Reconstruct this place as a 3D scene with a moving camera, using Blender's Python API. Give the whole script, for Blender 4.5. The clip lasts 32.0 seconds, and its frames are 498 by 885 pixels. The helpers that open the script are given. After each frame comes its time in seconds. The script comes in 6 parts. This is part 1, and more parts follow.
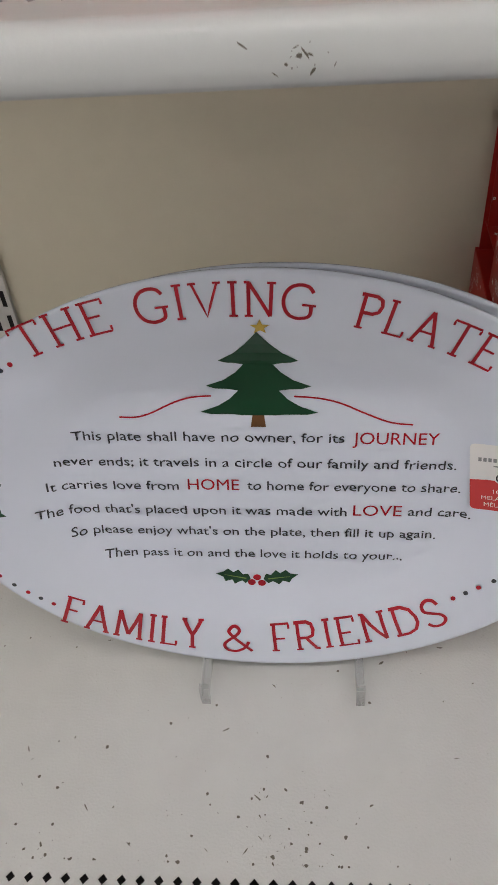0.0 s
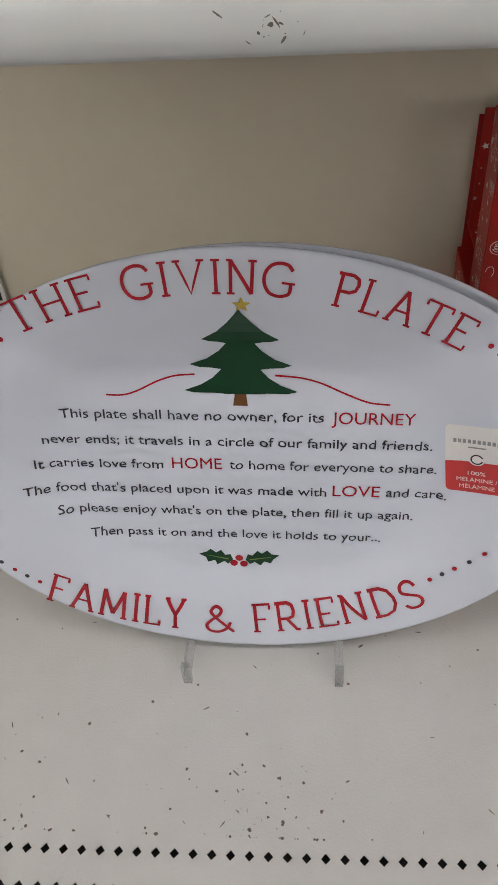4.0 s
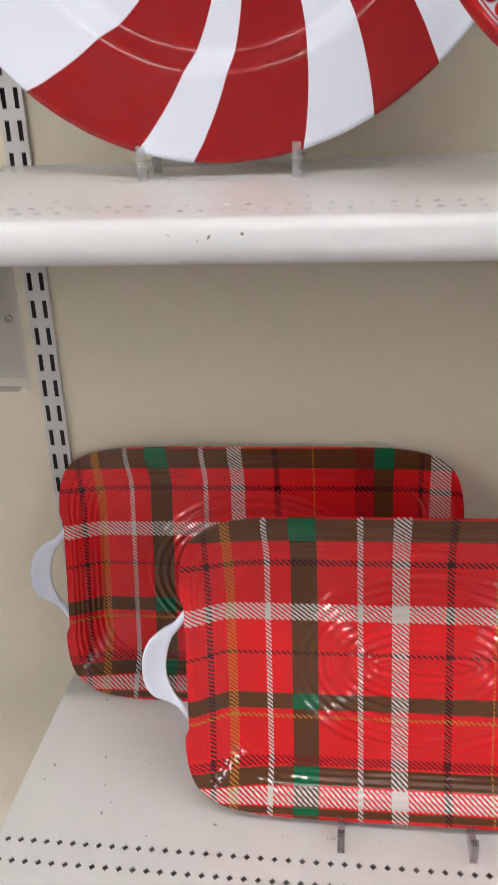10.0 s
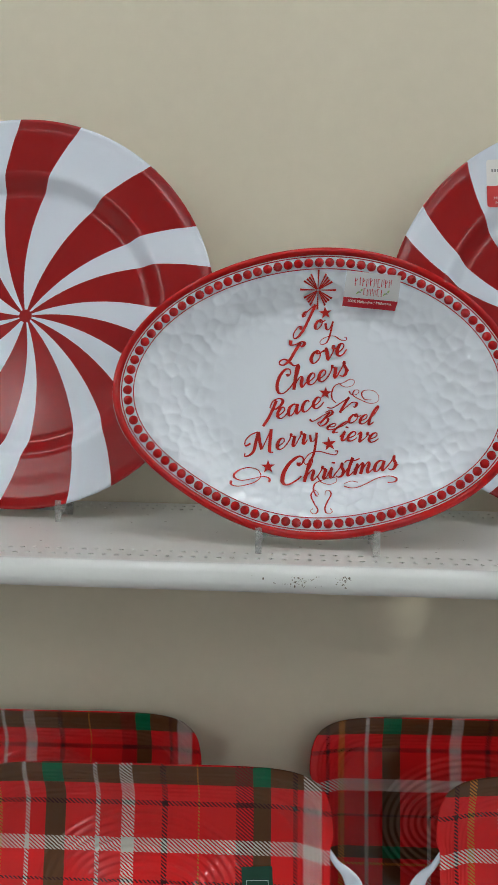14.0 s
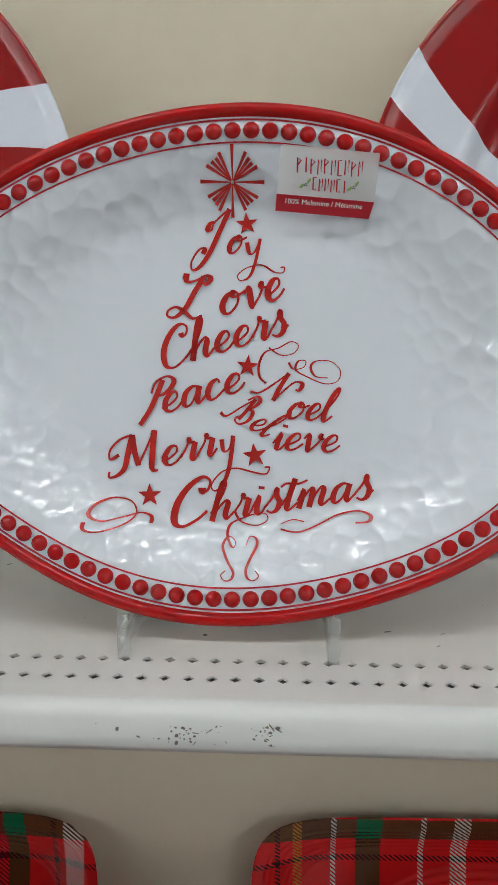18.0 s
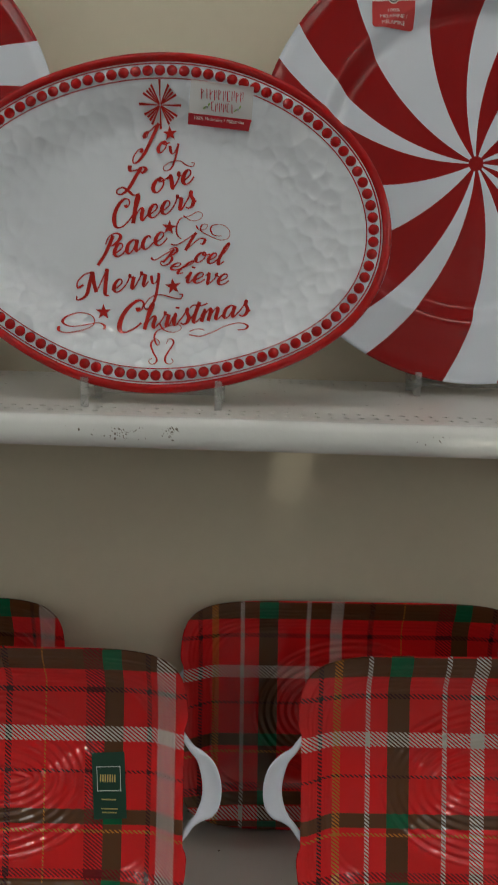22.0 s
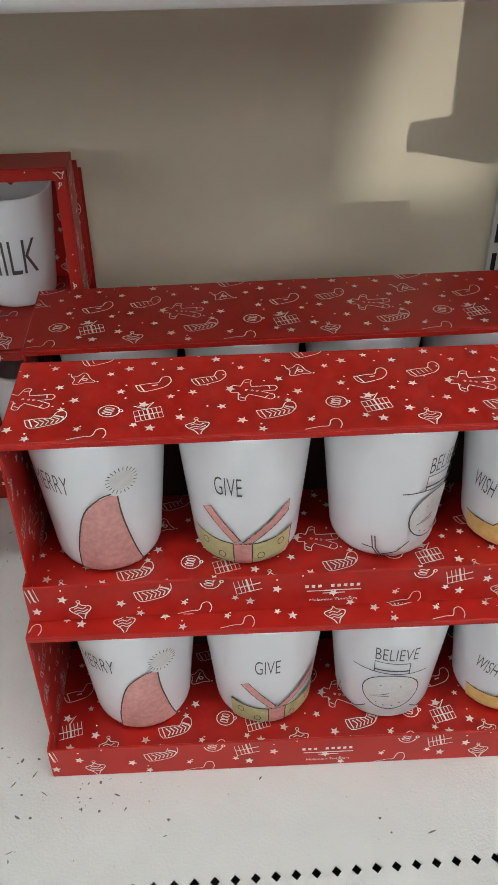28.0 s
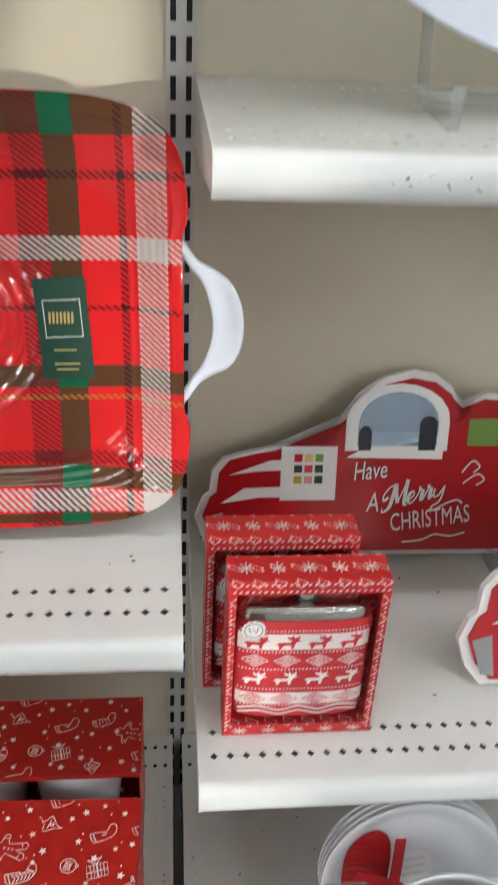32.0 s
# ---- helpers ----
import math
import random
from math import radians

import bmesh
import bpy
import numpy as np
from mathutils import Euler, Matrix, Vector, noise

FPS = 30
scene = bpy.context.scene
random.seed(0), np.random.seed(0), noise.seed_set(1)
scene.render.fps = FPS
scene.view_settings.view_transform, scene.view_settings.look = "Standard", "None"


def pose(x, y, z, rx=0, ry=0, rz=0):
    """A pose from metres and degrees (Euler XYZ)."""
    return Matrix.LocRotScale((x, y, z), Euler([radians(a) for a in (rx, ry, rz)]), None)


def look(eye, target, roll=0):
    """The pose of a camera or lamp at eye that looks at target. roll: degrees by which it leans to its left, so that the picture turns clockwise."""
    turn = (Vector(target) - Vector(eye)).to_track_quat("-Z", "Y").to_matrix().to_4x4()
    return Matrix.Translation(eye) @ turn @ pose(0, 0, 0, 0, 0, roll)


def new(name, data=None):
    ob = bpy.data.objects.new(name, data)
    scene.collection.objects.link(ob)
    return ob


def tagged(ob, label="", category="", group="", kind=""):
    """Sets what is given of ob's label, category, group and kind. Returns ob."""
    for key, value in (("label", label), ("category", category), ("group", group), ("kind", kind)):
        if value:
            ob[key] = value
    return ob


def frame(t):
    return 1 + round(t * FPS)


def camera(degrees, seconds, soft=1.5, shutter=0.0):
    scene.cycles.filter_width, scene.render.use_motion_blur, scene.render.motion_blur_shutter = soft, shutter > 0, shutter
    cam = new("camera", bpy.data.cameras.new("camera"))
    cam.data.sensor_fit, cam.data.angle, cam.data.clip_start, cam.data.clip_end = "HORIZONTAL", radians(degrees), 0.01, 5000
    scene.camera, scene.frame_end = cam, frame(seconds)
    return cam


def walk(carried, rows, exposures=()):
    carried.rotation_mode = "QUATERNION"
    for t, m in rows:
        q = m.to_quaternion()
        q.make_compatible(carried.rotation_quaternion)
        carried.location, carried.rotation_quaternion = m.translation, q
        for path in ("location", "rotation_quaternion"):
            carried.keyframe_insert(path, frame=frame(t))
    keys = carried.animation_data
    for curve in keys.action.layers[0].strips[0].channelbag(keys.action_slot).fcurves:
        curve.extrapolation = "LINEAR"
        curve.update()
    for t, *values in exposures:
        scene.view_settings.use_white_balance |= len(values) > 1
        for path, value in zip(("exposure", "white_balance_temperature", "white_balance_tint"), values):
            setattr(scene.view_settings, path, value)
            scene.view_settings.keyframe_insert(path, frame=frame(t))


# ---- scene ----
cam = camera(33.3, 32.0, soft=1.0, shutter=0.2)
PATH = [
    (0, (-0.001, 0.032, 0.993), (-0.165, 1.416, -0.442), -5.5),
    (0.5, (0.006, 0.055, 0.933), (-0.170, 1.471, -0.469), -5.3),
    (1, (0.018, 0.059, 0.922), (-0.143, 1.472, -0.484), -4.8),
    (1.5, (0.024, 0.057, 0.914), (-0.147, 1.476, -0.485), -4.9),
    (2, (0.015, 0.043, 0.919), (-0.151, 1.467, -0.475), -4.7),
    (2.5, (0.009, 0.027, 0.942), (-0.161, 1.448, -0.455), -4.8),
    (4.5, (0.011, -0.015, 0.996), (-0.131, 1.411, -0.398), -4.0),
    (5, (0.007, -0.034, 1.018), (-0.099, 1.382, -0.390), -2.9),
    (5.5, (0.017, -0.044, 1.047), (-0.072, 1.369, -0.366), -2.4),
    (6, (0.024, -0.038, 1.061), (-0.059, 1.368, -0.359), -2.3),
    (6.5, (0.030, -0.035, 1.103), (-0.051, 1.376, -0.312), -2.1),
    (7, (0.024, -0.051, 1.152), (-0.042, 1.394, -0.229), -1.7),
    (7.5, (0.021, -0.065, 1.216), (-0.082, 1.465, -0.068), -1.7),
    (8, (0.026, -0.073, 1.283), (-0.061, 1.547, 0.113), -0.5),
    (8.5, (0.026, -0.082, 1.345), (-0.061, 1.580, 0.236), 0.6),
    (9, (0.044, -0.096, 1.395), (-0.086, 1.576, 0.306), -2.0),
    (9.5, (0.040, -0.122, 1.478), (-0.169, 1.609, 0.498), -3.9),
    (10, (0.023, -0.150, 1.540), (-0.229, 1.666, 0.743), -2.3),
    (10.5, (0.041, -0.176, 1.576), (-0.220, 1.713, 0.974), -0.6),
    (11, (0.063, -0.228, 1.605), (-0.193, 1.717, 1.217), -0.2),
    (11.5, (0.062, -0.300, 1.622), (-0.151, 1.676, 1.406), -0.1),
    (12, (0.075, -0.389, 1.648), (-0.068, 1.600, 1.499), 0.4),
    (12.5, (0.091, -0.423, 1.647), (-0.042, 1.567, 1.500), 0.5),
    (13, (0.157, -0.434, 1.643), (0.038, 1.556, 1.488), 0.7),
    (13.5, (0.223, -0.451, 1.647), (0.116, 1.540, 1.492), 0.9),
    (14, (0.255, -0.449, 1.647), (0.147, 1.542, 1.489), 1.0),
    (14.5, (0.297, -0.455, 1.648), (0.161, 1.534, 1.493), 1.2),
    (16.5, (0.313, -0.223, 1.681), (0.170, 1.754, 1.416), 0.8),
    (17, (0.319, -0.160, 1.679), (0.210, 1.816, 1.388), 0.9),
    (17.5, (0.315, -0.115, 1.673), (0.227, 1.860, 1.371), 0.8),
    (18, (0.309, -0.066, 1.668), (0.229, 1.906, 1.341), 0.5),
    (18.5, (0.314, -0.025, 1.662), (0.222, 1.939, 1.294), 0.2),
    (19, (0.313, -0.003, 1.657), (0.208, 1.956, 1.271), 0.1),
    (19.5, (0.314, -0.015, 1.658), (0.212, 1.946, 1.275), 0.2),
    (20, (0.320, -0.072, 1.638), (0.214, 1.902, 1.335), 0.7),
    (20.5, (0.323, -0.167, 1.625), (0.214, 1.809, 1.332), 0.4),
    (21, (0.338, -0.259, 1.611), (0.216, 1.720, 1.347), 0.3),
    (21.5, (0.356, -0.322, 1.604), (0.258, 1.659, 1.345), 0.7),
    (22, (0.374, -0.353, 1.569), (0.357, 1.618, 1.226), 1.7),
    (22.5, (0.382, -0.378, 1.538), (0.397, 1.574, 1.101), 1.8),
    (23, (0.398, -0.390, 1.484), (0.453, 1.545, 0.981), 2.4),
    (23.5, (0.410, -0.393, 1.426), (0.512, 1.530, 0.887), 2.8),
    (24, (0.401, -0.379, 1.387), (0.558, 1.531, 0.815), 3.3),
    (24.5, (0.409, -0.355, 1.345), (0.653, 1.492, 0.617), 5.2),
    (25, (0.430, -0.309, 1.286), (0.726, 1.469, 0.417), 5.7),
    (25.5, (0.462, -0.280, 1.228), (0.771, 1.416, 0.216), 3.8),
    (26, (0.490, -0.217, 1.154), (0.809, 1.389, 0.005), 2.3),
    (26.5, (0.526, -0.148, 1.078), (0.802, 1.380, -0.182), 1.4),
    (28.5, (0.591, -0.053, 0.894), (0.645, 1.601, -0.230), -1.2),
    (29, (0.622, -0.094, 0.881), (0.640, 1.594, -0.193), -1.5),
    (29.5, (0.639, -0.114, 0.890), (0.682, 1.583, -0.168), -1.3),
    (30, (0.649, -0.104, 0.943), (0.753, 1.571, -0.144), -0.7),
    (30.5, (0.676, -0.117, 1.008), (0.852, 1.532, -0.109), -0.0),
    (31, (0.714, -0.114, 1.096), (0.956, 1.521, -0.031), 1.2),
    (31.5, (0.800, -0.075, 1.172), (1.021, 1.569, 0.055), 2.2),
    (32, (0.861, -0.063, 1.268), (1.052, 1.662, 0.273), 3.1),
]

EXPOSURES = [(0.0, -0.04, 6620, 16), (1.0, -0.05, 6720, 16), (2.0, -0.02, 6720, 16), (5.0, -0.05, 6670, 16), (7.0, -0.02, 6690, 16), (9.0, 0.36, 6600, 17), (10.0, 0.62, 6490, 18), (11.0, 0.49, 6370, 14), (13.0, 0.19, 6213, 9), (14.0, 0.02, 6231, 8), (17.0, 0.15, 6285, 8), (19.0, -0.15, 6430, 10), (20.0, -0.33, 6708, 10), (21.0, -0.51, 6933, 8), (22.0, -0.66, 6787, 8), (23.0, -0.61, 7042, 8), (24.0, 0.09, 7221, 6), (26.0, 0.42, 6121, 7), (29.0, 0.59, 6371, 8), (30.0, 0.66, 6321, 5), (31.0, 0.57, 6296, 10), (31.5, 0.47, 6284, 10), (32.0, 0.63, 6271, 10)]
walk(cam, [(t, look(eye, target, roll)) for t, eye, target, roll in PATH], EXPOSURES)

# ---- light: rows of ceiling tubes in a large store ----
world = bpy.data.worlds.new("store")
scene.world = world
world.use_nodes = True
world.node_tree.nodes["Background"].inputs[0].default_value = (0.80, 0.82, 0.80, 1)
world.node_tree.nodes["Background"].inputs[1].default_value = 0.25

# assumed low sun, unseen; throws the light patches on the back panels
sun = new("sun", bpy.data.lights.new("sun", "SUN"))
sun.data.energy, sun.data.angle, sun.data.color = 0.9, radians(0.3), (1.0, 0.93, 0.80)
sun.matrix_basis = look((0.33, -1.0, 0.05), (0, 0, 0))

WALL = 0.69          # face of the back panel
XL, XR = -0.312, 0.871   # middles of the uprights
DECK, MID, TOP = 0.398, 0.889, 1.470
LIGHT_Z = 3.25


# ---- materials ----
def mat(name, color, rough=0.5, metal=0.0, bump=0.0, scale=200.0, vary=0.06, coat=0.0, trans=0.0, ior=1.45, spots=None):
    m = bpy.data.materials.new(name)
    m.use_nodes = True
    nt = m.node_tree
    b = nt.nodes["Principled BSDF"]
    b.inputs["Roughness"].default_value = rough
    b.inputs["Metallic"].default_value = metal
    b.inputs["IOR"].default_value = ior
    b.inputs["Coat Weight"].default_value = coat
    b.inputs["Coat Roughness"].default_value = 0.03
    b.inputs["Transmission Weight"].default_value = trans
    tc = nt.nodes.new("ShaderNodeTexCoord")
    n1 = nt.nodes.new("ShaderNodeTexNoise")
    n1.inputs["Scale"].default_value = scale * 0.06
    n1.inputs["Detail"].default_value = 6
    nt.links.new(tc.outputs["Object"], n1.inputs["Vector"])
    mix = nt.nodes.new("ShaderNodeMix")
    mix.data_type = "RGBA"
    c = Vector(color)
    mix.inputs["A"].default_value = (*(c * (1 - vary)), 1)
    mix.inputs["B"].default_value = (*[min(1, v * (1 + vary)) for v in c], 1)
    nt.links.new(n1.outputs["Fac"], mix.inputs["Factor"])
    last = mix.outputs["Result"]
    if spots:
        amount, colour, size = spots
        n3 = nt.nodes.new("ShaderNodeTexNoise")
        n3.inputs["Scale"].default_value = size
        n3.inputs["Detail"].default_value = 9
        n3.inputs["Roughness"].default_value = 0.75
        nt.links.new(tc.outputs["Object"], n3.inputs["Vector"])
        r = nt.nodes.new("ShaderNodeValToRGB")
        r.color_ramp.elements[0].position, r.color_ramp.elements[1].position = amount, amount + 0.02
        nt.links.new(n3.outputs["Fac"], r.inputs["Fac"])
        mx = nt.nodes.new("ShaderNodeMix")
        mx.data_type = "RGBA"
        nt.links.new(r.outputs["Color"], mx.inputs["Factor"])
        nt.links.new(last, mx.inputs["A"])
        mx.inputs["B"].default_value = (*colour, 1)
        last = mx.outputs["Result"]
    nt.links.new(last, b.inputs["Base Color"])
    if bump:
        n2 = nt.nodes.new("ShaderNodeTexNoise")
        n2.inputs["Scale"].default_value = scale
        n2.inputs["Detail"].default_value = 4
        nt.links.new(tc.outputs["Object"], n2.inputs["Vector"])
        bp = nt.nodes.new("ShaderNodeBump")
        bp.inputs["Strength"].default_value = bump
        bp.inputs["Distance"].default_value = 0.001
        nt.links.new(n2.outputs["Fac"], bp.inputs["Height"])
        nt.links.new(bp.outputs["Normal"], b.inputs["Normal"])
    return m


def glow(name, color, strength):
    m = bpy.data.materials.new(name)
    m.use_nodes = True
    b = m.node_tree.nodes["Principled BSDF"]
    b.inputs["Base Color"].default_value = (*color, 1)
    b.inputs["Emission Color"].default_value = (*color, 1)
    b.inputs["Emission Strength"].default_value = strength
    return m


M_PANEL = mat("panel_paint", (0.668, 0.62, 0.487), 0.55, bump=0.08, scale=900, vary=0.03)
M_SHELF = mat("shelf_enamel", (0.68, 0.697, 0.672), 0.33, bump=0.06, scale=500, vary=0.03, spots=(0.715, (0.25, 0.23, 0.2), 90))
M_LIP = mat("lip_enamel", (0.69, 0.722, 0.712), 0.18, bump=0.22, scale=160, vary=0.02)
M_STEEL = mat("upright_steel", (0.58, 0.58, 0.56), 0.4, metal=0.3, bump=0.05)
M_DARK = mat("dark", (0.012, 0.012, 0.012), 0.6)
# enamel grey darkened to hold the shade inside the folded shelf channel
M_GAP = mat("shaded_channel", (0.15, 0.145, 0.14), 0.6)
M_BLACK = mat("black_kick", (0.02, 0.02, 0.022), 0.35)
M_BOXBACK = mat("dark_box_back", (0.035, 0.012, 0.012), 0.7)
M_FLOOR = mat("vinyl_floor", (0.31, 0.305, 0.295), 0.25, vary=0.05)
M_CEIL = mat("ceiling_tile", (0.8, 0.8, 0.78), 0.9)
M_FAR = mat("far_shelves", (0.32, 0.315, 0.31), 0.6, vary=0.3, scale=60)
M_TUBE = glow("tube", (1.0, 0.98, 0.955), 20)
M_WHITE = mat("white_melamine", (0.685, 0.74, 0.84), 0.14, coat=0.1, vary=0.01)
M_BOXRED = mat("red_card", (0.41, 0.013, 0.008), 0.40, bump=0.03, scale=300)
M_ACRYL = mat("clear_acrylic", (0.50, 0.53, 0.52), 0.04)
M_ACRYL.node_tree.nodes["Principled BSDF"].inputs["Alpha"].default_value = 0.32


M_DECK = mat("deck_enamel", (0.675, 0.685, 0.665), 0.40, bump=0.30, scale=520, vary=0.06, spots=(0.645, (0.30, 0.28, 0.25), 520))
M_SCUFF = mat("bare_steel_chip", (0.15, 0.135, 0.11), 0.6)
M_INK = mat("dark_ink", (0.03, 0.035, 0.045), 0.3)
M_PENCIL = mat("pencil_ink", (0.06, 0.06, 0.06), 0.4)
M_REDINK = mat("red_ink", (0.42, 0.018, 0.03), 0.25)
M_SCRIPT = mat("script_ink", (0.44, 0.02, 0.016), 0.22)
M_GREEN = mat("green_ink", (0.005, 0.052, 0.021), 0.3, vary=0.15)
M_LEAF = mat("leaf_ink", (0.18, 0.3, 0.06), 0.4)
M_BROWN = mat("brown_ink", (0.14, 0.06, 0.02), 0.3)
M_GOLD = mat("gold_ink", (0.55, 0.38, 0.05), 0.3)
M_GOLDFOIL = mat("gold_foil", (0.75, 0.58, 0.22), 0.3, metal=0.8)
M_CARD = mat("white_card", (0.80, 0.80, 0.79), 0.35, vary=0.02)
M_STICKRED = mat("sticker_red", (0.58, 0.05, 0.05), 0.3)
M_TAGGREEN = mat("tag_green", (0.008, 0.05, 0.03), 0.4)
M_REDGLAZE = mat("red_glaze", (0.42, 0.006, 0.006), 0.07, coat=0.0, bump=0.03, scale=120)
M_CUP = mat("cup_melamine", (0.74, 0.77, 0.81), 0.22, vary=0.015)
M_BOXINK = mat("box_print", (0.80, 0.74, 0.70), 0.45)
M_BOXIN = mat("card_inside", (0.34, 0.28, 0.23), 0.7)
M_WASHRED = mat("wash_red", (0.62, 0.31, 0.29), 0.35, vary=0.35, scale=4500)
M_WASHGREEN = mat("wash_green", (0.52, 0.52, 0.27), 0.35, vary=0.2, scale=4500)
M_WASHYELLOW = mat("wash_yellow", (0.72, 0.52, 0.20), 0.35, vary=0.2, scale=4500)
M_WASHGREY = mat("wash_grey", (0.62, 0.63, 0.63), 0.35, vary=0.15, scale=4500)
M_STEELSHINE = mat("flask_steel", (0.55, 0.54, 0.52), 0.2, metal=1.0)
M_KNITRED = mat("knit_red", (0.47, 0.022, 0.028), 0.75, bump=0.3, scale=900, vary=0.12)
M_KNITWHITE = mat("knit_white", (0.68, 0.64, 0.62), 0.8, bump=0.3, scale=900, vary=0.08)
M_SKYINK = mat("sky_mirror", (0.42, 0.55, 0.68), 0.06, metal=0.75, vary=0.02)
M_SIGNRED = mat("sign_red", (0.45, 0.015, 0.02), 0.2, coat=0.3)
M_SIGNGREY = mat("sign_grey", (0.28, 0.29, 0.30), 0.3)
M_SMOKE = mat("smoky_acrylic", (0.16, 0.15, 0.145), 0.05)
M_SMOKE.node_tree.nodes["Principled BSDF"].inputs["Alpha"].default_value = 0.45
M_CLEAR = mat("clear_sheet", (0.80, 0.82, 0.82), 0.04)
M_CLEAR.node_tree.nodes["Principled BSDF"].inputs["Alpha"].default_value = 0.14
M_LABEL = mat("label_film", (0.86, 0.86, 0.84), 0.3)
M_LABEL.node_tree.nodes["Principled BSDF"].inputs["Alpha"].default_value = 0.55
M_FILM = mat("clear_film", (0.95, 0.95, 0.95), 0.05, trans=1.0, ior=1.1)
M_HAMMER = mat("hammered_melamine", (0.70, 0.76, 0.825), 0.04, coat=0.4, vary=0.01)


def nodes_of(m):
    nt = m.node_tree
    b = nt.nodes["Principled BSDF"]

    def op(kind, *args):
        n = nt.nodes.new("ShaderNodeMath")
        n.operation = kind
        for i, a in enumerate(args):
            if isinstance(a, (int, float)):
                n.inputs[i].default_value = a
            else:
                nt.links.new(a, n.inputs[i])
        return n.outputs[0]

    def blend(f, a, c):
        n = nt.nodes.new("ShaderNodeMix")
        n.data_type = "RGBA"
        for key, v in (("Factor", f), ("A", a), ("B", c)):
            if isinstance(v, (int, float)):
                n.inputs[key].default_value = v
            elif isinstance(v, tuple):
                n.inputs[key].default_value = (*v, 1)
            else:
                nt.links.new(v, n.inputs[key])
        return n.outputs["Result"]
    tc = nt.nodes.new("ShaderNodeTexCoord")
    sep = nt.nodes.new("ShaderNodeSeparateXYZ")
    nt.links.new(tc.outputs["Object"], sep.inputs[0])
    return nt, b, op, blend, sep.outputs[0], sep.outputs[2], tc


def hammer():
    nt, b, op, blend, x, z, tc = nodes_of(M_HAMMER)
    v = nt.nodes.new("ShaderNodeTexVoronoi")
    v.feature = "SMOOTH_F1"
    v.inputs["Scale"].default_value = 84
    v.inputs["Smoothness"].default_value = 0.4
    nt.links.new(tc.outputs["Object"], v.inputs["Vector"])
    # strongest on the rim, gone in the middle
    r = op("SQRT", op("ADD", op("POWER", op("DIVIDE", x, 0.214), 2.0), op("POWER", op("DIVIDE", op("SUBTRACT", z, 0.153), 0.153), 2.0)))
    k = op("MULTIPLY", op("SMOOTH_MIN", 1.0, op("MAXIMUM", op("MULTIPLY", op("SUBTRACT", r, 0.44), 5.0), 0.02), 0.1), op("POWER", v.outputs["Distance"], 1.7))
    bp = nt.nodes.new("ShaderNodeBump")
    bp.inputs["Strength"].default_value = 1.0
    bp.inputs["Distance"].default_value = 0.0024
    nt.links.new(k, bp.inputs["Height"])
    nt.links.new(bp.outputs["Normal"], b.inputs["Normal"])
    nt.links.new(bp.outputs["Normal"], b.inputs["Coat Normal"])


hammer()


def swirl():
    m = mat("peppermint_swirl", (0.5, 0.5, 0.5), 0.15, coat=0.0)
    nt, b, op, blend, x, z, tc = nodes_of(m)
    zz = op("SUBTRACT", z, 0.241)
    r = op("DIVIDE", op("SQRT", op("ADD", op("MULTIPLY", x, x), op("MULTIPLY", zz, zz))), 0.241)
    a = op("ARCTAN2", x, zz)
    turn = op("SUBTRACT", op("MULTIPLY", a, 180 / math.pi), op("MULTIPLY", op("SUBTRACT", r, 1.0), 26.0))
    n = nt.nodes.new("ShaderNodeValToRGB")
    cr = n.color_ramp
    cr.interpolation = "CONSTANT"
    white, red = (0.70, 0.76, 0.85, 1), (0.30, 0.008, 0.009, 1)
    spans = ((0.0, 17.1), (41.3, 64.2), (77.0, 95.6), (108.6, 123.6), (137.6, 150.6), (165.1, 186.1), (197.1, 222.1), (248.1, 272.6), (282.6, 300.6), (325.1, 345.6))
    cr.elements[0].position, cr.elements[0].color = 0.0, red
    cr.elements[1].position, cr.elements[1].color = 17.1 / 360, white
    for lo, hi in spans[1:]:
        cr.elements.new(lo / 360).color = red
        cr.elements.new(hi / 360).color = white
    nt.links.new(op("FRACT", op("DIVIDE", op("ADD", turn, 721.6), 360.0)), n.inputs["Fac"])
    core = op("LESS_THAN", r, 0.034)
    nt.links.new(blend(core, n.outputs["Color"], red[:3]), b.inputs["Base Color"])
    return m


M_SWIRL = swirl()


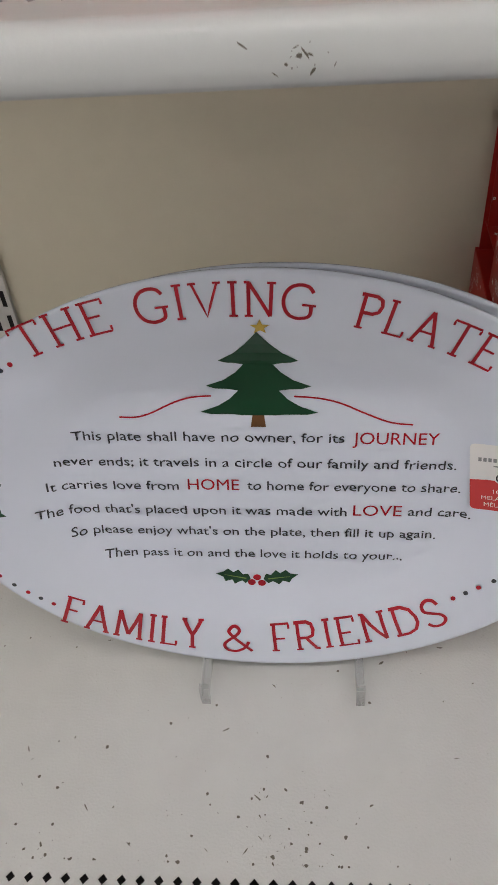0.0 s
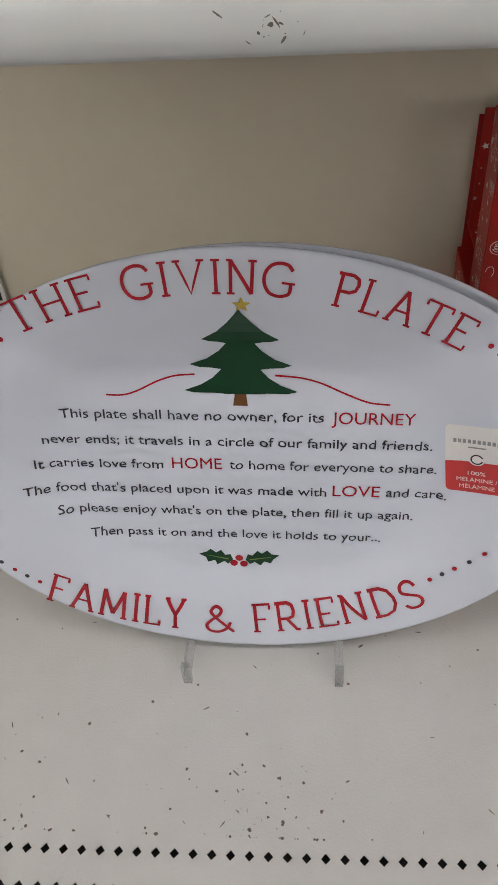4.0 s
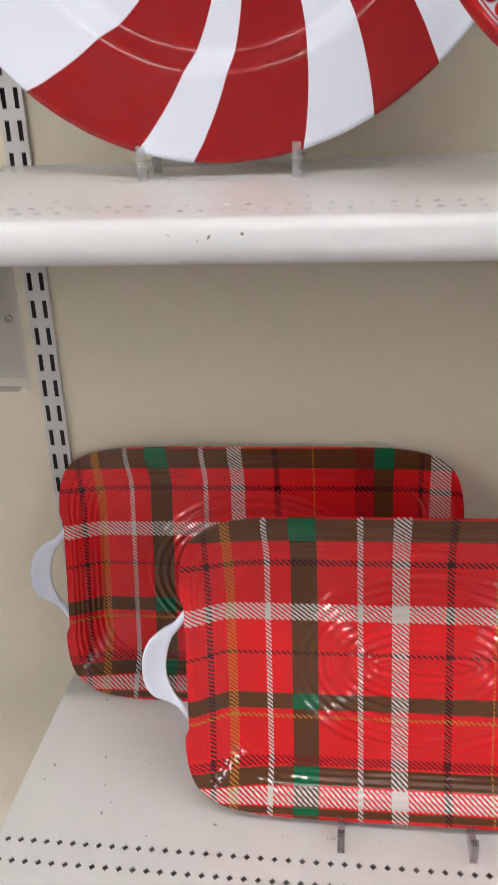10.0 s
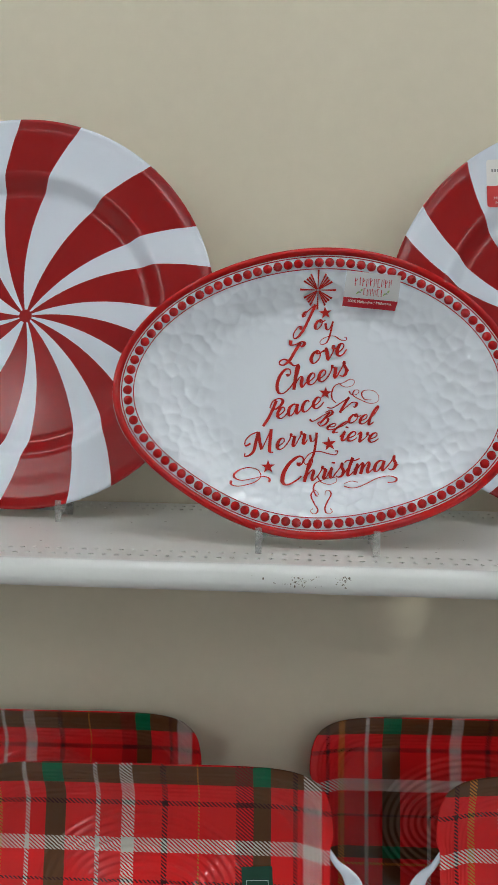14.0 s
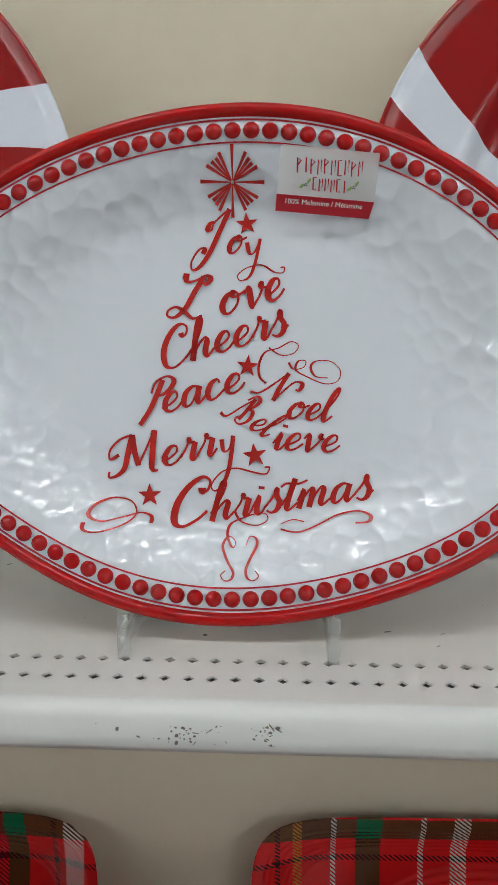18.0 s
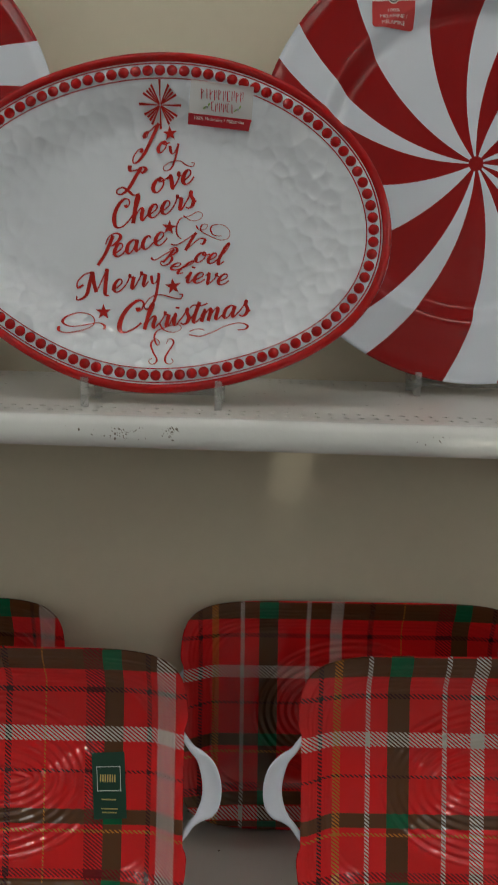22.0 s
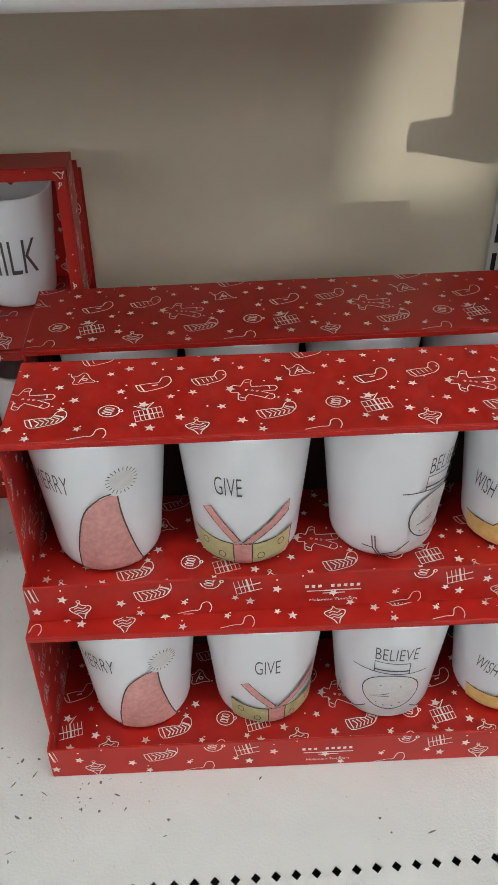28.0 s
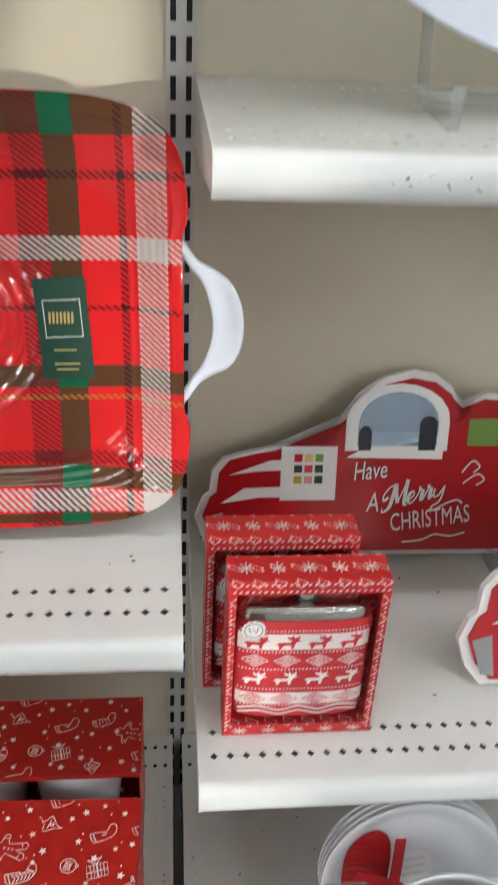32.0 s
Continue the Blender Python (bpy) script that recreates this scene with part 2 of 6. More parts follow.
def plaid():
    m = mat("plaid_melamine", (0.5, 0.5, 0.5), 0.06, coat=0.3)
    nt, b, op, blend, x, z, tc = nodes_of(m)
    TWd, THt = 0.445, 0.296
    u = op("ADD", op("DIVIDE", x, TWd), 0.5)
    v = op("SUBTRACT", 1.0, op("DIVIDE", z, THt))
    RED, GRN, WHT, YEL, BLK, MAR = (0.67, 0.012, 0.014), (0.098, 0.037, 0.014), (0.55, 0.51, 0.48), (0.45, 0.16, 0.02), (0.040, 0.008, 0.010), (0.15, 0.008, 0.010)
    warp = ((0.055, 0.014, BLK), (0.098, 0.020, YEL), (0.176, 0.012, WHT), (0.252, 0.056, GRN), (0.366, 0.012, WHT), (0.448, 0.036, WHT), (0.550, 0.016, BLK), (0.642, 0.005, YEL), (0.765, 0.046, MAR), (0.812, 0.046, GRN), (0.898, 0.014, BLK), (0.943, 0.044, WHT))
    weft = ((0.040, 0.085, GRN), (0.168, 0.020, BLK), (0.330, 0.056, WHT), (0.470, 0.012, BLK), (0.635, 0.052, GRN), (0.688, 0.012, YEL), (0.842, 0.034, MAR), (0.886, 0.046, GRN), (0.936, 0.044, WHT), (0.975, 0.024, GRN))

    def ramp(fac, bands, only=None):
        n = nt.nodes.new("ShaderNodeValToRGB")
        cr = n.color_ramp
        cr.interpolation = "CONSTANT"
        cr.elements[0].position = 0
        cr.elements[1].position = 1
        cr.elements[0].color = cr.elements[1].color = (0, 0, 0, 1) if only else (*RED, 0)
        for c, w, col in bands:
            if only and col != only:
                continue
            e = cr.elements.new(c - w / 2)
            e.color = (1, 1, 1, 1) if only else (*col, 1)
            e = cr.elements.new(c + w / 2)
            e.color = (0, 0, 0, 1) if only else (*RED, 0)
        nt.links.new(fac, n.inputs["Fac"])
        return n.outputs
    cv, ch = ramp(u, warp), ramp(v, weft)
    gv, gh = ramp(u, warp, GRN)["Color"], ramp(v, weft, GRN)["Color"]
    d = op("FRACT", op("MULTIPLY", op("ADD", x, op("MULTIPLY", z, 1.25)), 1 / 0.0052))
    d = op("GREATER_THAN", d, 0.5)
    f = op("MULTIPLY", d, op("SUBTRACT", 1.0, op("MULTIPLY", gv, op("SUBTRACT", 1.0, ch["Alpha"]))))
    f = op("MAXIMUM", f, op("MULTIPLY", gh, op("SUBTRACT", 1.0, cv["Alpha"])))
    c = blend(f, cv["Color"], ch["Color"])
    c = blend(op("MULTIPLY", gv, gh), c, (0.003, 0.115, 0.045))
    nt.links.new(c, b.inputs["Base Color"])
    n = nt.nodes.new("ShaderNodeTexNoise")
    n.inputs["Scale"].default_value = 55
    nt.links.new(tc.outputs["Object"], n.inputs["Vector"])
    bp = nt.nodes.new("ShaderNodeBump")
    bp.inputs["Strength"].default_value = 0.5
    bp.inputs["Distance"].default_value = 0.0009
    nt.links.new(n.outputs["Fac"], bp.inputs["Height"])
    nt.links.new(bp.outputs["Normal"], b.inputs["Normal"])
    nt.links.new(bp.outputs["Normal"], b.inputs["Coat Normal"])
    return m


M_PLAID = plaid()


def knit():
    """Card printed with small nordic knit diamonds, red and white."""
    m = mat("nordic_knit", (0.5, 0.5, 0.5), 0.4)
    nt, b, op, blend, x, z, tc = nodes_of(m)
    sy = [n for n in nt.nodes if n.type == "SEPXYZ"][0].outputs[1]
    x, z = op("ADD", x, sy), op("ADD", z, sy)
    px = 0.0011
    gx, gz = op("FLOOR", op("DIVIDE", x, px)), op("FLOOR", op("DIVIDE", z, px))
    a = op("ABSOLUTE", op("SUBTRACT", op("MODULO", op("ADD", gx, 700.0), 14.0), 7.0))
    c = op("ABSOLUTE", op("SUBTRACT", op("MODULO", op("ADD", gz, 700.0), 16.0), 8.0))
    mask = op("MULTIPLY", op("LESS_THAN", op("ABSOLUTE", op("SUBTRACT", op("ADD", a, c), 4.0)), 0.9), 0.8)
    nt.links.new(blend(mask, (0.52, 0.02, 0.02), (0.75, 0.70, 0.68)), b.inputs["Base Color"])
    return m


M_KNITCARD = knit()


# ---- mesh helpers ----
def obj(name, bm, material, smooth=False):
    me = bpy.data.meshes.new(name)
    if smooth:
        for f in bm.faces:
            f.smooth = True
    bm.to_mesh(me)
    bm.free()
    for m in material if isinstance(material, (list, tuple)) else (material,):
        me.materials.append(m)
    return new(name, me)


def part(name, bm, material, parent, label="", smooth=False, at=None):
    o = obj(name, bm, material, smooth)
    o.parent = parent
    if at is not None:
        o.matrix_basis = at
    if label:
        tagged(o, label)
    return o


def empty(name, m, label, category, group="", kind=""):
    e = new(name)
    e.empty_display_size = 0.02
    e.matrix_basis = m
    return tagged(e, label, category, group, kind)


def box(x0, x1, y0, y1, z0, z1, bevel=0.0, bm=None, seg=1):
    bm2 = bmesh.new()
    v = [bm2.verts.new((x, y, z)) for x in (x0, x1) for y in (y0, y1) for z in (z0, z1)]
    for f in ((0, 1, 3, 2), (4, 6, 7, 5), (0, 4, 5, 1), (2, 3, 7, 6), (0, 2, 6, 4), (1, 5, 7, 3)):
        bm2.faces.new([v[i] for i in f])
    if bevel:
        bmesh.ops.bevel(bm2, geom=list(bm2.edges), offset=bevel, segments=seg, affect="EDGES", profile=0.5)
    if bm is None:
        return bm2
    me = bpy.data.meshes.new("tmp")
    bm2.to_mesh(me)
    bm2.free()
    bm.from_mesh(me)
    bpy.data.meshes.remove(me)
    return bm


def rings(loops, close=True, cap_last=False, cap_first=False, bm=None):
    """Faces between successive closed loops of points."""
    bm = bm or bmesh.new()
    rows = [[bm.verts.new(p) for p in loop] for loop in loops]
    for a, b in zip(rows, rows[1:]):
        n = len(a)
        for i in range(n if close else n - 1):
            j = (i + 1) % n
            bm.faces.new((a[i], a[j], b[j], b[i]))
    if cap_last:
        bm.faces.new(rows[-1])
    if cap_first:
        bm.faces.new(rows[0][::-1])
    return bm


# ---- drawing helpers: flat ink laid on a surface ----
def fill(bm, pts):
    return bm.faces.new([bm.verts.new((p[0], p[1], 0)) for p in pts])


def stroke(bm, pts, width, closed=False):
    n = len(pts)
    rows = []
    for i, p in enumerate(pts):
        a = pts[i - 1] if (i > 0 or closed) else p
        c = pts[(i + 1) % n] if (i < n - 1 or closed) else p
        d = Vector((c[0] - a[0], c[1] - a[1]))
        if d.length < 1e-9:
            d = Vector((1, 0))
        d.normalize()
        w = width[i] if isinstance(width, (list, tuple)) else width
        k = Vector((-d.y, d.x)) * w / 2
        rows.append((bm.verts.new((p[0] + k.x, p[1] + k.y, 0)), bm.verts.new((p[0] - k.x, p[1] - k.y, 0))))
    for a, c in zip(rows, rows[1:] + (rows[:1] if closed else [])):
        bm.faces.new((a[0], a[1], c[1], c[0]))


def arc(cx, cy, rx, ry, a0, a1, n=16):
    return [(cx + rx * math.cos(radians(a0 + (a1 - a0) * i / n)), cy + ry * math.sin(radians(a0 + (a1 - a0) * i / n))) for i in range(n + 1)]


def curve(pts, n=8):
    """A smooth line through the points."""
    out = []
    for i in range(len(pts) - 1):
        p0, p1, p2, p3 = (Vector(pts[max(0, min(len(pts) - 1, i + k))]) for k in (-1, 0, 1, 2))
        for s in range(n):
            t = s / n
            out.append(tuple(0.5 * ((2 * p1) + (p2 - p0) * t + (2 * p0 - 5 * p1 + 4 * p2 - p3) * t * t + (3 * p1 - p0 - 3 * p2 + p3) * t ** 3)))
    return out + [tuple(pts[-1])]


def star_pts(cx, cy, r, inner=0.42, turn=90, n=5):
    return [(cx + (r if k % 2 == 0 else r * inner) * math.cos(radians(turn + k * 180 / n)), cy + (r if k % 2 == 0 else r * inner) * math.sin(radians(turn + k * 180 / n))) for k in range(2 * n)]


def dot(bm, cx, cy, r, n=12):
    fill(bm, [(cx + r * math.cos(i * math.tau / n), cy + r * math.sin(i * math.tau / n)) for i in range(n)])


def words(bm, body, x, y, width, height, shear=0.0, bold=0.0, turn=0.0, bend=None, cap=True):
    """Lettering with its lower left corner at x, y. bend: a map of flat points."""
    c = bpy.data.curves.new("t", "FONT")
    c.body, c.size, c.shear, c.offset, c.resolution_u = body, 1.0, shear, bold, 3
    o = bpy.data.objects.new("t", c)
    me = bpy.data.meshes.new_from_object(o)
    co = np.array([v.co[:] for v in me.vertices])
    x0, x1 = co[:, 0].min(), co[:, 0].max()
    top = 0.73 if cap else co[:, 1].max()
    sx, sy = width / (x1 - x0), height / top
    for v in me.vertices:
        p = Vector(((v.co.x - x0) * sx, v.co.y * sy))
        p.rotate(Matrix.Rotation(radians(turn), 2))
        p = (x + p.x, y + p.y)
        if bend:
            p = bend(*p)
        v.co = (p[0], p[1], 0)
    bm.from_mesh(me)
    bpy.data.meshes.remove(me)
    bpy.data.objects.remove(o)
    bpy.data.curves.remove(c)


SCRIPT = {
    "o": (0.95, [[(0.55, 0.95), (0.25, 0.85), (0.08, 0.45), (0.2, 0.08), (0.45, 0.05), (0.7, 0.4), (0.68, 0.8), (0.5, 0.97), (0.47, 0.8), (0.62, 0.7), (0.98, 0.85)]]),
    "v": (0.85, [[(0, 0.7), (0.14, 0.97), (0.22, 0.7), (0.34, 0.05), (0.42, 0.05), (0.68, 0.55), (0.72, 1.0), (0.66, 0.8), (0.88, 0.72)]]),
    "e": (0.74, [[(0, 0.3), (0.3, 0.4), (0.55, 0.65), (0.5, 0.94), (0.3, 0.95), (0.12, 0.6), (0.15, 0.2), (0.35, 0.02), (0.6, 0.15), (0.78, 0.42)]]),
    "h": (0.92, [[(0.0, 0.4), (0.3, 1.2), (0.4, 1.85), (0.3, 2.0), (0.22, 1.7), (0.15, 0.8), (0.1, 0)], [(0.1, 0), (0.25, 0.6), (0.5, 0.97), (0.62, 0.8), (0.58, 0.3), (0.68, 0.03), (0.92, 0.35)]]),
    "r": (0.68, [[(0, 0.3), (0.2, 0.8), (0.22, 1.2), (0.3, 0.98), (0.5, 0.94)], [(0.5, 0.94), (0.47, 0.5), (0.45, 0.12), (0.55, 0.03), (0.72, 0.35)]]),
    "s": (0.66, [[(0, 0.3), (0.25, 0.8), (0.36, 1.25), (0.38, 0.9), (0.55, 0.5), (0.5, 0.12), (0.3, 0.0), (0.1, 0.15)], [(0.5, 0.12), (0.72, 0.42)]]),
    "a": (0.9, [[(0.62, 0.85), (0.4, 0.97), (0.15, 0.75), (0.08, 0.3), (0.2, 0.03), (0.42, 0.2), (0.65, 0.92)], [(0.65, 0.92), (0.6, 0.3), (0.68, 0.03), (0.92, 0.35)]]),
    "c": (0.7, [[(0.52, 0.76), (0.42, 0.97), (0.2, 0.85), (0.08, 0.4), (0.2, 0.04), (0.42, 0.06), (0.72, 0.38)]]),
    "l": (0.6, [[(0, 0.35), (0.35, 1.1), (0.46, 1.75), (0.36, 1.95), (0.22, 1.5), (0.16, 0.6), (0.25, 0.08), (0.4, 0.03), (0.62, 0.35)]]),
    "i": (0.5, [[(0, 0.35), (0.2, 0.97), (0.19, 0.4), (0.26, 0.05), (0.4, 0.05), (0.52, 0.35)], [(0.24, 1.45), (0.25, 1.3)]]),
    "t": (0.6, [[(0, 0.35), (0.28, 1.0), (0.36, 1.6)], [(0.36, 1.6), (0.24, 0.7), (0.22, 0.12), (0.36, 0.02), (0.62, 0.35)], [(-0.15, 1.25), (0.05, 1.4), (0.5, 1.3), (0.85, 1.42)]]),
    "m": (1.3, [[(0, 0.4), (0.16, 0.97), (0.15, 0.5), (0.1, 0)], [(0.1, 0), (0.25, 0.6), (0.45, 0.97), (0.54, 0.8), (0.5, 0)], [(0.5, 0), (0.65, 0.6), (0.85, 0.97), (0.96, 0.8), (0.92, 0.22), (1.02, 0.03), (1.32, 0.35)]]),
    "J": (1.2, [[(0.55, 1.85), (0.3, 1.75), (0.28, 1.35), (0.5, 1.4), (0.5, 1.75), (0.8, 2.2), (1.12, 2.55)], [(1.12, 2.55), (0.98, 1.2), (0.84, 0.0), (0.55, -0.75), (0.2, -0.9), (0.0, -0.4), (0.2, 0.25), (0.5, 0.3), (0.5, 0.0)]]),
    "L": (1.3, [[(0.0, 2.15), (0.15, 1.75), (0.6, 1.8), (1.0, 2.05), (1.3, 1.9), (1.15, 1.6), (0.95, 1.75)], [(0.92, 2.0), (0.72, 1.2), (0.55, 0.4), (0.2, -0.05), (-0.2, 0.0), (-0.25, 0.3), (0.1, 0.45), (0.6, 0.2), (1.1, -0.1), (1.5, 0.05)]]),
    "C": (1.15, [[(0.72, 1.55), (0.8, 1.35), (0.95, 1.5), (0.9, 1.85), (0.6, 1.98), (0.25, 1.55), (0.08, 0.85), (0.2, 0.15), (0.55, -0.05), (0.95, 0.25), (1.18, 0.6)]]),
    "P": (1.1, [[(0.45, 1.85), (0.42, 1.0), (0.35, 0.2), (0.15, -0.65)], [(0.15, 1.1), (0.2, 1.75), (0.6, 2.05), (0.95, 1.85), (0.95, 1.45), (0.7, 1.05), (0.45, 1.0)]]),
    "M": (1.9, [[(0.35, 0.95), (0.0, 0.75), (-0.02, 1.25), (0.35, 1.75), (0.85, 1.95)], [(0.85, 1.95), (0.72, 1.0), (0.6, 0.2), (0.3, -0.15), (0.0, -0.2), (0.0, 0.1)], [(0.85, 1.95), (1.0, 1.0), (1.18, 0.3)], [(1.18, 0.3), (1.5, 1.3), (1.75, 2.1)], [(1.75, 2.1), (1.72, 0.8), (1.75, 0.05), (2.0, -0.05)]]),
    "B": (1.2, [[(-0.9, 0.5), (-0.4, 0.35), (0.2, 1.2), (0.75, 1.9)], [(0.75, 1.9), (0.62, 1.0), (0.45, 0.3)], [(0.3, 1.7), (0.75, 2.1), (1.1, 1.8), (0.9, 1.3), (0.6, 1.15), (1.05, 1.0), (1.1, 0.4), (0.7, 0.0), (0.25, 0.2), (0.3, 0.5)]]),
    "N": (1.5, [[(-0.9, 0.6), (-0.3, 0.55), (0.3, 1.1), (0.85, 1.75)], [(0.85, 1.75), (0.75, 0.9), (0.75, 0.05)], [(0.75, 0.05), (1.1, 0.7), (1.5, 1.2), (2.0, 1.1), (2.0, 0.7), (1.75, 0.75)]]),
}


SERIF = {
    "T": (0.80, [[(0, 0.84), (0, 1), (0.8, 1), (0.8, 0.84)], [(0.4, 1), (0.4, 0)], [(0.25, 0), (0.55, 0)]]),
    "H": (0.85, [[(0.12, 0), (0.12, 1)], [(0.73, 0), (0.73, 1)], [(0.12, 0.5), (0.73, 0.5)], [(0, 0), (0.24, 0)], [(0, 1), (0.24, 1)], [(0.61, 0), (0.85, 0)], [(0.61, 1), (0.85, 1)]]),
    "E": (0.70, [[(0.12, 0), (0.12, 1)], [(0, 1), (0.65, 1), (0.65, 0.84)], [(0.12, 0.52), (0.5, 0.52)], [(0, 0), (0.68, 0), (0.68, 0.17)]]),
    "F": (0.68, [[(0.12, 0), (0.12, 1)], [(0, 1), (0.65, 1), (0.65, 0.84)], [(0.12, 0.52), (0.5, 0.52)], [(0, 0), (0.26, 0)]]),
    "G": (0.95, [[(0.84, 0.80), (0.7, 0.96), (0.45, 1), (0.2, 0.9), (0.05, 0.65), (0.05, 0.35), (0.2, 0.1), (0.45, 0), (0.7, 0.04), (0.82, 0.15), (0.82, 0.42)], [(0.56, 0.42), (0.95, 0.42)]]),
    "I": (0.30, [[(0.15, 0), (0.15, 1)], [(0.02, 0), (0.28, 0)], [(0.02, 1), (0.28, 1)]]),
    "V": (0.90, [[(0.1, 1), (0.45, 0), (0.8, 1)], [(0, 1), (0.22, 1)], [(0.68, 1), (0.9, 1)]]),
    "N": (0.90, [[(0.12, 0), (0.12, 1)], [(0.12, 1), (0.75, 0)], [(0.75, 0), (0.75, 1)], [(0, 1), (0.14, 1)], [(0, 0), (0.24, 0)], [(0.63, 1), (0.87, 1)]]),
    "P": (0.72, [[(0.12, 0), (0.12, 1)], [(0, 1), (0.45, 1), (0.62, 0.92), (0.67, 0.75), (0.62, 0.56), (0.45, 0.47), (0.12, 0.47)], [(0, 0), (0.26, 0)]]),
    "L": (0.66, [[(0.12, 0), (0.12, 1)], [(0, 1), (0.24, 1)], [(0, 0), (0.62, 0), (0.62, 0.18)]]),
    "A": (0.92, [[(0.1, 0), (0.45, 1)], [(0.45, 1), (0.82, 0)], [(0.22, 0.36), (0.68, 0.36)], [(0, 0), (0.22, 0)], [(0.70, 0), (0.92, 0)]]),
    "M": (1.12, [[(0.12, 0), (0.16, 1)], [(0.16, 1), (0.55, 0.12)], [(0.55, 0.12), (0.94, 1)], [(0.94, 1), (0.98, 0)], [(0, 0), (0.24, 0)], [(0.86, 0), (1.1, 0)]]),
    "Y": (0.86, [[(0.08, 1), (0.42, 0.5)], [(0.42, 0.5), (0.76, 1)], [(0.42, 0.5), (0.42, 0)], [(0, 1), (0.2, 1)], [(0.64, 1), (0.86, 1)], [(0.29, 0), (0.55, 0)]]),
    "R": (0.82, [[(0.12, 0), (0.12, 1)], [(0, 1), (0.45, 1), (0.62, 0.92), (0.67, 0.75), (0.62, 0.56), (0.45, 0.49), (0.12, 0.49)], [(0.40, 0.48), (0.70, 0), (0.82, 0)], [(0, 0), (0.24, 0)]]),
    "D": (0.84, [[(0.12, 0), (0.12, 1)], [(0, 1), (0.4, 1), (0.66, 0.88), (0.79, 0.62), (0.79, 0.38), (0.66, 0.12), (0.4, 0), (0, 0)]]),
    "S": (0.66, [[(0.58, 0.80), (0.48, 0.96), (0.28, 1), (0.10, 0.88), (0.10, 0.68), (0.34, 0.54), (0.56, 0.40), (0.61, 0.18), (0.45, 0.01), (0.2, 0.02), (0.06, 0.18)]]),
    "&": (0.88, [[(0.86, 0), (0.25, 0.72), (0.22, 0.9), (0.36, 1), (0.5, 0.9), (0.46, 0.74), (0.15, 0.45), (0.05, 0.25), (0.15, 0.05), (0.4, 0), (0.65, 0.15), (0.78, 0.42)]]),
}


def serif_words(bm, body, x0, x1, h, bend):
    """Slab serif capitals between x0 and x1, h high, laid along a bent line."""
    gap = 0.17
    k = (x1 - x0) / (sum(SERIF[ch][0] for ch in body) + gap * (len(body) - 1))
    pen = 0.0
    for ch in body:
        adv, lines = SERIF[ch]
        for pts in lines:
            if ch in "GS&" and len(pts) > 4:
                pts = curve(pts, 4)
            q = []
            for p, r in zip(pts, pts[1:]):
                q += [(p[0] + (r[0] - p[0]) * t / 3, p[1] + (r[1] - p[1]) * t / 3) for t in range(3)]
            q.append(pts[-1])
            stem = abs(pts[0][1] - pts[-1][1]) > 0.4 or len(pts) > 4
            stroke(bm, [bend(x0 + (pen + a) * k, b * h) for a, b in q], h * (0.105 if stem else 0.07))
        pen += adv + gap


def pen_widths(q, thin, thick):
    """A brush that presses on its way down."""
    out = []
    for i in range(len(q)):
        a, c = q[max(0, i - 1)], q[min(len(q) - 1, i + 1)]
        d = math.dist(a, c) or 1e-9
        k = max(0.0, (a[1] - c[1]) / d)
        out.append(thin + (thick - thin) * k ** 1.6)
    out = [sum(out[max(0, i - 2):i + 3]) / len(out[max(0, i - 2):i + 3]) for i in range(len(out))]
    return out


def script(bm, body, x, y, h, turn=0, lean=0.34, wide=1.0):
    """Joined brush lettering of x-height h along a line that rises by turn degrees."""
    c, s = math.cos(radians(turn)), math.sin(radians(turn))
    pen = 0.0
    for ch in body:
        adv, strokes = SCRIPT[ch]
        for pts in strokes:
            q = []
            for a, b in curve(pts, 6):
                u, v = (pen + a * wide + b * lean) * h, b * h
                q.append((x + u * c - v * s, y + u * s + v * c))
            stroke(bm, q, pen_widths(q, 0.115 * h, 0.31 * h))
        pen += adv * wide


def ink(name, bm, material, parent, surf, label="", cut=0.0):
    """Lays the flat drawing on a surface: surf(u, v) gives the place."""
    if cut:
        bmesh.ops.triangulate(bm, faces=bm.faces)
        for _ in range(4):
            long = [e for e in bm.edges if e.calc_length() > cut]
            if not long:
                break
            bmesh.ops.subdivide_edges(bm, edges=long, cuts=1)
            bmesh.ops.triangulate(bm, faces=[f for f in bm.faces if len(f.verts) > 3])
    for v in bm.verts:
        v.co = surf(v.co.x, v.co.y)
    return part(name, bm, material, parent, label)


# ---- structure ----
PITCH = 0.0127


def holed_strip(bm, x0, x1, y, z, half=0.006, t=0.0012):
    """A strip of sheet steel, along x, with a row of diamond holes."""
    n = int((x1 - x0) / PITCH)
    s = x0 + ((x1 - x0) - n * PITCH) / 2
    dw, dh = 0.0034, 0.0036
    for k in range(n + 2):
        a, c = (x0, s) if k == 0 else (s + n * PITCH, x1) if k == n + 1 else (s + (k - 1) * PITCH, s + k * PITCH)
        if c - a < 1e-5:
            continue
        q = [bm.verts.new(p) for p in ((a, y - half, z), (c, y - half, z), (c, y + half, z), (a, y + half, z))]
        if k in (0, n + 1):
            bm.faces.new(q)
            continue
        m = (a + c) / 2
        d = [bm.verts.new(p) for p in ((m, y - dh, z), (m + dw, y, z), (m, y + dh, z), (m - dw, y, z))]
        e = [bm.verts.new((v.co.x, v.co.y, z - t)) for v in d]
        for i in range(4):
            j = (i + 1) % 4
            bm.faces.new((q[i], q[j], d[i]))
            bm.faces.new((q[j], d[j], d[i]))
            bm.faces.new((d[i], d[j], e[j], e[i]))


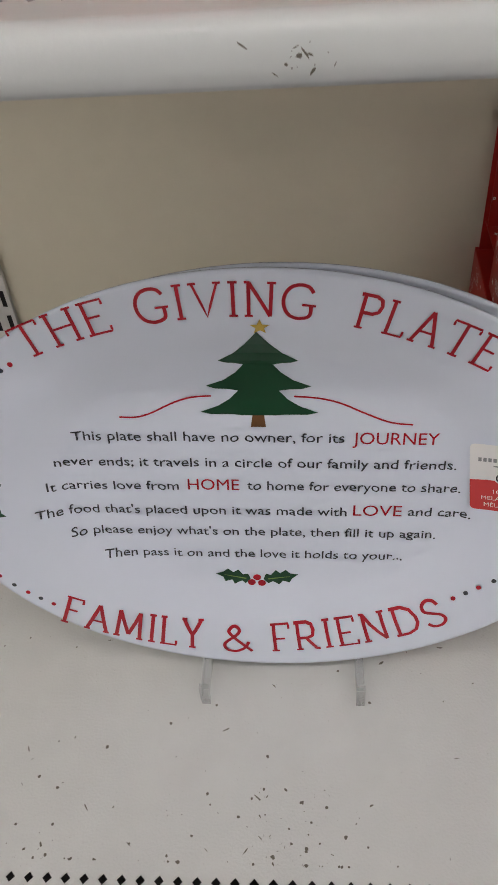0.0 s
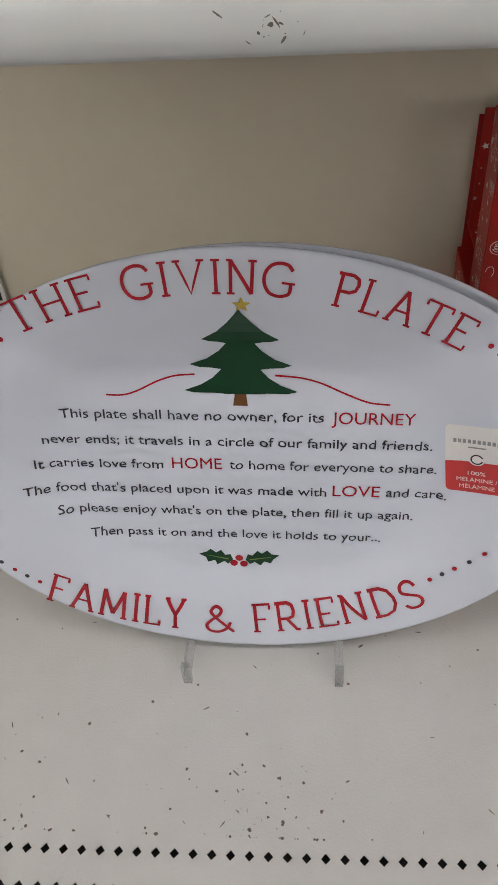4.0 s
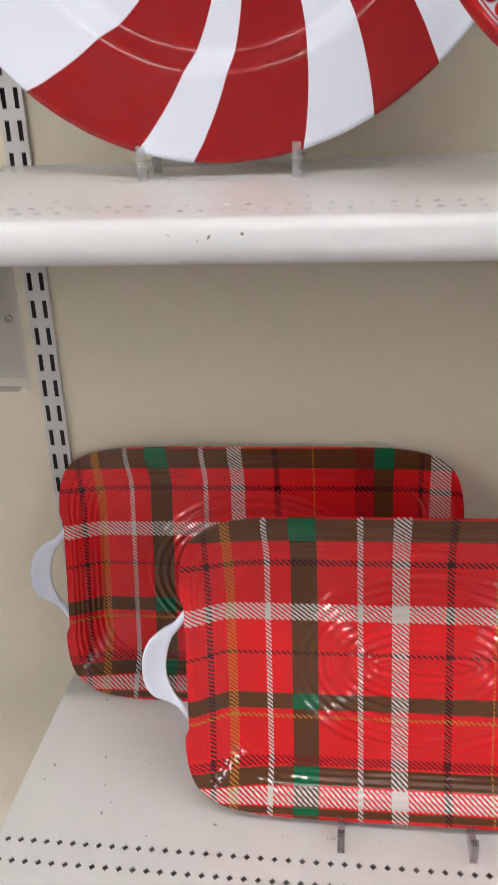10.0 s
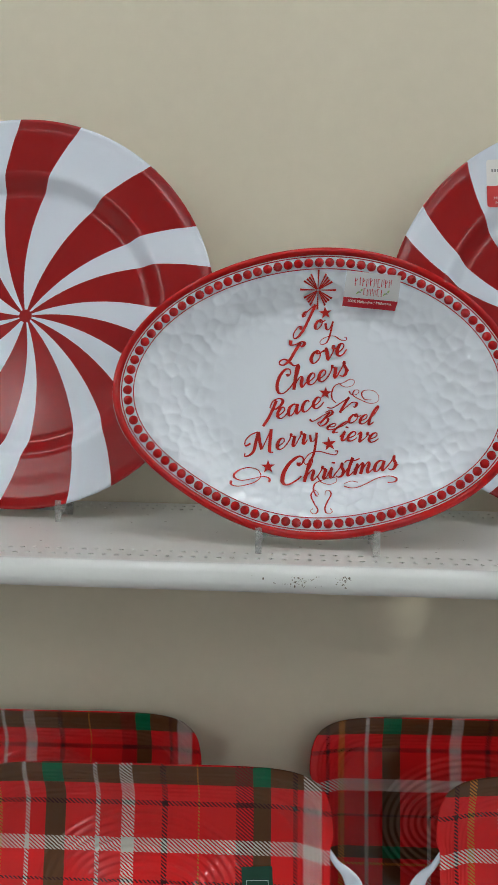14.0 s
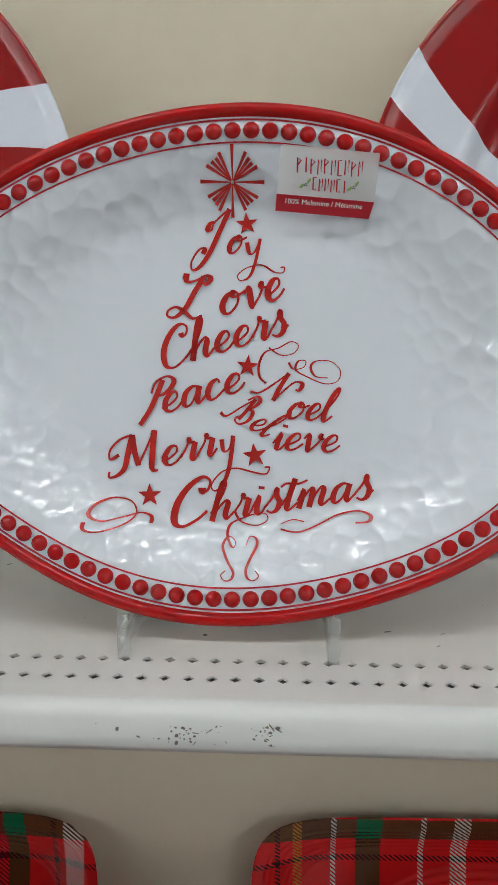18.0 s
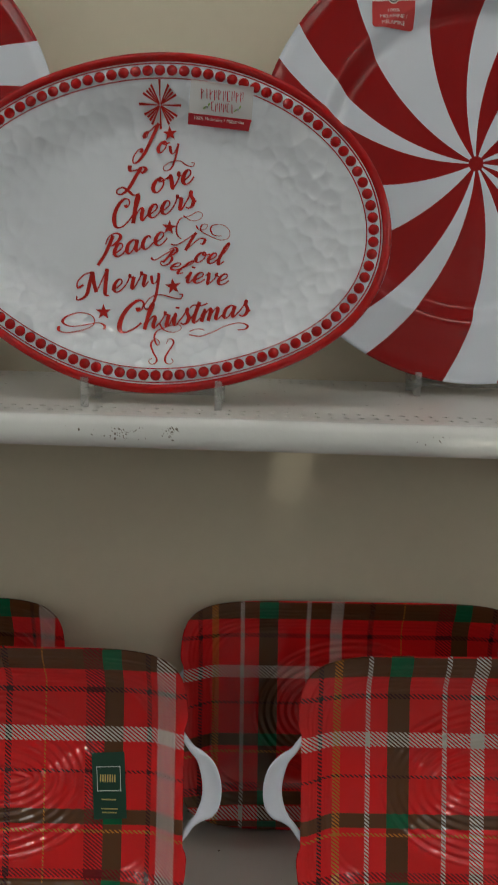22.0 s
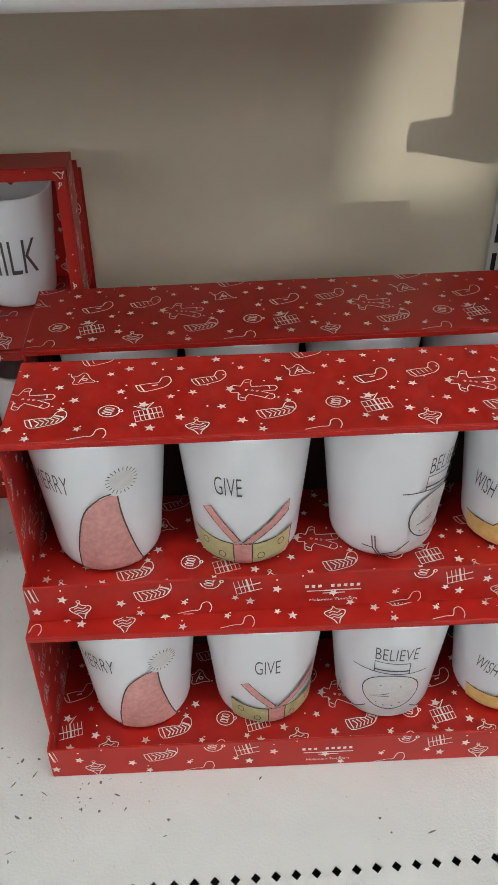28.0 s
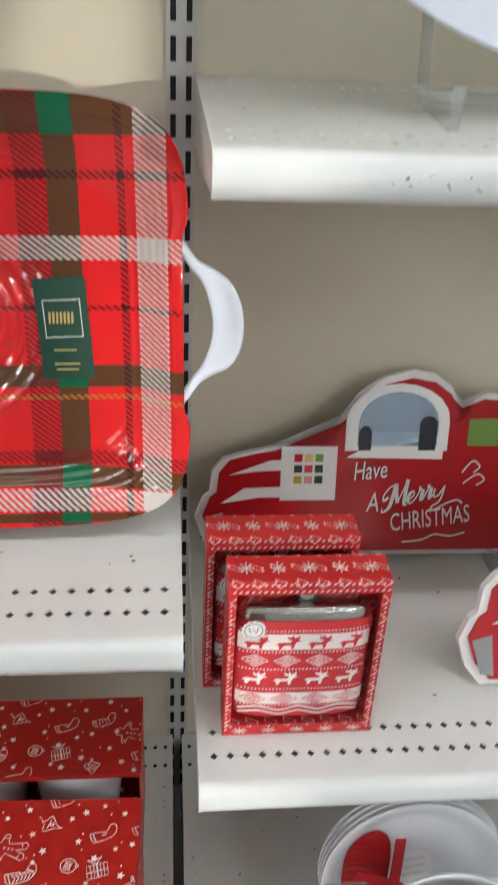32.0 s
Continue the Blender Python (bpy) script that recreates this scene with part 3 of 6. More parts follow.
def sheet(bm, x0, x1, prof):
    a = [bm.verts.new((x0, y, z)) for y, z in prof]
    c = [bm.verts.new((x1, y, z)) for y, z in prof]
    for i in range(len(prof) - 1):
        bm.faces.new((a[i], c[i], c[i + 1], a[i + 1]))


def shelf(x0, x1, z, front, label, rows=(0.033, 0.056), lip=0.026, back=WALL - 0.003, tip=0.0, wear=()):
    e = empty("shelf", pose((x0 + x1) / 2, front, z, 0, -tip), label, "shelf", "store shelves")
    w, d = (x1 - x0) / 2, back - front
    bm = bmesh.new()
    ys = [0.010]
    for r in (*rows, d - 0.05, d - 0.025):
        sheet(bm, -w, w, [(ys[-1], 0), (r - 0.006, 0)])
        holed_strip(bm, -w, w, r, 0)
        ys.append(r + 0.006)
    sheet(bm, -w, w, [(ys[-1], 0), (d, 0)])
    part("shelf_plate", bm, M_SHELF, e)
    # grey strips below the holes carry the channel's shade in their colour
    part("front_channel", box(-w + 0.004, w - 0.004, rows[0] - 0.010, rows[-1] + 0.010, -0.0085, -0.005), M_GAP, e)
    part("channel_cover", box(-w + 0.004, w - 0.004, rows[0] - 0.012, rows[-1] + 0.012, -0.020, -0.0087), M_SHELF, e)
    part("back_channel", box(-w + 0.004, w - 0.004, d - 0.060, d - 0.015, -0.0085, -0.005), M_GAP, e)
    part("channel_cover", box(-w + 0.004, w - 0.004, d - 0.062, d - 0.013, -0.020, -0.0087), M_SHELF, e)
    r = 0.010
    prof = [(r, 0.0)] + [(r - r * math.sin(radians(a)), -r + r * math.cos(radians(a))) for a in (15, 30, 45, 60, 75, 90)] + [(-0.0015, -lip * 0.6), (0.0, -lip + 0.005), (0.004, -lip), (0.012, -lip), (0.012, -lip + 0.003)]
    bm = bmesh.new()
    sheet(bm, -w, w, prof)
    for f in bm.faces:
        f.smooth = True
    part("front_lip", bm, M_LIP, e)
    rnd = random.Random(int(z * 100))
    mid = (x0 + x1) / 2
    worn = [(c - mid, r) for c, r in wear for _ in range(3)] + [(rnd.uniform(-w, w), rnd.uniform(0.01, 0.05)) for _ in range(int(4 * w) + 1)]

    def on_lip(u, v):
        cx, r = worn[int(u * len(worn) * 0.999)]
        return max(-w + 0.005, min(w - 0.005, cx + r * rnd.gauss(0, 1))), -0.0075 - 0.011 * rnd.random(), lambda p, q: (p, -0.0021, q)
    scuffs(e, "scuff", int(46 * w * 2), on_lip, 7, 0.0012)
    scuffs(e, "scuff", int(90 * w * 2), lambda u, v: ((2 * u - 1) * (w - 0.02), 0.07 + v * (d - 0.16), lambda p, q: (p, q, 0.0005)), 9, 0.0022)
    for sx in (-w, w):
        s = 1 if sx < 0 else -1
        bm = bmesh.new()
        a = [(0.002, -0.004), (0.012, -0.001), (d, -0.001), (d, -0.055), (d - 0.12, -0.05), (0.02, -lip), (0.003, -lip)]
        lo = [bm.verts.new((sx, y, zz)) for y, zz in a]
        hi = [bm.verts.new((sx + s * 0.003, y, zz)) for y, zz in a]
        bm.faces.new(lo)
        bm.faces.new(hi[::-1])
        for i in range(len(a)):
            j = (i + 1) % len(a)
            bm.faces.new((lo[i], lo[j], hi[j], hi[i]))
        part("bracket", bm, M_SHELF, e)
    for k in range(2):
        part("stiffener", box(-w + 0.01, w - 0.01, d * (0.42 + 0.4 * k), d * (0.42 + 0.4 * k) + 0.03, -0.012, -0.003, 0.002), M_SHELF, e)
    return e


def base_deck(x0, x1, z):
    front = 0.156
    e = empty("base_deck", pose((x0 + x1) / 2, front, z), "scuffed off-white steel base deck with two rows of diamond holes", "base deck", "base decks")
    w, d = (x1 - x0) / 2, WALL - 0.002 - front
    bm = bmesh.new()
    last = 0.008
    for r in (0.022, 0.046, d - 0.048, d - 0.020):
        sheet(bm, -w, w, [(last, 0), (r - 0.006, 0)])
        holed_strip(bm, -w, w, r, 0)
        last = r + 0.006
    sheet(bm, -w, w, [(last, 0), (d, 0)])
    part("deck_plate", bm, M_DECK, e)
    bm = bmesh.new()
    sheet(bm, -w, w, [(0.008, 0), (0.004, -0.0012), (0.001, -0.004), (0.0, -0.008), (-0.004, -0.0105), (-0.0065, -0.013), (-0.007, -0.022), (-0.003, -0.024)])
    for f in bm.faces:
        f.smooth = True
    part("front_lip", bm, M_LIP, e)
    rnd = random.Random(int(x0 * 100))
    spots = [(rnd.uniform(-w, w), rnd.uniform(0.05, d * 0.8), rnd.uniform(0.02, 0.10)) for _ in range(9)]

    def strewn(u, v):
        cx, cy, r = spots[int(u * 8.99)]
        x, y = (cx + r * rnd.gauss(0, 1), cy + 0.6 * r * rnd.gauss(0, 1)) if v < 0.6 else (rnd.uniform(-w, w), rnd.uniform(0.06, d - 0.06))
        return max(-w + 0.01, min(w - 0.01, x)), max(0.058, min(d - 0.07, y)), lambda a, b: (a, b, 0.0005)
    scuffs(e, "scuff", 900, strewn, 5, 0.0017)
    # black box blackens the deck holes in place of the shade below
    part("underside", box(-w + 0.002, w - 0.002, 0.006, d, -0.03, -0.012), M_DARK, e)
    for sx in (-w, w - 0.002):
        part("edge_flange", box(sx, sx + 0.002, 0.004, d, -0.02, -0.0006), M_DECK, e)
    return e


def scuffs(parent, name, count, place, seed, big=0.0022):
    """Small dark chips and scratches strewn over an enamelled face."""
    rnd = random.Random(seed)
    bm = bmesh.new()
    for k in range(count):
        u, v = rnd.random(), rnd.random()
        r = big * rnd.uniform(0.12, 1.0) ** 2 + 0.00025
        a0, st = rnd.uniform(0, 6), rnd.choice((1, 1, 1, 2.5, 6))
        r = r / st ** 0.5
        n = 7
        x, y, f = place(u, v)
        ca, sa = math.cos(a0), math.sin(a0)
        pts = []
        for i in range(n):
            q = rnd.uniform(0.5, 1.0) * r
            p, w = q * math.cos(i * math.tau / n) * st, q * math.sin(i * math.tau / n)
            pts.append(f(x + p * ca - w * sa, y + p * sa + w * ca))
        bm.faces.new([bm.verts.new(p) for p in pts])
    return tagged(part(name, bm, M_SCUFF, parent, "small dark paint chips and scratches"), kind="stuff")


def upright(x):
    e = empty("upright", pose(x, WALL, 0.3), "slotted grey steel shelf upright with a double column of slots", "upright", "shelf uprights")
    w, h, p = 0.0125, 2.0, 0.0297
    bm = bmesh.new()
    xs = [-w, -0.0088, -0.0042, 0.0042, 0.0088, w]
    n = int(h / p)
    for k in range(n):
        z0 = k * p
        for a, c, zs in ((0, 5, (z0, z0 + 0.0055)), (0, 5, (z0 + 0.0245, z0 + p)), (0, 1, (z0 + 0.0055, z0 + 0.0245)), (2, 3, (z0 + 0.0055, z0 + 0.0245)), (4, 5, (z0 + 0.0055, z0 + 0.0245))):
            bm.faces.new([bm.verts.new(q) for q in ((xs[a], -0.006, zs[0]), (xs[c], -0.006, zs[0]), (xs[c], -0.006, zs[1]), (xs[a], -0.006, zs[1]))])
    for sx in (-w, w):
        bm.faces.new([bm.verts.new(q) for q in ((sx, -0.006, 0), (sx, -0.0002, 0), (sx, -0.0002, h), (sx, -0.006, h))])
    part("slotted_face", bm, M_STEEL, e)
    # black box stands in for the shade behind the slots
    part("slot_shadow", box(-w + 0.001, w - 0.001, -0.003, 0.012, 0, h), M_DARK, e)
    return e


def build_structure():
    tagged(obj("floor", box(-7, 7, -9, 3, -0.1, 0), M_FLOOR), "pale grey vinyl store floor", "floor", kind="structure")
    tagged(obj("ceiling", box(-7, 7, -9, 3, 3.36, 3.46), M_CEIL), "white store ceiling", "ceiling", kind="structure")
    for i, (a, c) in enumerate(((XL - 1.19, XL - 0.0065), (XL + 0.0065, XR - 0.0065), (XR + 0.0065, XR + 1.19))):
        tagged(obj("wall_panel_%d" % (i + 1), box(a, c, WALL, WALL + 0.03, 0.2, 2.3), M_PANEL), "cream painted steel back panel of the shelving", "back panel", kind="structure")
    tagged(obj("wall_back", box(-7, 7, 1.2, 1.3, 0, 3.36), M_FAR), "plain wall behind the shelving", "wall", kind="structure")
    tagged(obj("wall_left", box(-7.1, -7, -9, 3, 0, 3.36), M_FAR), "plain store side wall", "wall", kind="structure")
    tagged(obj("wall_right", box(7, 7.1, -9, 3, 0, 3.36), M_FAR), "plain store side wall", "wall", kind="structure")
    # unseen front wall, added with two narrow slant-sided openings to shape the sun patches
    x0, x1, x2, x3, zt = 3.605, 3.690, 3.925, 4.075, 1.93
    solid = [((a, lo), (b, lo), (b, hi), (a, hi)) for a, b, lo, hi in ((-7, x0, 0, 3.36), (x0, x1, 0, 1.74), (x1, x2, 0, 3.36), (x2, x3, 0, 1.13), (x3, 7, 0, 3.36), (x0, x1, zt, 3.36), (x2, x3, zt, 3.36))]
    solid += [((x0 + 0.028, 1.74), (x1, 1.74), (x1, zt)), ((x2, 1.18), (x2 + 0.045, 1.37), (x2, 1.37)), ((x2, 1.70), (x3, zt), (x2, zt))]
    for i, pts in enumerate(solid):
        bm = bmesh.new()
        near, far = [[bm.verts.new((x, y, z)) for x, z in pts] for y in (-9.1, -9)]
        bm.faces.new(near)
        bm.faces.new(far[::-1])
        for k in range(len(pts)):
            bm.faces.new((near[k - 1], far[k - 1], far[k], near[k]))
        bmesh.ops.recalc_face_normals(bm, faces=bm.faces)
        tagged(obj("wall_front_%d" % (i + 1), bm, M_FAR), "unseen front wall piece added to shape the sun patches", "wall", kind="structure")
    tagged(obj("kick_plate", box(XL - 1.19, XR + 1.19, 0.20, 0.22, 0, DECK - 0.035), M_BLACK), "black kick plate under the base deck", "kick plate", kind="structure")
    tagged(obj("kick_rail", box(XL - 1.19, XR + 1.19, 0.155, 0.2, DECK - 0.075, DECK - 0.034, 0.004), M_BLACK), "black bumper rail under the base deck", "bumper rail", kind="structure")
    for x in (XL, XR):
        upright(x)
    base_deck(XL + 0.003, XR - 0.006, DECK)
    base_deck(XR + 0.006, XR + 1.18, DECK)
    base_deck(XL - 1.18, XL - 0.006, DECK)
    shelf(XL + 0.002, XR - 0.001, MID, 0.334, "white enamelled steel shelf with rounded front lip and diamond holes", wear=((0.092, 0.010), (-0.005, 0.008)))
    shelf(XL - 1.18, XR - 0.001, TOP, 0.319, "white enamelled steel upper shelf with paint chips on its lip", wear=((0.265, 0.011), (0.302, 0.004)))
    shelf(XR + 0.012, XR + 1.18, 0.733, 0.343, "white enamelled steel shelf of the neighbouring bay")
    shelf(XR + 0.012, XR + 1.18, 1.187, 0.372, "white enamelled steel upper shelf of the neighbouring bay")


# ---- clear stands ----
def easel(x, y, z, gap, label, hook=0.026, reach=0.06, rise=0.1, lean=12, yaw=0, material=None):
    e = empty("plate_stand", pose(x, y, z, 0, 0, yaw), label, "plate stand", "plate stands")
    t = 0.0032
    for sx in (-gap / 2, gap / 2):
        s = math.sin(radians(lean))
        prof = [(-0.004, 0), (0.0, 0), (0.0, 0.010), (reach, 0.006), (reach, 0), (reach + 0.004, 0), (reach + 0.004 + rise * s, rise), (reach + rise * s, rise), (reach, 0.012), (0.0, 0.016), (-0.001, hook), (-0.005, hook), (-0.006, 0.012)]
        bm = bmesh.new()
        lo = [bm.verts.new((sx - t, yy, zz)) for yy, zz in prof]
        hi = [bm.verts.new((sx + t, yy, zz)) for yy, zz in prof]
        bm.faces.new(lo)
        bm.faces.new(hi[::-1])
        for i in range(len(prof)):
            j = (i + 1) % len(prof)
            bm.faces.new((lo[i], hi[i], hi[j], lo[j]))
        bmesh.ops.triangulate(bm, faces=[f for f in bm.faces if len(f.verts) > 4])
        bmesh.ops.recalc_face_normals(bm, faces=bm.faces)
        part("arm", bm, material or M_ACRYL, e)
    part("cross_bar", box(-gap / 2 - t, gap / 2 + t, reach - 0.004, reach, 0.006, 0.014), material or M_ACRYL, e)
    return e


# ---- plates ----
def smooth_step(t):
    t = max(0.0, min(1.0, t))
    return t * t * (3 - 2 * t)


def plate_body(name, parent, outline, height, depth, material, steps, n=128, thick=0.0035, label=""):
    """A dish whose rim follows outline(angle), its lowest point at z = 0; depth(r) is how far it sinks."""
    def ring(s, off):
        out = []
        for i in range(n):
            a = i * math.tau / n
            u, v = outline(a)
            out.append((u * s, depth(s) + off, height / 2 + v * s))
        return out
    loops = [ring(s, 0) for s in steps[::-1]]
    edge = [ring(1.0, 0.0), ring(1.004, 0.0012), ring(1.0, thick)]
    back = [ring(s, thick) for s in steps[1:]]
    bm = rings(loops[:-1] + edge + back, cap_first=True, cap_last=True)
    bmesh.ops.recalc_face_normals(bm, faces=bm.faces)
    return part(name, bm, material, parent, label, smooth=True)


STEPS = [1.0, 0.985, 0.965, 0.94, 0.91, 0.88, 0.84, 0.80, 0.76, 0.72, 0.68, 0.64, 0.6, 0.5, 0.35, 0.18, 0.06]


def holly(bm_leaf, bm_berry, cx, cy, s, turn=0, sides=(1, -1)):
    def leaf(ox, oy, ang, ln):
        c, k = math.cos(radians(ang)), math.sin(radians(ang))
        pts = [(0, 0), (0.18, 0.2), (0.32, 0.13), (0.5, 0.3), (0.62, 0.15), (0.82, 0.2), (1, 0), (0.8, -0.14), (0.62, -0.12), (0.48, -0.27), (0.32, -0.13), (0.16, -0.18)]
        fill(bm_leaf, [(ox + (a * c - b * k) * ln, oy + (a * k + b * c) * ln) for a, b in pts])
    if 1 in sides:
        leaf(cx + s * 0.3, cy + s * 0.12, 8 + turn, s * 1.45)
    if -1 in sides:
        leaf(cx - s * 0.3, cy + s * 0.12, 172 + turn, s * 1.45)
    if bm_berry is None:
        return
    for dx, dy in ((-0.22, -0.22), (0.2, -0.28), (0.0, 0.12)):
        dot(bm_berry, cx + s * dx, cy + s * dy, s * 0.17)


def fir(bm, cx, base, w, h):
    half = [(0, 1.0), (0.04, 0.93), (0.11, 0.82), (0.21, 0.70), (0.35, 0.605), (0.28, 0.58), (0.20, 0.575), (0.13, 0.56), (0.20, 0.475), (0.31, 0.39), (0.47, 0.325), (0.38, 0.295), (0.27, 0.29), (0.18, 0.275), (0.26, 0.18), (0.37, 0.10), (0.53, 0.03), (0.44, 0.005), (0.30, 0.012), (0.15, -0.005), (0, 0.0)]
    for s in (1, -1):
        pts = [(cx + s * a * w, base + b * h) for a, b in half]
        for i in range(len(pts) - 1):
            q = [pts[i], pts[i + 1], (cx, pts[i + 1][1]), (cx, pts[i][1])]
            q = [p for k, p in enumerate(q) if all((Vector(p) - Vector(q[m])).length > 1e-7 for m in range(k))]
            if len(q) > 2:
                fill(bm, q if s < 0 else q[::-1])


def sticker_brand(parent, surf, x0, x1, y0, y1, tilt=0.0):
    """White card with a red lower half; the maker's name is a plain bar."""
    def m(u, v):
        c, s = math.cos(radians(tilt)), math.sin(radians(tilt))
        mx, my = (x0 + x1) / 2, (y0 + y1) / 2
        return mx + (u - mx) * c - (v - my) * s, my + (u - mx) * s + (v - my) * c
    h = y1 - y0
    w = x1 - x0
    def at(lift):
        return lambda u, v: surf(*m(u, v), lift)
    bm = bmesh.new()
    r = 0.08 * w
    fill(bm, arc(x1 - r, y1 - r, r, r, 0, 90, 4) + arc(x0 + r, y1 - r, r, r, 90, 180, 4) + [(x0, y0 + h * 0.45), (x1, y0 + h * 0.45)])
    tag = ink("sticker", bm, M_CARD, parent, at(0.0014), "white and red melamine sticker", cut=0.012)
    bm = bmesh.new()
    fill(bm, [(x0, y0 + h * 0.455), *arc(x0 + r, y0 + r, r, r, 180, 270, 4), *arc(x1 - r, y0 + r, r, r, 270, 360, 4), (x1, y0 + h * 0.455)])
    ink("red_half", bm, M_STICKRED, tag, at(0.0014), cut=0.012)
    bm = bmesh.new()
    for k in range(10):
        a, c = x0 + w * (0.13 + 0.075 * k), x0 + w * (0.18 + 0.075 * k)
        fill(bm, [(a, y1 - h * 0.265), (c, y1 - h * 0.265), (c, y1 - h * 0.205), (a, y1 - h * 0.205)])
    fill(bm, [(x0 + w * 0.36, y1 - h * 0.335), (x1 - w * 0.36, y1 - h * 0.335), (x1 - w * 0.36, y1 - h * 0.315), (x0 + w * 0.36, y1 - h * 0.315)])
    tagged(ink("name_bar", bm, M_SIGNGREY, tag, at(0.0019)), kind="stuff")
    bm = bmesh.new()
    dot(bm, (x0 + x1) / 2, y0 + h * 0.5, w * 0.13)
    ink("seal", bm, M_CARD, tag, at(0.0019))
    bm = bmesh.new()
    stroke(bm, arc((x0 + x1) / 2, y0 + h * 0.5, w * 0.09, w * 0.09, 20, 340), w * 0.025)
    ink("seal_ring", bm, M_INK, tag, at(0.0022))
    bm = bmesh.new()
    words(bm, "100%", x0 + w * 0.36, y0 + h * 0.26, w * 0.28, h * 0.06)
    words(bm, "MELAMINE /", x0 + w * 0.18, y0 + h * 0.16, w * 0.64, h * 0.06)
    words(bm, "MÉLAMINE", x0 + w * 0.22, y0 + h * 0.06, w * 0.56, h * 0.06)
    ink("lettering", bm, M_CARD, tag, at(0.0019))


def giving_plate(m, label, printed=True):
    e = empty("oval_plate", m, label, "plate", "oval platters")
    W, Ht = 0.457, 0.325
    depth = lambda r: 0.017 * smooth_step((0.84 - r) / 0.27)
    plate_body("plate_body", e, lambda a: (W / 2 * math.cos(a), Ht / 2 * math.sin(a)), Ht, depth, M_WHITE, STEPS)
    if not printed:
        return e

    def surf(u, v, lift=0.0006):
        r = min(1, math.hypot(u / (W / 2), (v - Ht / 2) / (Ht / 2)))
        return (u, depth(r) - lift, v)
    rows = (("This plate shall have no owner, for its", -0.132, 0.052, 0.1930), ("never ends; it travels in a circle of our family and friends.", -0.147, 0.128, 0.1722), ("It carries love from", -0.155, -0.062, 0.1520), ("to home for everyone to share.", -0.014, 0.133, 0.1530),
            ("The food that's placed upon it was made with", -0.165, 0.056, 0.1310), ("and care.", 0.099, 0.142, 0.1320), ("So please enjoy what's on the plate, then fill it up again.", -0.143, 0.120, 0.1120), ("Then pass it on and the love it holds to your...", -0.121, 0.098, 0.0910))
    for body, a, c, y in rows:
        bm = bmesh.new()
        words(bm, body, a * 0.983, y + 0.0042, (c - a) * 0.983, 0.0078, bold=0.004, bend=lambda u, v: (u, v + 0.0004 * math.sin(u * 900)))
        ink("verse_line", bm, M_INK, e, surf, "small dark verse lettering")
    for body, a, c, y in (("JOURNEY", 0.0575, 0.1145, 0.1920), ("HOME", -0.0555, -0.0195, 0.1525), ("LOVE", 0.0605, 0.0945, 0.1315)):
        bm = bmesh.new()
        words(bm, body, a * 0.983, y + 0.0042, (c - a) * 0.983, 0.0098)
        ink("verse_word", bm, M_REDINK, e, surf, "red verse word")

    def arched(cx, cy, rx, ry, up):
        def f(x, y):
            g = math.acos((x - cx) / rx) * (1 if up else -1)
            k = y if up else -y
            nx, ny = math.cos(g) / rx, math.sin(g) / ry
            nl = math.hypot(nx, ny)
            return cx + rx * math.cos(g) + k * nx / nl, cy + ry * math.sin(g) + k * ny / nl
        return f
    up, down = arched(-0.012, 0.0578, 0.275, 0.239, True), arched(-0.030, 0.152, 0.240, 0.1385, False)
    def rising(x, y):
        u, v = down(x, y)
        return u, v + 0.002 + 0.006 * max(0.0, -0.055 - x) / 0.1
    for body, a, c, line in (("THE", -0.1440, -0.0880, up), ("GIVING", -0.0720, 0.0290, up), ("PLATE", 0.0520, 0.1325, up), ("FAMILY", -0.1575, -0.0500, rising), ("&", -0.0350, -0.0120, down), ("FRIENDS", 0.003, 0.1330, down)):
        bm = bmesh.new()
        serif_words(bm, body, a, c, 0.0208 if line is up else 0.0245 if line is down else 0.0272, line)
        ink("rim_lettering", bm, M_REDINK, e, surf, "large red serif rim lettering")
    bm = bmesh.new()
    fir(bm, -0.0045, 0.2184, 0.0715, 0.0662)
    ink("fir_tree", bm, M_GREEN, e, surf, "dark green printed fir tree")
    bm = bmesh.new()
    fill(bm, [(-0.0100, 0.2090), (-0.0002, 0.2090), (-0.0014, 0.2200), (-0.0085, 0.2200)])
    ink("tree_trunk", bm, M_BROWN, e, lambda u, v: surf(u, v, 0.0005))
    bm = bmesh.new()
    bmesh.ops.triangulate(bm, faces=[fill(bm, star_pts(-0.0022, 0.2885, 0.0062))])
    ink("tree_star", bm, M_GOLD, e, lambda u, v: surf(u, v, 0.0009))
    for s in (-1, 1):
        bm = bmesh.new()
        pts = curve([(-0.035, 0.2325), (-0.048, 0.2312), (-0.060, 0.2270), (-0.075, 0.2190), (-0.085, 0.2158), (-0.096, 0.2158)] if s < 0 else [(0.018, 0.2325), (0.034, 0.2312), (0.048, 0.2275), (0.064, 0.2200), (0.080, 0.2135), (0.0945, 0.2118)])
        stroke(bm, pts, 0.0013)
        ink("swash", bm, M_REDINK, e, surf)
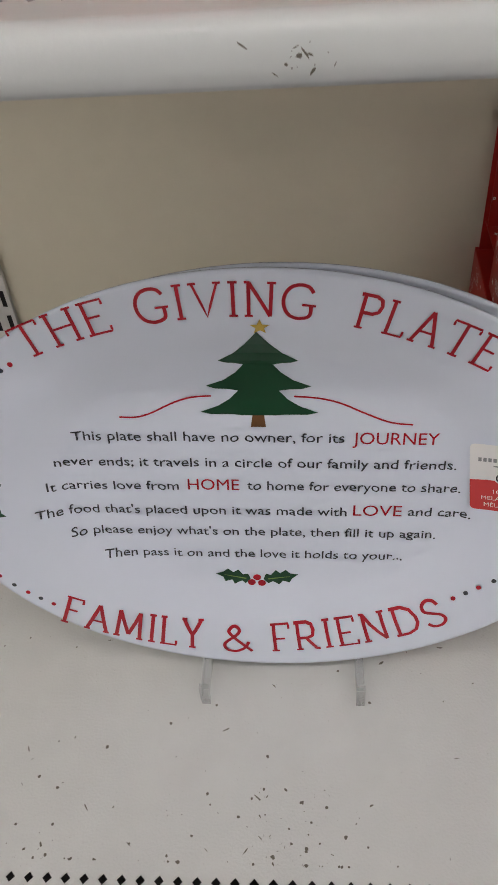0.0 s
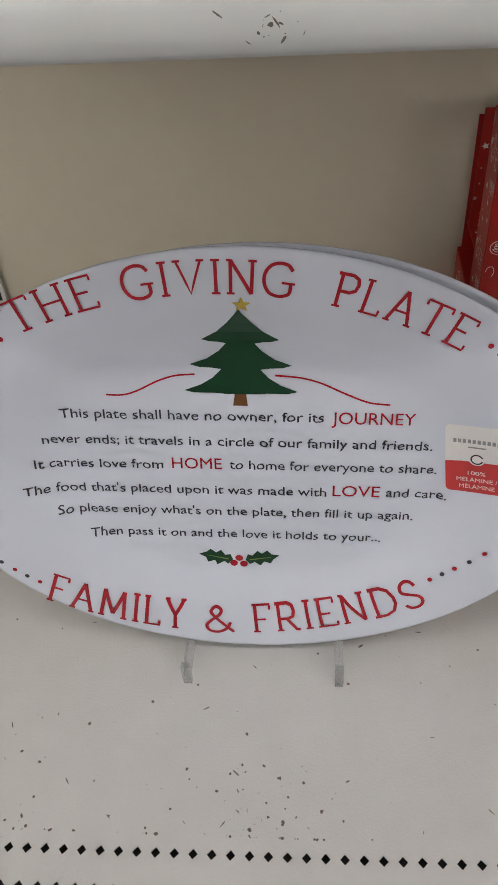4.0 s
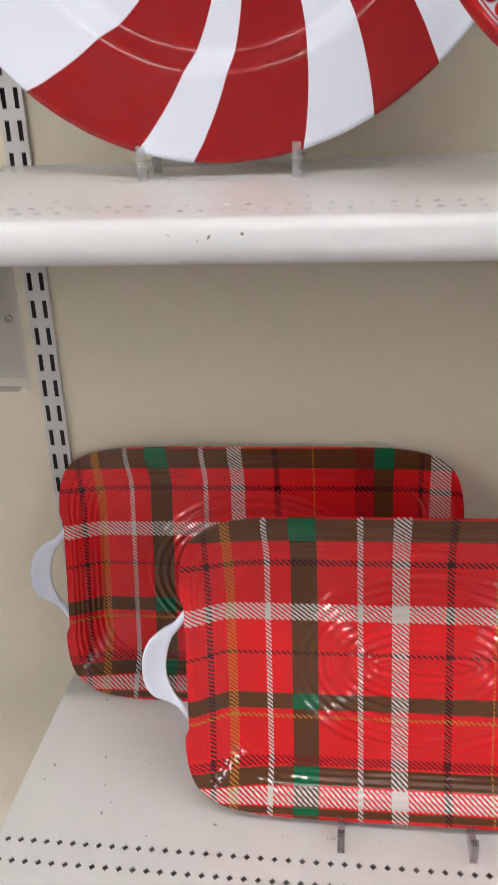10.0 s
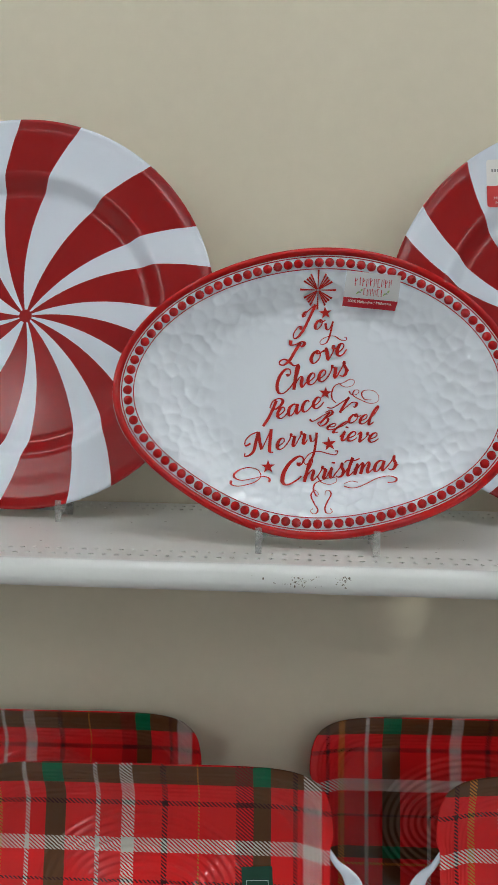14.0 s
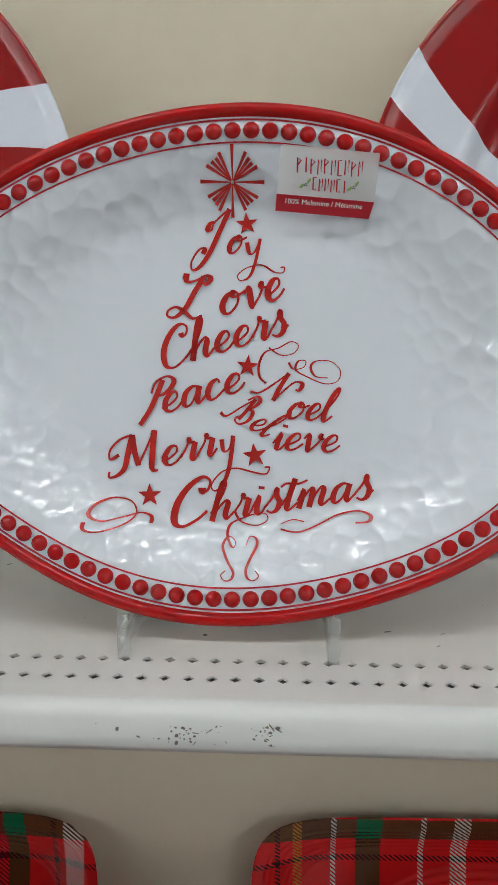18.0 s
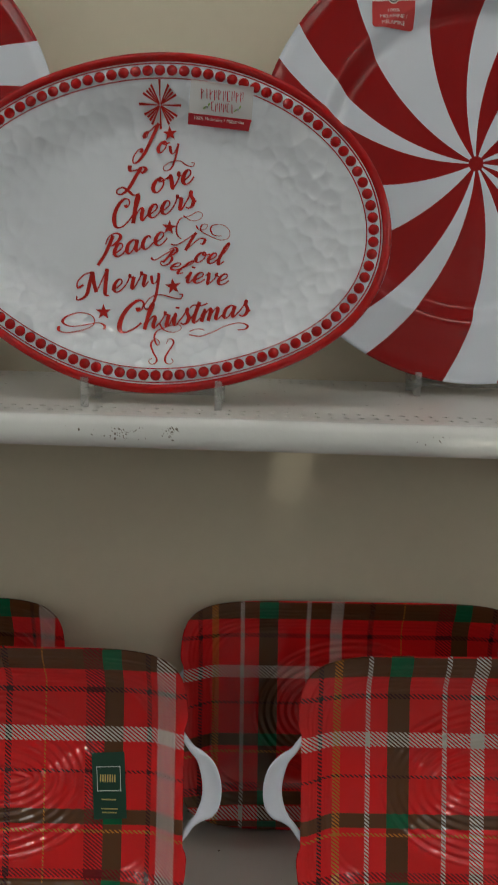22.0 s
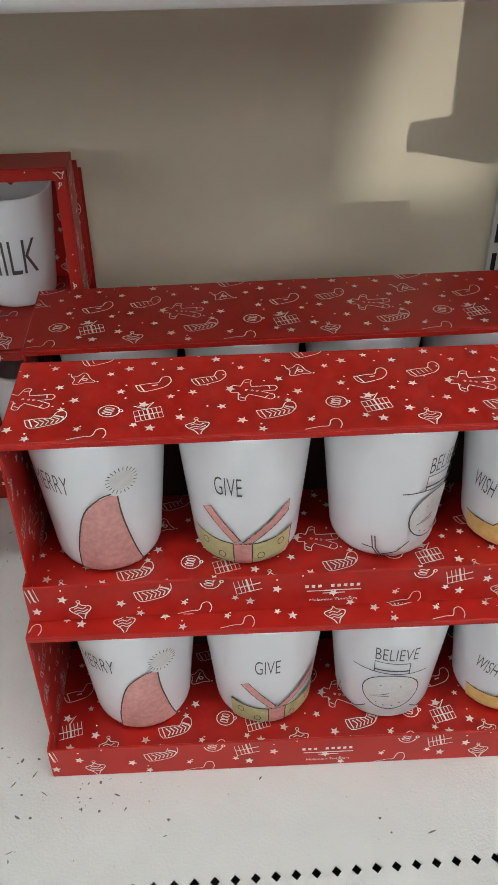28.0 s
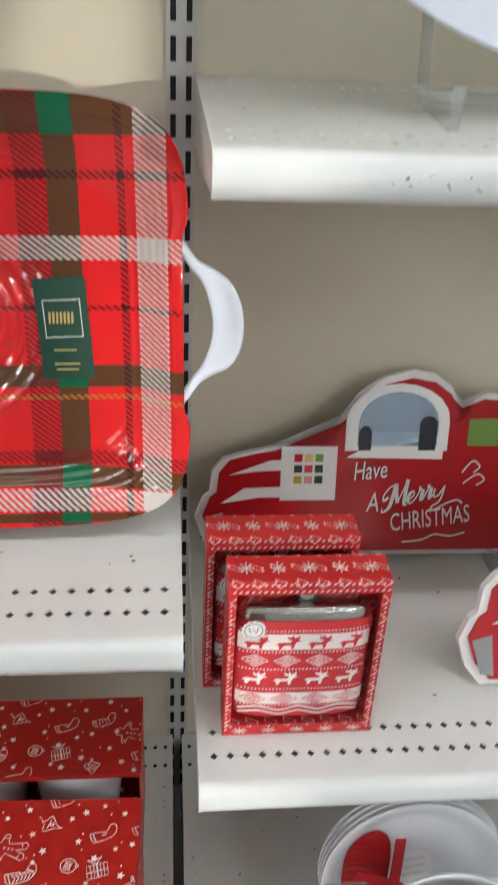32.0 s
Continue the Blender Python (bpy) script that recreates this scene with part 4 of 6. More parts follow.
    def sprig(cx, cy, leaves, berries):
        """Leaves as (dx, dy, angle, length) round a cluster of berries."""
        first = None
        for dx, dy, ang, ln in leaves:
            bm = bmesh.new()
            c, k = math.cos(radians(ang)), math.sin(radians(ang))
            edge = [(0, 0.02), (0.10, 0.20), (0.22, 0.12), (0.40, 0.29), (0.50, 0.15), (0.68, 0.26), (0.78, 0.10), (1, 0.03), (0.80, -0.10), (0.70, -0.24), (0.52, -0.14), (0.40, -0.27), (0.24, -0.12), (0.10, -0.18), (0, -0.02)]
            bmesh.ops.triangulate(bm, faces=[fill(bm, [(cx + dx + (a * c - b * k) * ln, cy + dy + (a * k + b * c) * ln) for a, b in edge])])
            leaf = ink("holly_leaf", bm, M_GREEN, e, surf, "dark green printed holly leaf", cut=0.006)
            first = first or leaf
            bm = bmesh.new()
            stroke(bm, [(cx + dx + t * c * ln, cy + dy + t * k * ln) for t in (0.12, 0.4, 0.75)], [0.0011, 0.0009, 0.0004])
            ink("leaf_vein", bm, M_LEAF, leaf, lambda u, v: surf(u, v, 0.0010))
        bm = bmesh.new()
        for dx, dy in berries:
            dot(bm, cx + dx, cy + dy, 0.0030)
        ink("berries", bm, M_REDINK, first, lambda u, v: surf(u, v, 0.0010))
    sprig(-0.0085, 0.0725, ((-0.005, 0.001, 168, 0.026), (0.005, 0.001, 10, 0.026)), ((-0.004, -0.002), (0.0035, -0.0025), (0.0, 0.003)))
    sprig(0.1985, 0.1665, ((-0.006, 0.004, 150, 0.018), (0.002, 0.006, 84, 0.021), (-0.004, -0.004, 212, 0.019)), ((-0.004, -0.001), (0.0035, -0.002), (0.0005, 0.004)))
    sprig(-0.2020, 0.1560, ((0.006, 0.005, 28, 0.020), (-0.002, 0.006, 96, 0.019), (0.005, -0.004, -30, 0.019)), ((0.004, -0.001), (-0.0035, -0.002), (0.0, 0.004)))
    for line, count in ((((0.1500, 0.2645), (0.1640, 0.2520), (0.1770, 0.2380), (0.1865, 0.2220), (0.1930, 0.1985)), 9), (((0.1330, 0.0735), (0.1480, 0.0840), (0.1640, 0.0960), (0.1800, 0.1120), (0.1940, 0.1345)), 8),
                        (((-0.1545, 0.2640), (-0.1700, 0.2535), (-0.1850, 0.2395), (-0.1960, 0.2240), (-0.2030, 0.2010)), 9), (((-0.1600, 0.0600), (-0.1760, 0.0705), (-0.1910, 0.0830), (-0.2060, 0.1000), (-0.2160, 0.1200)), 8)):
        line = curve(line, 10)
        for k in range(count):
            bm = bmesh.new()
            dot(bm, *line[round(k * (len(line) - 1) / (count - 1))], 0.0018, 10)
            ink("rim_dot", bm, M_REDINK if k % 2 == 0 else M_INK, e, surf)
    sticker_brand(e, surf, 0.1348, 0.1750, 0.1478, 0.2022, 7)
    return e


def swirl_plate(m, label, mat_swirl, sticker=None):
    e = empty("round_plate", m, label, "plate", "peppermint plates")
    R = 0.241
    def depth(r):
        return 0.0035 * smooth_step((1 - r) / 0.05) + 0.002 * smooth_step((0.92 - r) / 0.12) + 0.016 * smooth_step((0.74 - r) / 0.10)
    plate_body("plate_body", e, lambda a: (R * math.cos(a), R * math.sin(a)), 2 * R, depth, mat_swirl, STEPS[:5] + [0.87, 0.83, 0.79, 0.75, 0.73, 0.71, 0.69, 0.67, 0.65, 0.62, 0.5, 0.3, 0.1])
    def surf(u, v, lift=0.0006):
        return (u, depth(min(1, math.hypot(u, v - R) / R)) - lift, v)
    if sticker:
        sticker_brand(e, surf, *sticker)
    return e


def oval_wavy(a, W, Ht):
    """A hand-formed oval: shallow lobes round the edge."""
    k = 0.991 + 0.0139 * math.cos(a) - 0.0008 * math.sin(a) + 0.0005 * math.cos(2 * a) - 0.0060 * math.sin(2 * a) - 0.0114 * math.cos(3 * a) - 0.0030 * math.sin(3 * a)
    k += 0.0095 * math.cos(4 * a) - 0.0057 * math.sin(4 * a) - 0.0038 * math.cos(5 * a) - 0.0036 * math.sin(5 * a) - 0.0021 * math.cos(6 * a) + 0.0032 * math.sin(6 * a)
    return W / 2 * math.cos(a) * k, Ht / 2 * math.sin(a) * k


def joy_plate(m):
    W, Ht = 0.4284, 0.3058
    e = empty("oval_plate", m, "white hammered oval platter with red rim, beads and script tree", "plate", "oval platters")
    depth = lambda r: -0.002 * smooth_step((r - 0.93) / 0.07) + 0.022 * smooth_step((0.90 - r) / 0.32)
    out = lambda a: oval_wavy(a, W, Ht)
    plate_body("plate_body", e, lambda a: tuple(0.962 * q for q in out(a)), Ht, lambda r: depth(0.962 * r), M_HAMMER, [0.985, 0.955, 0.94, 0.91, 0.88, 0.85, 0.82, 0.79, 0.76, 0.73, 0.70, 0.67, 0.64, 0.61, 0.58, 0.5, 0.35, 0.18, 0.06], n=160)
    def inset(a, d):
        u, v = out(a)
        return u * (1 - 2 * d / W), v * (1 - 2 * d / Ht)
    # red rolled rim
    loops = []
    for d, off in ((0.0088, 0.0), (0.0076, -0.003), (0.0045, -0.0045), (0.0013, -0.003), (0.0, 0.001), (0.0016, 0.005), (0.0088, 0.006)):
        loops.append([(inset(i * math.tau / 160, d)[0], off, Ht / 2 + inset(i * math.tau / 160, d)[1]) for i in range(160)])
    part("red_rim", rings(loops), M_REDGLAZE, e, "glossy red rolled rim", smooth=True)

    def bare(u, v, lift=0.0006):
        a = math.atan2((v - Ht / 2) / (Ht / 2), u / (W / 2))
        r = math.hypot(u / (W / 2), (v - Ht / 2) / (Ht / 2)) / math.hypot(out(a)[0] / (W / 2), out(a)[1] / (Ht / 2))
        return (u, depth(min(r, 1)) - lift, v)

    def surf(u, v, lift=0.0011):
        return bare(0.955 * u - 0.0035, 0.9463 * (v + 0.004), lift)
    for d, wd in ((0.0102, 0.0012), (0.0228, 0.0010)):
        bm = bmesh.new()
        stroke(bm, [(inset(i * math.tau / 200, d)[0], Ht / 2 + inset(i * math.tau / 200, d)[1]) for i in range(200)], wd, True)
        ink("rim_line", bm, M_REDINK, e, bare)
    bead = bmesh.new()
    bmesh.ops.create_uvsphere(bead, u_segments=10, v_segments=6, radius=0.0045)
    for v in bead.verts:
        v.co.y *= 0.8
    first = None
    total, cum = 0, [0]
    pts = [inset(i * math.tau / 720, 0.0166) for i in range(721)]
    for a, c in zip(pts, pts[1:]):
        cum.append(cum[-1] + math.dist(a, c))
    n = 96
    for k in range(n):
        d = cum[-1] * k / n
        u, v = np.interp(d, cum, [p[0] for p in pts]), np.interp(d, cum, [p[1] for p in pts])
        p = bare(float(u), float(v) + Ht / 2, 0.0008)
        if first is None:
            first = part("bead", bead, M_REDGLAZE, e, "raised red bead", smooth=True, at=pose(*p))
        else:
            o = new("bead", first.data)
            o.parent = e
            o.matrix_basis = pose(*p)
    seat = bmesh.new()
    stroke(seat, arc(0, 0, 0.0046, 0.0046, 0, 360, 14), 0.0006)
    for v in seat.verts:
        v.co = (v.co.x, 0, v.co.y)
    ring = None
    for k in range(n):
        d = cum[-1] * k / n
        u, v = np.interp(d, cum, [p[0] for p in pts]), np.interp(d, cum, [p[1] for p in pts])
        at = pose(*bare(float(u), float(v) + Ht / 2, 0.0012))
        if ring is None:
            ring = part("bead_outline", seat, M_REDINK, e, at=at)
        else:
            o = new("bead_outline", ring.data)
            o.parent, o.matrix_basis = e, at
    # script lettering in the shape of a tree
    def say(body, x, y, h, turn=0, lean=0.34, wide=1.0):
        bm = bmesh.new()
        script(bm, body, x, y, h, turn, lean, wide)
        ink("script_word", bm, M_SCRIPT, e, surf, "red brush script lettering")
    say("J", -0.0205, 0.2309, 0.0112)
    say("o", 0.0, 0.2310, 0.0112, 6)
    say("L", -0.0345, 0.1910, 0.0128)
    say("ove", -0.0035, 0.1910, 0.0135, 17, wide=1.22)
    say("Cheers", -0.0410, 0.1560, 0.0126, 17, wide=1.36)
    say("P", -0.0535, 0.1280, 0.0118, 0, 0.34, 1.2)
    say("eace", -0.0400, 0.1275, 0.0122, 17, wide=1.45)
    say("N", 0.0230, 0.1368, 0.0105, 0, 0.5)
    say("oel", 0.0390, 0.1262, 0.0112, -4, wide=1.1)
    say("B", 0.0035, 0.1233, 0.0095, -12)
    say("el", 0.0150, 0.1200, 0.0100, -30)
    say("ieve", 0.0300, 0.1060, 0.0112, -2, wide=1.32)
    say("M", -0.0735, 0.0885, 0.0122, 6, 0.15, 1.3)
    say("err", -0.0400, 0.0930, 0.0122, 14, wide=1.4)
    say("C", -0.0355, 0.0560, 0.0158, 0, 0.34, 1.2)
    say("hristmas", -0.0085, 0.0585, 0.0122, 9.5, wide=1.37)

    def sw(pts, w=0.0014):
        bm = bmesh.new()
        q = curve(pts)
        stroke(bm, q, pen_widths(q, w * 0.55, w * 1.5))
        ink("flourish", bm, M_SCRIPT, e, surf, "thin red flourish")
    sw([(0.0131, 0.2386), (0.0147, 0.2317), (0.0179, 0.2323), (0.0215, 0.2410)], 0.0019)
    sw([(0.0215, 0.2410), (0.0186, 0.2261), (0.0149, 0.2167), (0.0092, 0.2142), (0.0076, 0.2177), (0.0133, 0.2223), (0.0227, 0.2242), (0.0306, 0.2198), (0.0362, 0.2195), (0.0371, 0.2229), (0.0346, 0.2226)])
    sw([(0.0280, 0.1713), (0.0359, 0.1666), (0.0437, 0.1679), (0.0468, 0.1729), (0.0421, 0.1754), (0.0343, 0.1713), (0.0255, 0.1682), (0.0218, 0.1603), (0.0225, 0.1525), (0.0267, 0.1484)], 0.0011)
    sw([(0.0407, 0.1620), (0.0438, 0.1579), (0.0501, 0.1589), (0.0516, 0.1630), (0.0469, 0.1629), (0.0454, 0.1573), (0.0533, 0.1526), (0.0643, 0.1486), (0.0721, 0.1506), (0.0735, 0.1574), (0.0672, 0.1630), (0.0579, 0.1630), (0.0548, 0.1589), (0.0580, 0.1533), (0.0658, 0.1524)], 0.0011)
    sw([(-0.0015, 0.1120), (0.0000, 0.1045), (0.0035, 0.1060), (0.0059, 0.1145)], 0.0019)
    sw([(0.0059, 0.1145), (0.0051, 0.1035), (0.0030, 0.0908), (-0.0011, 0.0812), (-0.0058, 0.0786), (-0.0074, 0.0827), (-0.0012, 0.0907), (0.0083, 0.0934), (0.0194, 0.0910), (0.0273, 0.0901), (0.0295, 0.0943), (0.0264, 0.0942)], 0.0019)
    sw([(-0.0869, 0.0583), (-0.0865, 0.0538), (-0.0778, 0.0523), (-0.0633, 0.0564), (-0.0553, 0.0629), (-0.0585, 0.0709), (-0.0699, 0.0733), (-0.0811, 0.0689), (-0.0843, 0.0625), (-0.0762, 0.0588), (-0.0633, 0.0612), (-0.0521, 0.0639), (-0.0456, 0.0615), (-0.0456, 0.0573)], 0.0018)
    sw([(0.0372, 0.0581), (0.0450, 0.0610), (0.0520, 0.0599)], 0.0012)
    sw([(0.0372, 0.0549), (0.0483, 0.0535), (0.0608, 0.0584), (0.0732, 0.0649), (0.0857, 0.0677), (0.0935, 0.0653), (0.0920, 0.0615), (0.0842, 0.0604)], 0.0018)
    sw([(0.0077, 0.0655), (0.0119, 0.0592), (0.0214, 0.0568), (0.0286, 0.0601), (0.0276, 0.0642), (0.0213, 0.0641), (0.0134, 0.0615), (0.0055, 0.0575), (0.0034, 0.0511), (0.0057, 0.0448), (0.0079, 0.0433), (0.0088, 0.0465), (0.0056, 0.0496), (0.0025, 0.0480), (0.0009, 0.0432), (0.0042, 0.0353), (0.0081, 0.0290), (0.0068, 0.0248), (0.0027, 0.0241), (0.0005, 0.0272), (0.0033, 0.0298)], 0.0012)
    sw([(0.0158, 0.0450), (0.0177, 0.0498), (0.0215, 0.0492), (0.0225, 0.0451), (0.0185, 0.0371), (0.0160, 0.0307), (0.0170, 0.0260), (0.0208, 0.0245), (0.0240, 0.0271), (0.0217, 0.0302)], 0.0012)
    for x, y, r, turn in ((0.0129, 0.2504, 0.0075, 96), (0.0146, 0.1593, 0.0075, 86), (0.0199, 0.1020, 0.0083, 98), (-0.0473, 0.0749, 0.0080, 92)):
        bm = bmesh.new()
        f = fill(bm, star_pts(x, y, r, 0.4, turn))
        bmesh.ops.triangulate(bm, faces=[f])
        ink("star", bm, M_SCRIPT, e, surf)
    cx, cy = 0.0039, 0.2742
    for quarter in range(4):
        for da, r in ((0, 0.0200), (28, 0.0175), (39, 0.0160), (50, 0.0165), (62, 0.0180)):
            a = radians(quarter * 90 + da)
            bm = bmesh.new()
            stroke(bm, [(cx + 0.001 * math.cos(a), cy + 0.001 * math.sin(a)), (cx + r * math.cos(a), cy + r * math.sin(a))], [0.0006, 0.0022])
            ink("starburst_ray", bm, M_SCRIPT, e, surf)
    # sticker
    ST = lambda lift: (lambda u, v: (0.0260 + (u - 0.0279) * 0.900, -0.0052 + (0.304 - v) * 0.40 - lift, 0.2462 + (v - 0.2594) * 0.7400))
    bm = bmesh.new()
    fill(bm, [(0.0287, 0.2715), (0.0925, 0.2658), (0.0942, 0.2984), (0.0318, 0.3044)])
    st = ink("sticker", bm, M_LABEL, e, ST(0.0020), "white and dark red melamine sticker", cut=0.01)
    bm = bmesh.new()
    fill(bm, [(0.0279, 0.2594), (0.0896, 0.2537), (0.0925, 0.2656), (0.0287, 0.2713)])
    ink("red_band", bm, M_REDINK, st, ST(0.0020), cut=0.01)
    bm = bmesh.new()
    words(bm, "100% Melamine / Mélamine", 0.0344, 0.2645, 0.0505, 0.0036, turn=-4.5)
    ink("lettering", bm, M_CARD, st, ST(0.0026))
    bm = bmesh.new()
    rnd = random.Random(4)
    for a, c, y, h, n in ((0.0410, 0.0845, 0.2850, 0.0100, 10), (0.0515, 0.0745, 0.2735, 0.0085, 6)):
        for i in range(n):
            x = a + (c - a) * (i + 0.2) / n
            w, y1 = 0.55 * (c - a) / n, y - 0.08 * (x - 0.05) + rnd.uniform(-0.0006, 0.0006)
            for p in rnd.choice(([(0, 0), (0, h), (w, 0.8 * h), (0, 0.5 * h)], [(w, h), (0, h), (0, 0), (w, 0)], [(0, 0), (0.1 * w, h), (w, 0.2 * h), (w, h)], [(0.5 * w, 0), (0.5 * w, h)])),:
                stroke(bm, [(x + q[0], y1 + q[1]) for q in p], 0.0009)
    tagged(ink("name_mark", bm, M_REDINK, st, ST(0.0026)), kind="stuff")
    for x in (0.0475, 0.0785):
        a, c = bmesh.new(), bmesh.new()
        holly(a, c, x, 0.2775 if x < 0.06 else 0.2755, 0.0030, 50)
        h = ink("holly_sprig", a, M_LEAF, st, ST(0.0026))
        tagged(ink("berries", c, M_INK, h, ST(0.0026)), kind="stuff")
    return e


# ---- trays ----
TW, TH = 0.445, 0.296


WALL_W = 0.046      # width of the sloping wall of a tray


def tray_mesh(parent, material):
    """A shallow tray: rounded rim, wide sloping wall with fine ridges, a floor pressed with oval ripples."""
    if "tray_body" in bpy.data.meshes:
        o = new("tray_body", bpy.data.meshes["tray_body"])
        o.parent = parent
        return o
    n = 176
    def edge(a, inset):
        c, s = math.cos(a), math.sin(a)
        p = 6.5 if inset < 0.02 else 6.5 - 60 * (inset - 0.02)
        k = (abs(c) ** p + abs(s) ** p) ** (-1 / p)
        u, v = (TW / 2 - inset) * c * k, (TH / 2 - inset) * s * k
        if abs(s) < 0.75:        # the rim draws in beside the handles
            u -= math.copysign(0.0045 * smooth_step((0.072 - abs(v)) / 0.012) * max(0, 1 - inset / 0.02), c)
        return u, v
    def wall(d):
        return 0.0245 * smooth_step(d / WALL_W) ** 1.15
    def ring(d, off=0.0, ridge=0.0):
        return [(edge(a, d)[0], wall(d) + off + ridge, TH / 2 + edge(a, d)[1]) for a in [i * math.tau / n for i in range(n)]]
    HALF, RMAX, STEP = 0.036, 0.0965, 0.0092
    def oval(r):
        """The point of a stadium of radius r in the same direction as the rim's point."""
        out = []
        wave = 0.00115 * math.sin(math.tau * r / STEP) * min(1, (RMAX - r) / 0.006 + 0.1)
        for i in range(n):
            a = i * math.tau / n
            c, s = math.cos(a), math.sin(a)
            u, v = HALF * c + r * c, r * s
            wob = 0.0003 * math.sin(5 * a + 40 * r)
            out.append((u * (1 + wob / max(r, 0.01)), 0.0245 + wave * (0.75 + 0.25 * math.sin(3 * a + 25 * r)), TH / 2 + v))
        return out
    loops = [oval(0.0006)] + [oval(RMAX * k / 66) for k in range(2, 67)]
    ds = [WALL_W + 0.004, WALL_W] + [WALL_W - 0.0011 * k for k in range(1, 36)] + [0.0062, 0.0048, 0.0034, 0.0020, 0.0008, 0.0]
    loops += [ring(d, 0, 0.00042 * math.sin(math.tau * d / 0.0052) if 0.008 < d < WALL_W - 0.003 else 0) for d in ds]
    loops += [ring(-0.0005, 0.0015), ring(0.0, 0.0034)] + [ring(d, 0.0036) for d in (0.004, 0.012, 0.022, 0.032, WALL_W, WALL_W + 0.03)]
    bm = rings(loops, cap_first=True, cap_last=True)
    bmesh.ops.recalc_face_normals(bm, faces=bm.faces)
    return part("tray_body", bm, material, parent, "", smooth=True)


def tray_handle(parent, side):
    """An ear-shaped loop: slim legs that swell into a broad rounded lobe, dished towards the front."""
    name = "handle_left" if side < 0 else "handle_right"
    if name in bpy.data.meshes:
        o = new("handle", bpy.data.meshes[name])
        o.parent = parent
        return tagged(o, "white melamine loop handle")
    outer = curve([(-0.006, 0.066), (0.003, 0.054), (0.011, 0.044), (0.022, 0.038), (0.033, 0.029), (0.0395, 0.014), (0.041, -0.002), (0.0385, -0.017), (0.031, -0.029), (0.020, -0.036), (0.011, -0.042), (0.004, -0.052), (-0.006, -0.064)], 4)
    inner = curve([(-0.006, 0.055), (0.000, 0.046), (0.006, 0.0375), (0.013, 0.029), (0.0168, 0.019), (0.0192, 0.008), (0.0200, -0.002), (0.0188, -0.012), (0.0155, -0.022), (0.0115, -0.030), (0.0055, -0.037), (0.000, -0.045), (-0.006, -0.054)], 4)
    m, loops = 12, []
    for (xo, zo), (xi, zi) in zip(outer, inner):
        wid = math.hypot(xo - xi, zo - zi) / 2
        cx, cz = (xo + xi) / 2, (zo + zi) / 2
        nx, nz = (xo - xi) / 2 / wid, (zo - zi) / 2 / wid
        flare = max(0.0, (wid - 0.005) / 0.005)
        row = []
        for k in range(m):
            b = k * math.tau / m
            w = wid * math.cos(b)
            y = 0.007 + 0.0034 * math.sin(b) - flare * 0.005 * (w / wid) ** 2 - flare * 0.004 * w / wid
            row.append((side * (TW / 2 - 0.004 + cx + nx * w), y, TH / 2 + cz + nz * w))
        loops.append(row)
    bm = rings(loops, cap_first=True, cap_last=True)
    bmesh.ops.recalc_face_normals(bm, faces=bm.faces)
    o = part("handle", bm, M_WHITE, parent, "white melamine loop handle", smooth=True)
    o.data.name = name
    return o


def tray(m, label, tag=False):
    e = empty("serving_tray", m, label, "tray", "plaid trays")
    tray_mesh(e, M_PLAID)
    for s in (-1, 1):
        tray_handle(e, s)
    if tag:
        def surf(u, v, lift=0.0008):
            return (u, 0.024 - lift, v)
        bm = bmesh.new()
        x0, z0 = 0.115, 0.105
        fill(bm, [(x0, z0 + 0.072), (x0 + 0.004, z0), (x0 + 0.040, z0 + 0.002), (x0 + 0.036, z0 + 0.074)])
        t = ink("paper_tag", bm, M_TAGGREEN, e, surf, "dark green paper tag")
        bm = bmesh.new()
        stroke(bm, [(x0 + 0.006, z0 + 0.057), (x0 + 0.0075, z0 + 0.031), (x0 + 0.033, z0 + 0.032), (x0 + 0.0315, z0 + 0.058)], 0.0009, True)
        ink("gold_frame", bm, M_CARD, t, lambda u, v: surf(u, v, 0.0012))
        bm = bmesh.new()
        for k in range(7):
            stroke(bm, [(x0 + 0.0105 + k * 0.0026, z0 + 0.041), (x0 + 0.0105 + k * 0.0026, z0 + 0.049)], 0.0016)
        for a, c, y in ((0.012, 0.028, 0.022), (0.012, 0.03, 0.012), (0.013, 0.029, 0.008)):
            stroke(bm, [(x0 + a, z0 + y), (x0 + c, z0 + y)], 0.0011)
        tagged(ink("name_bars", bm, M_GOLDFOIL, t, lambda u, v: surf(u, v, 0.0012)), kind="stuff")
    return e


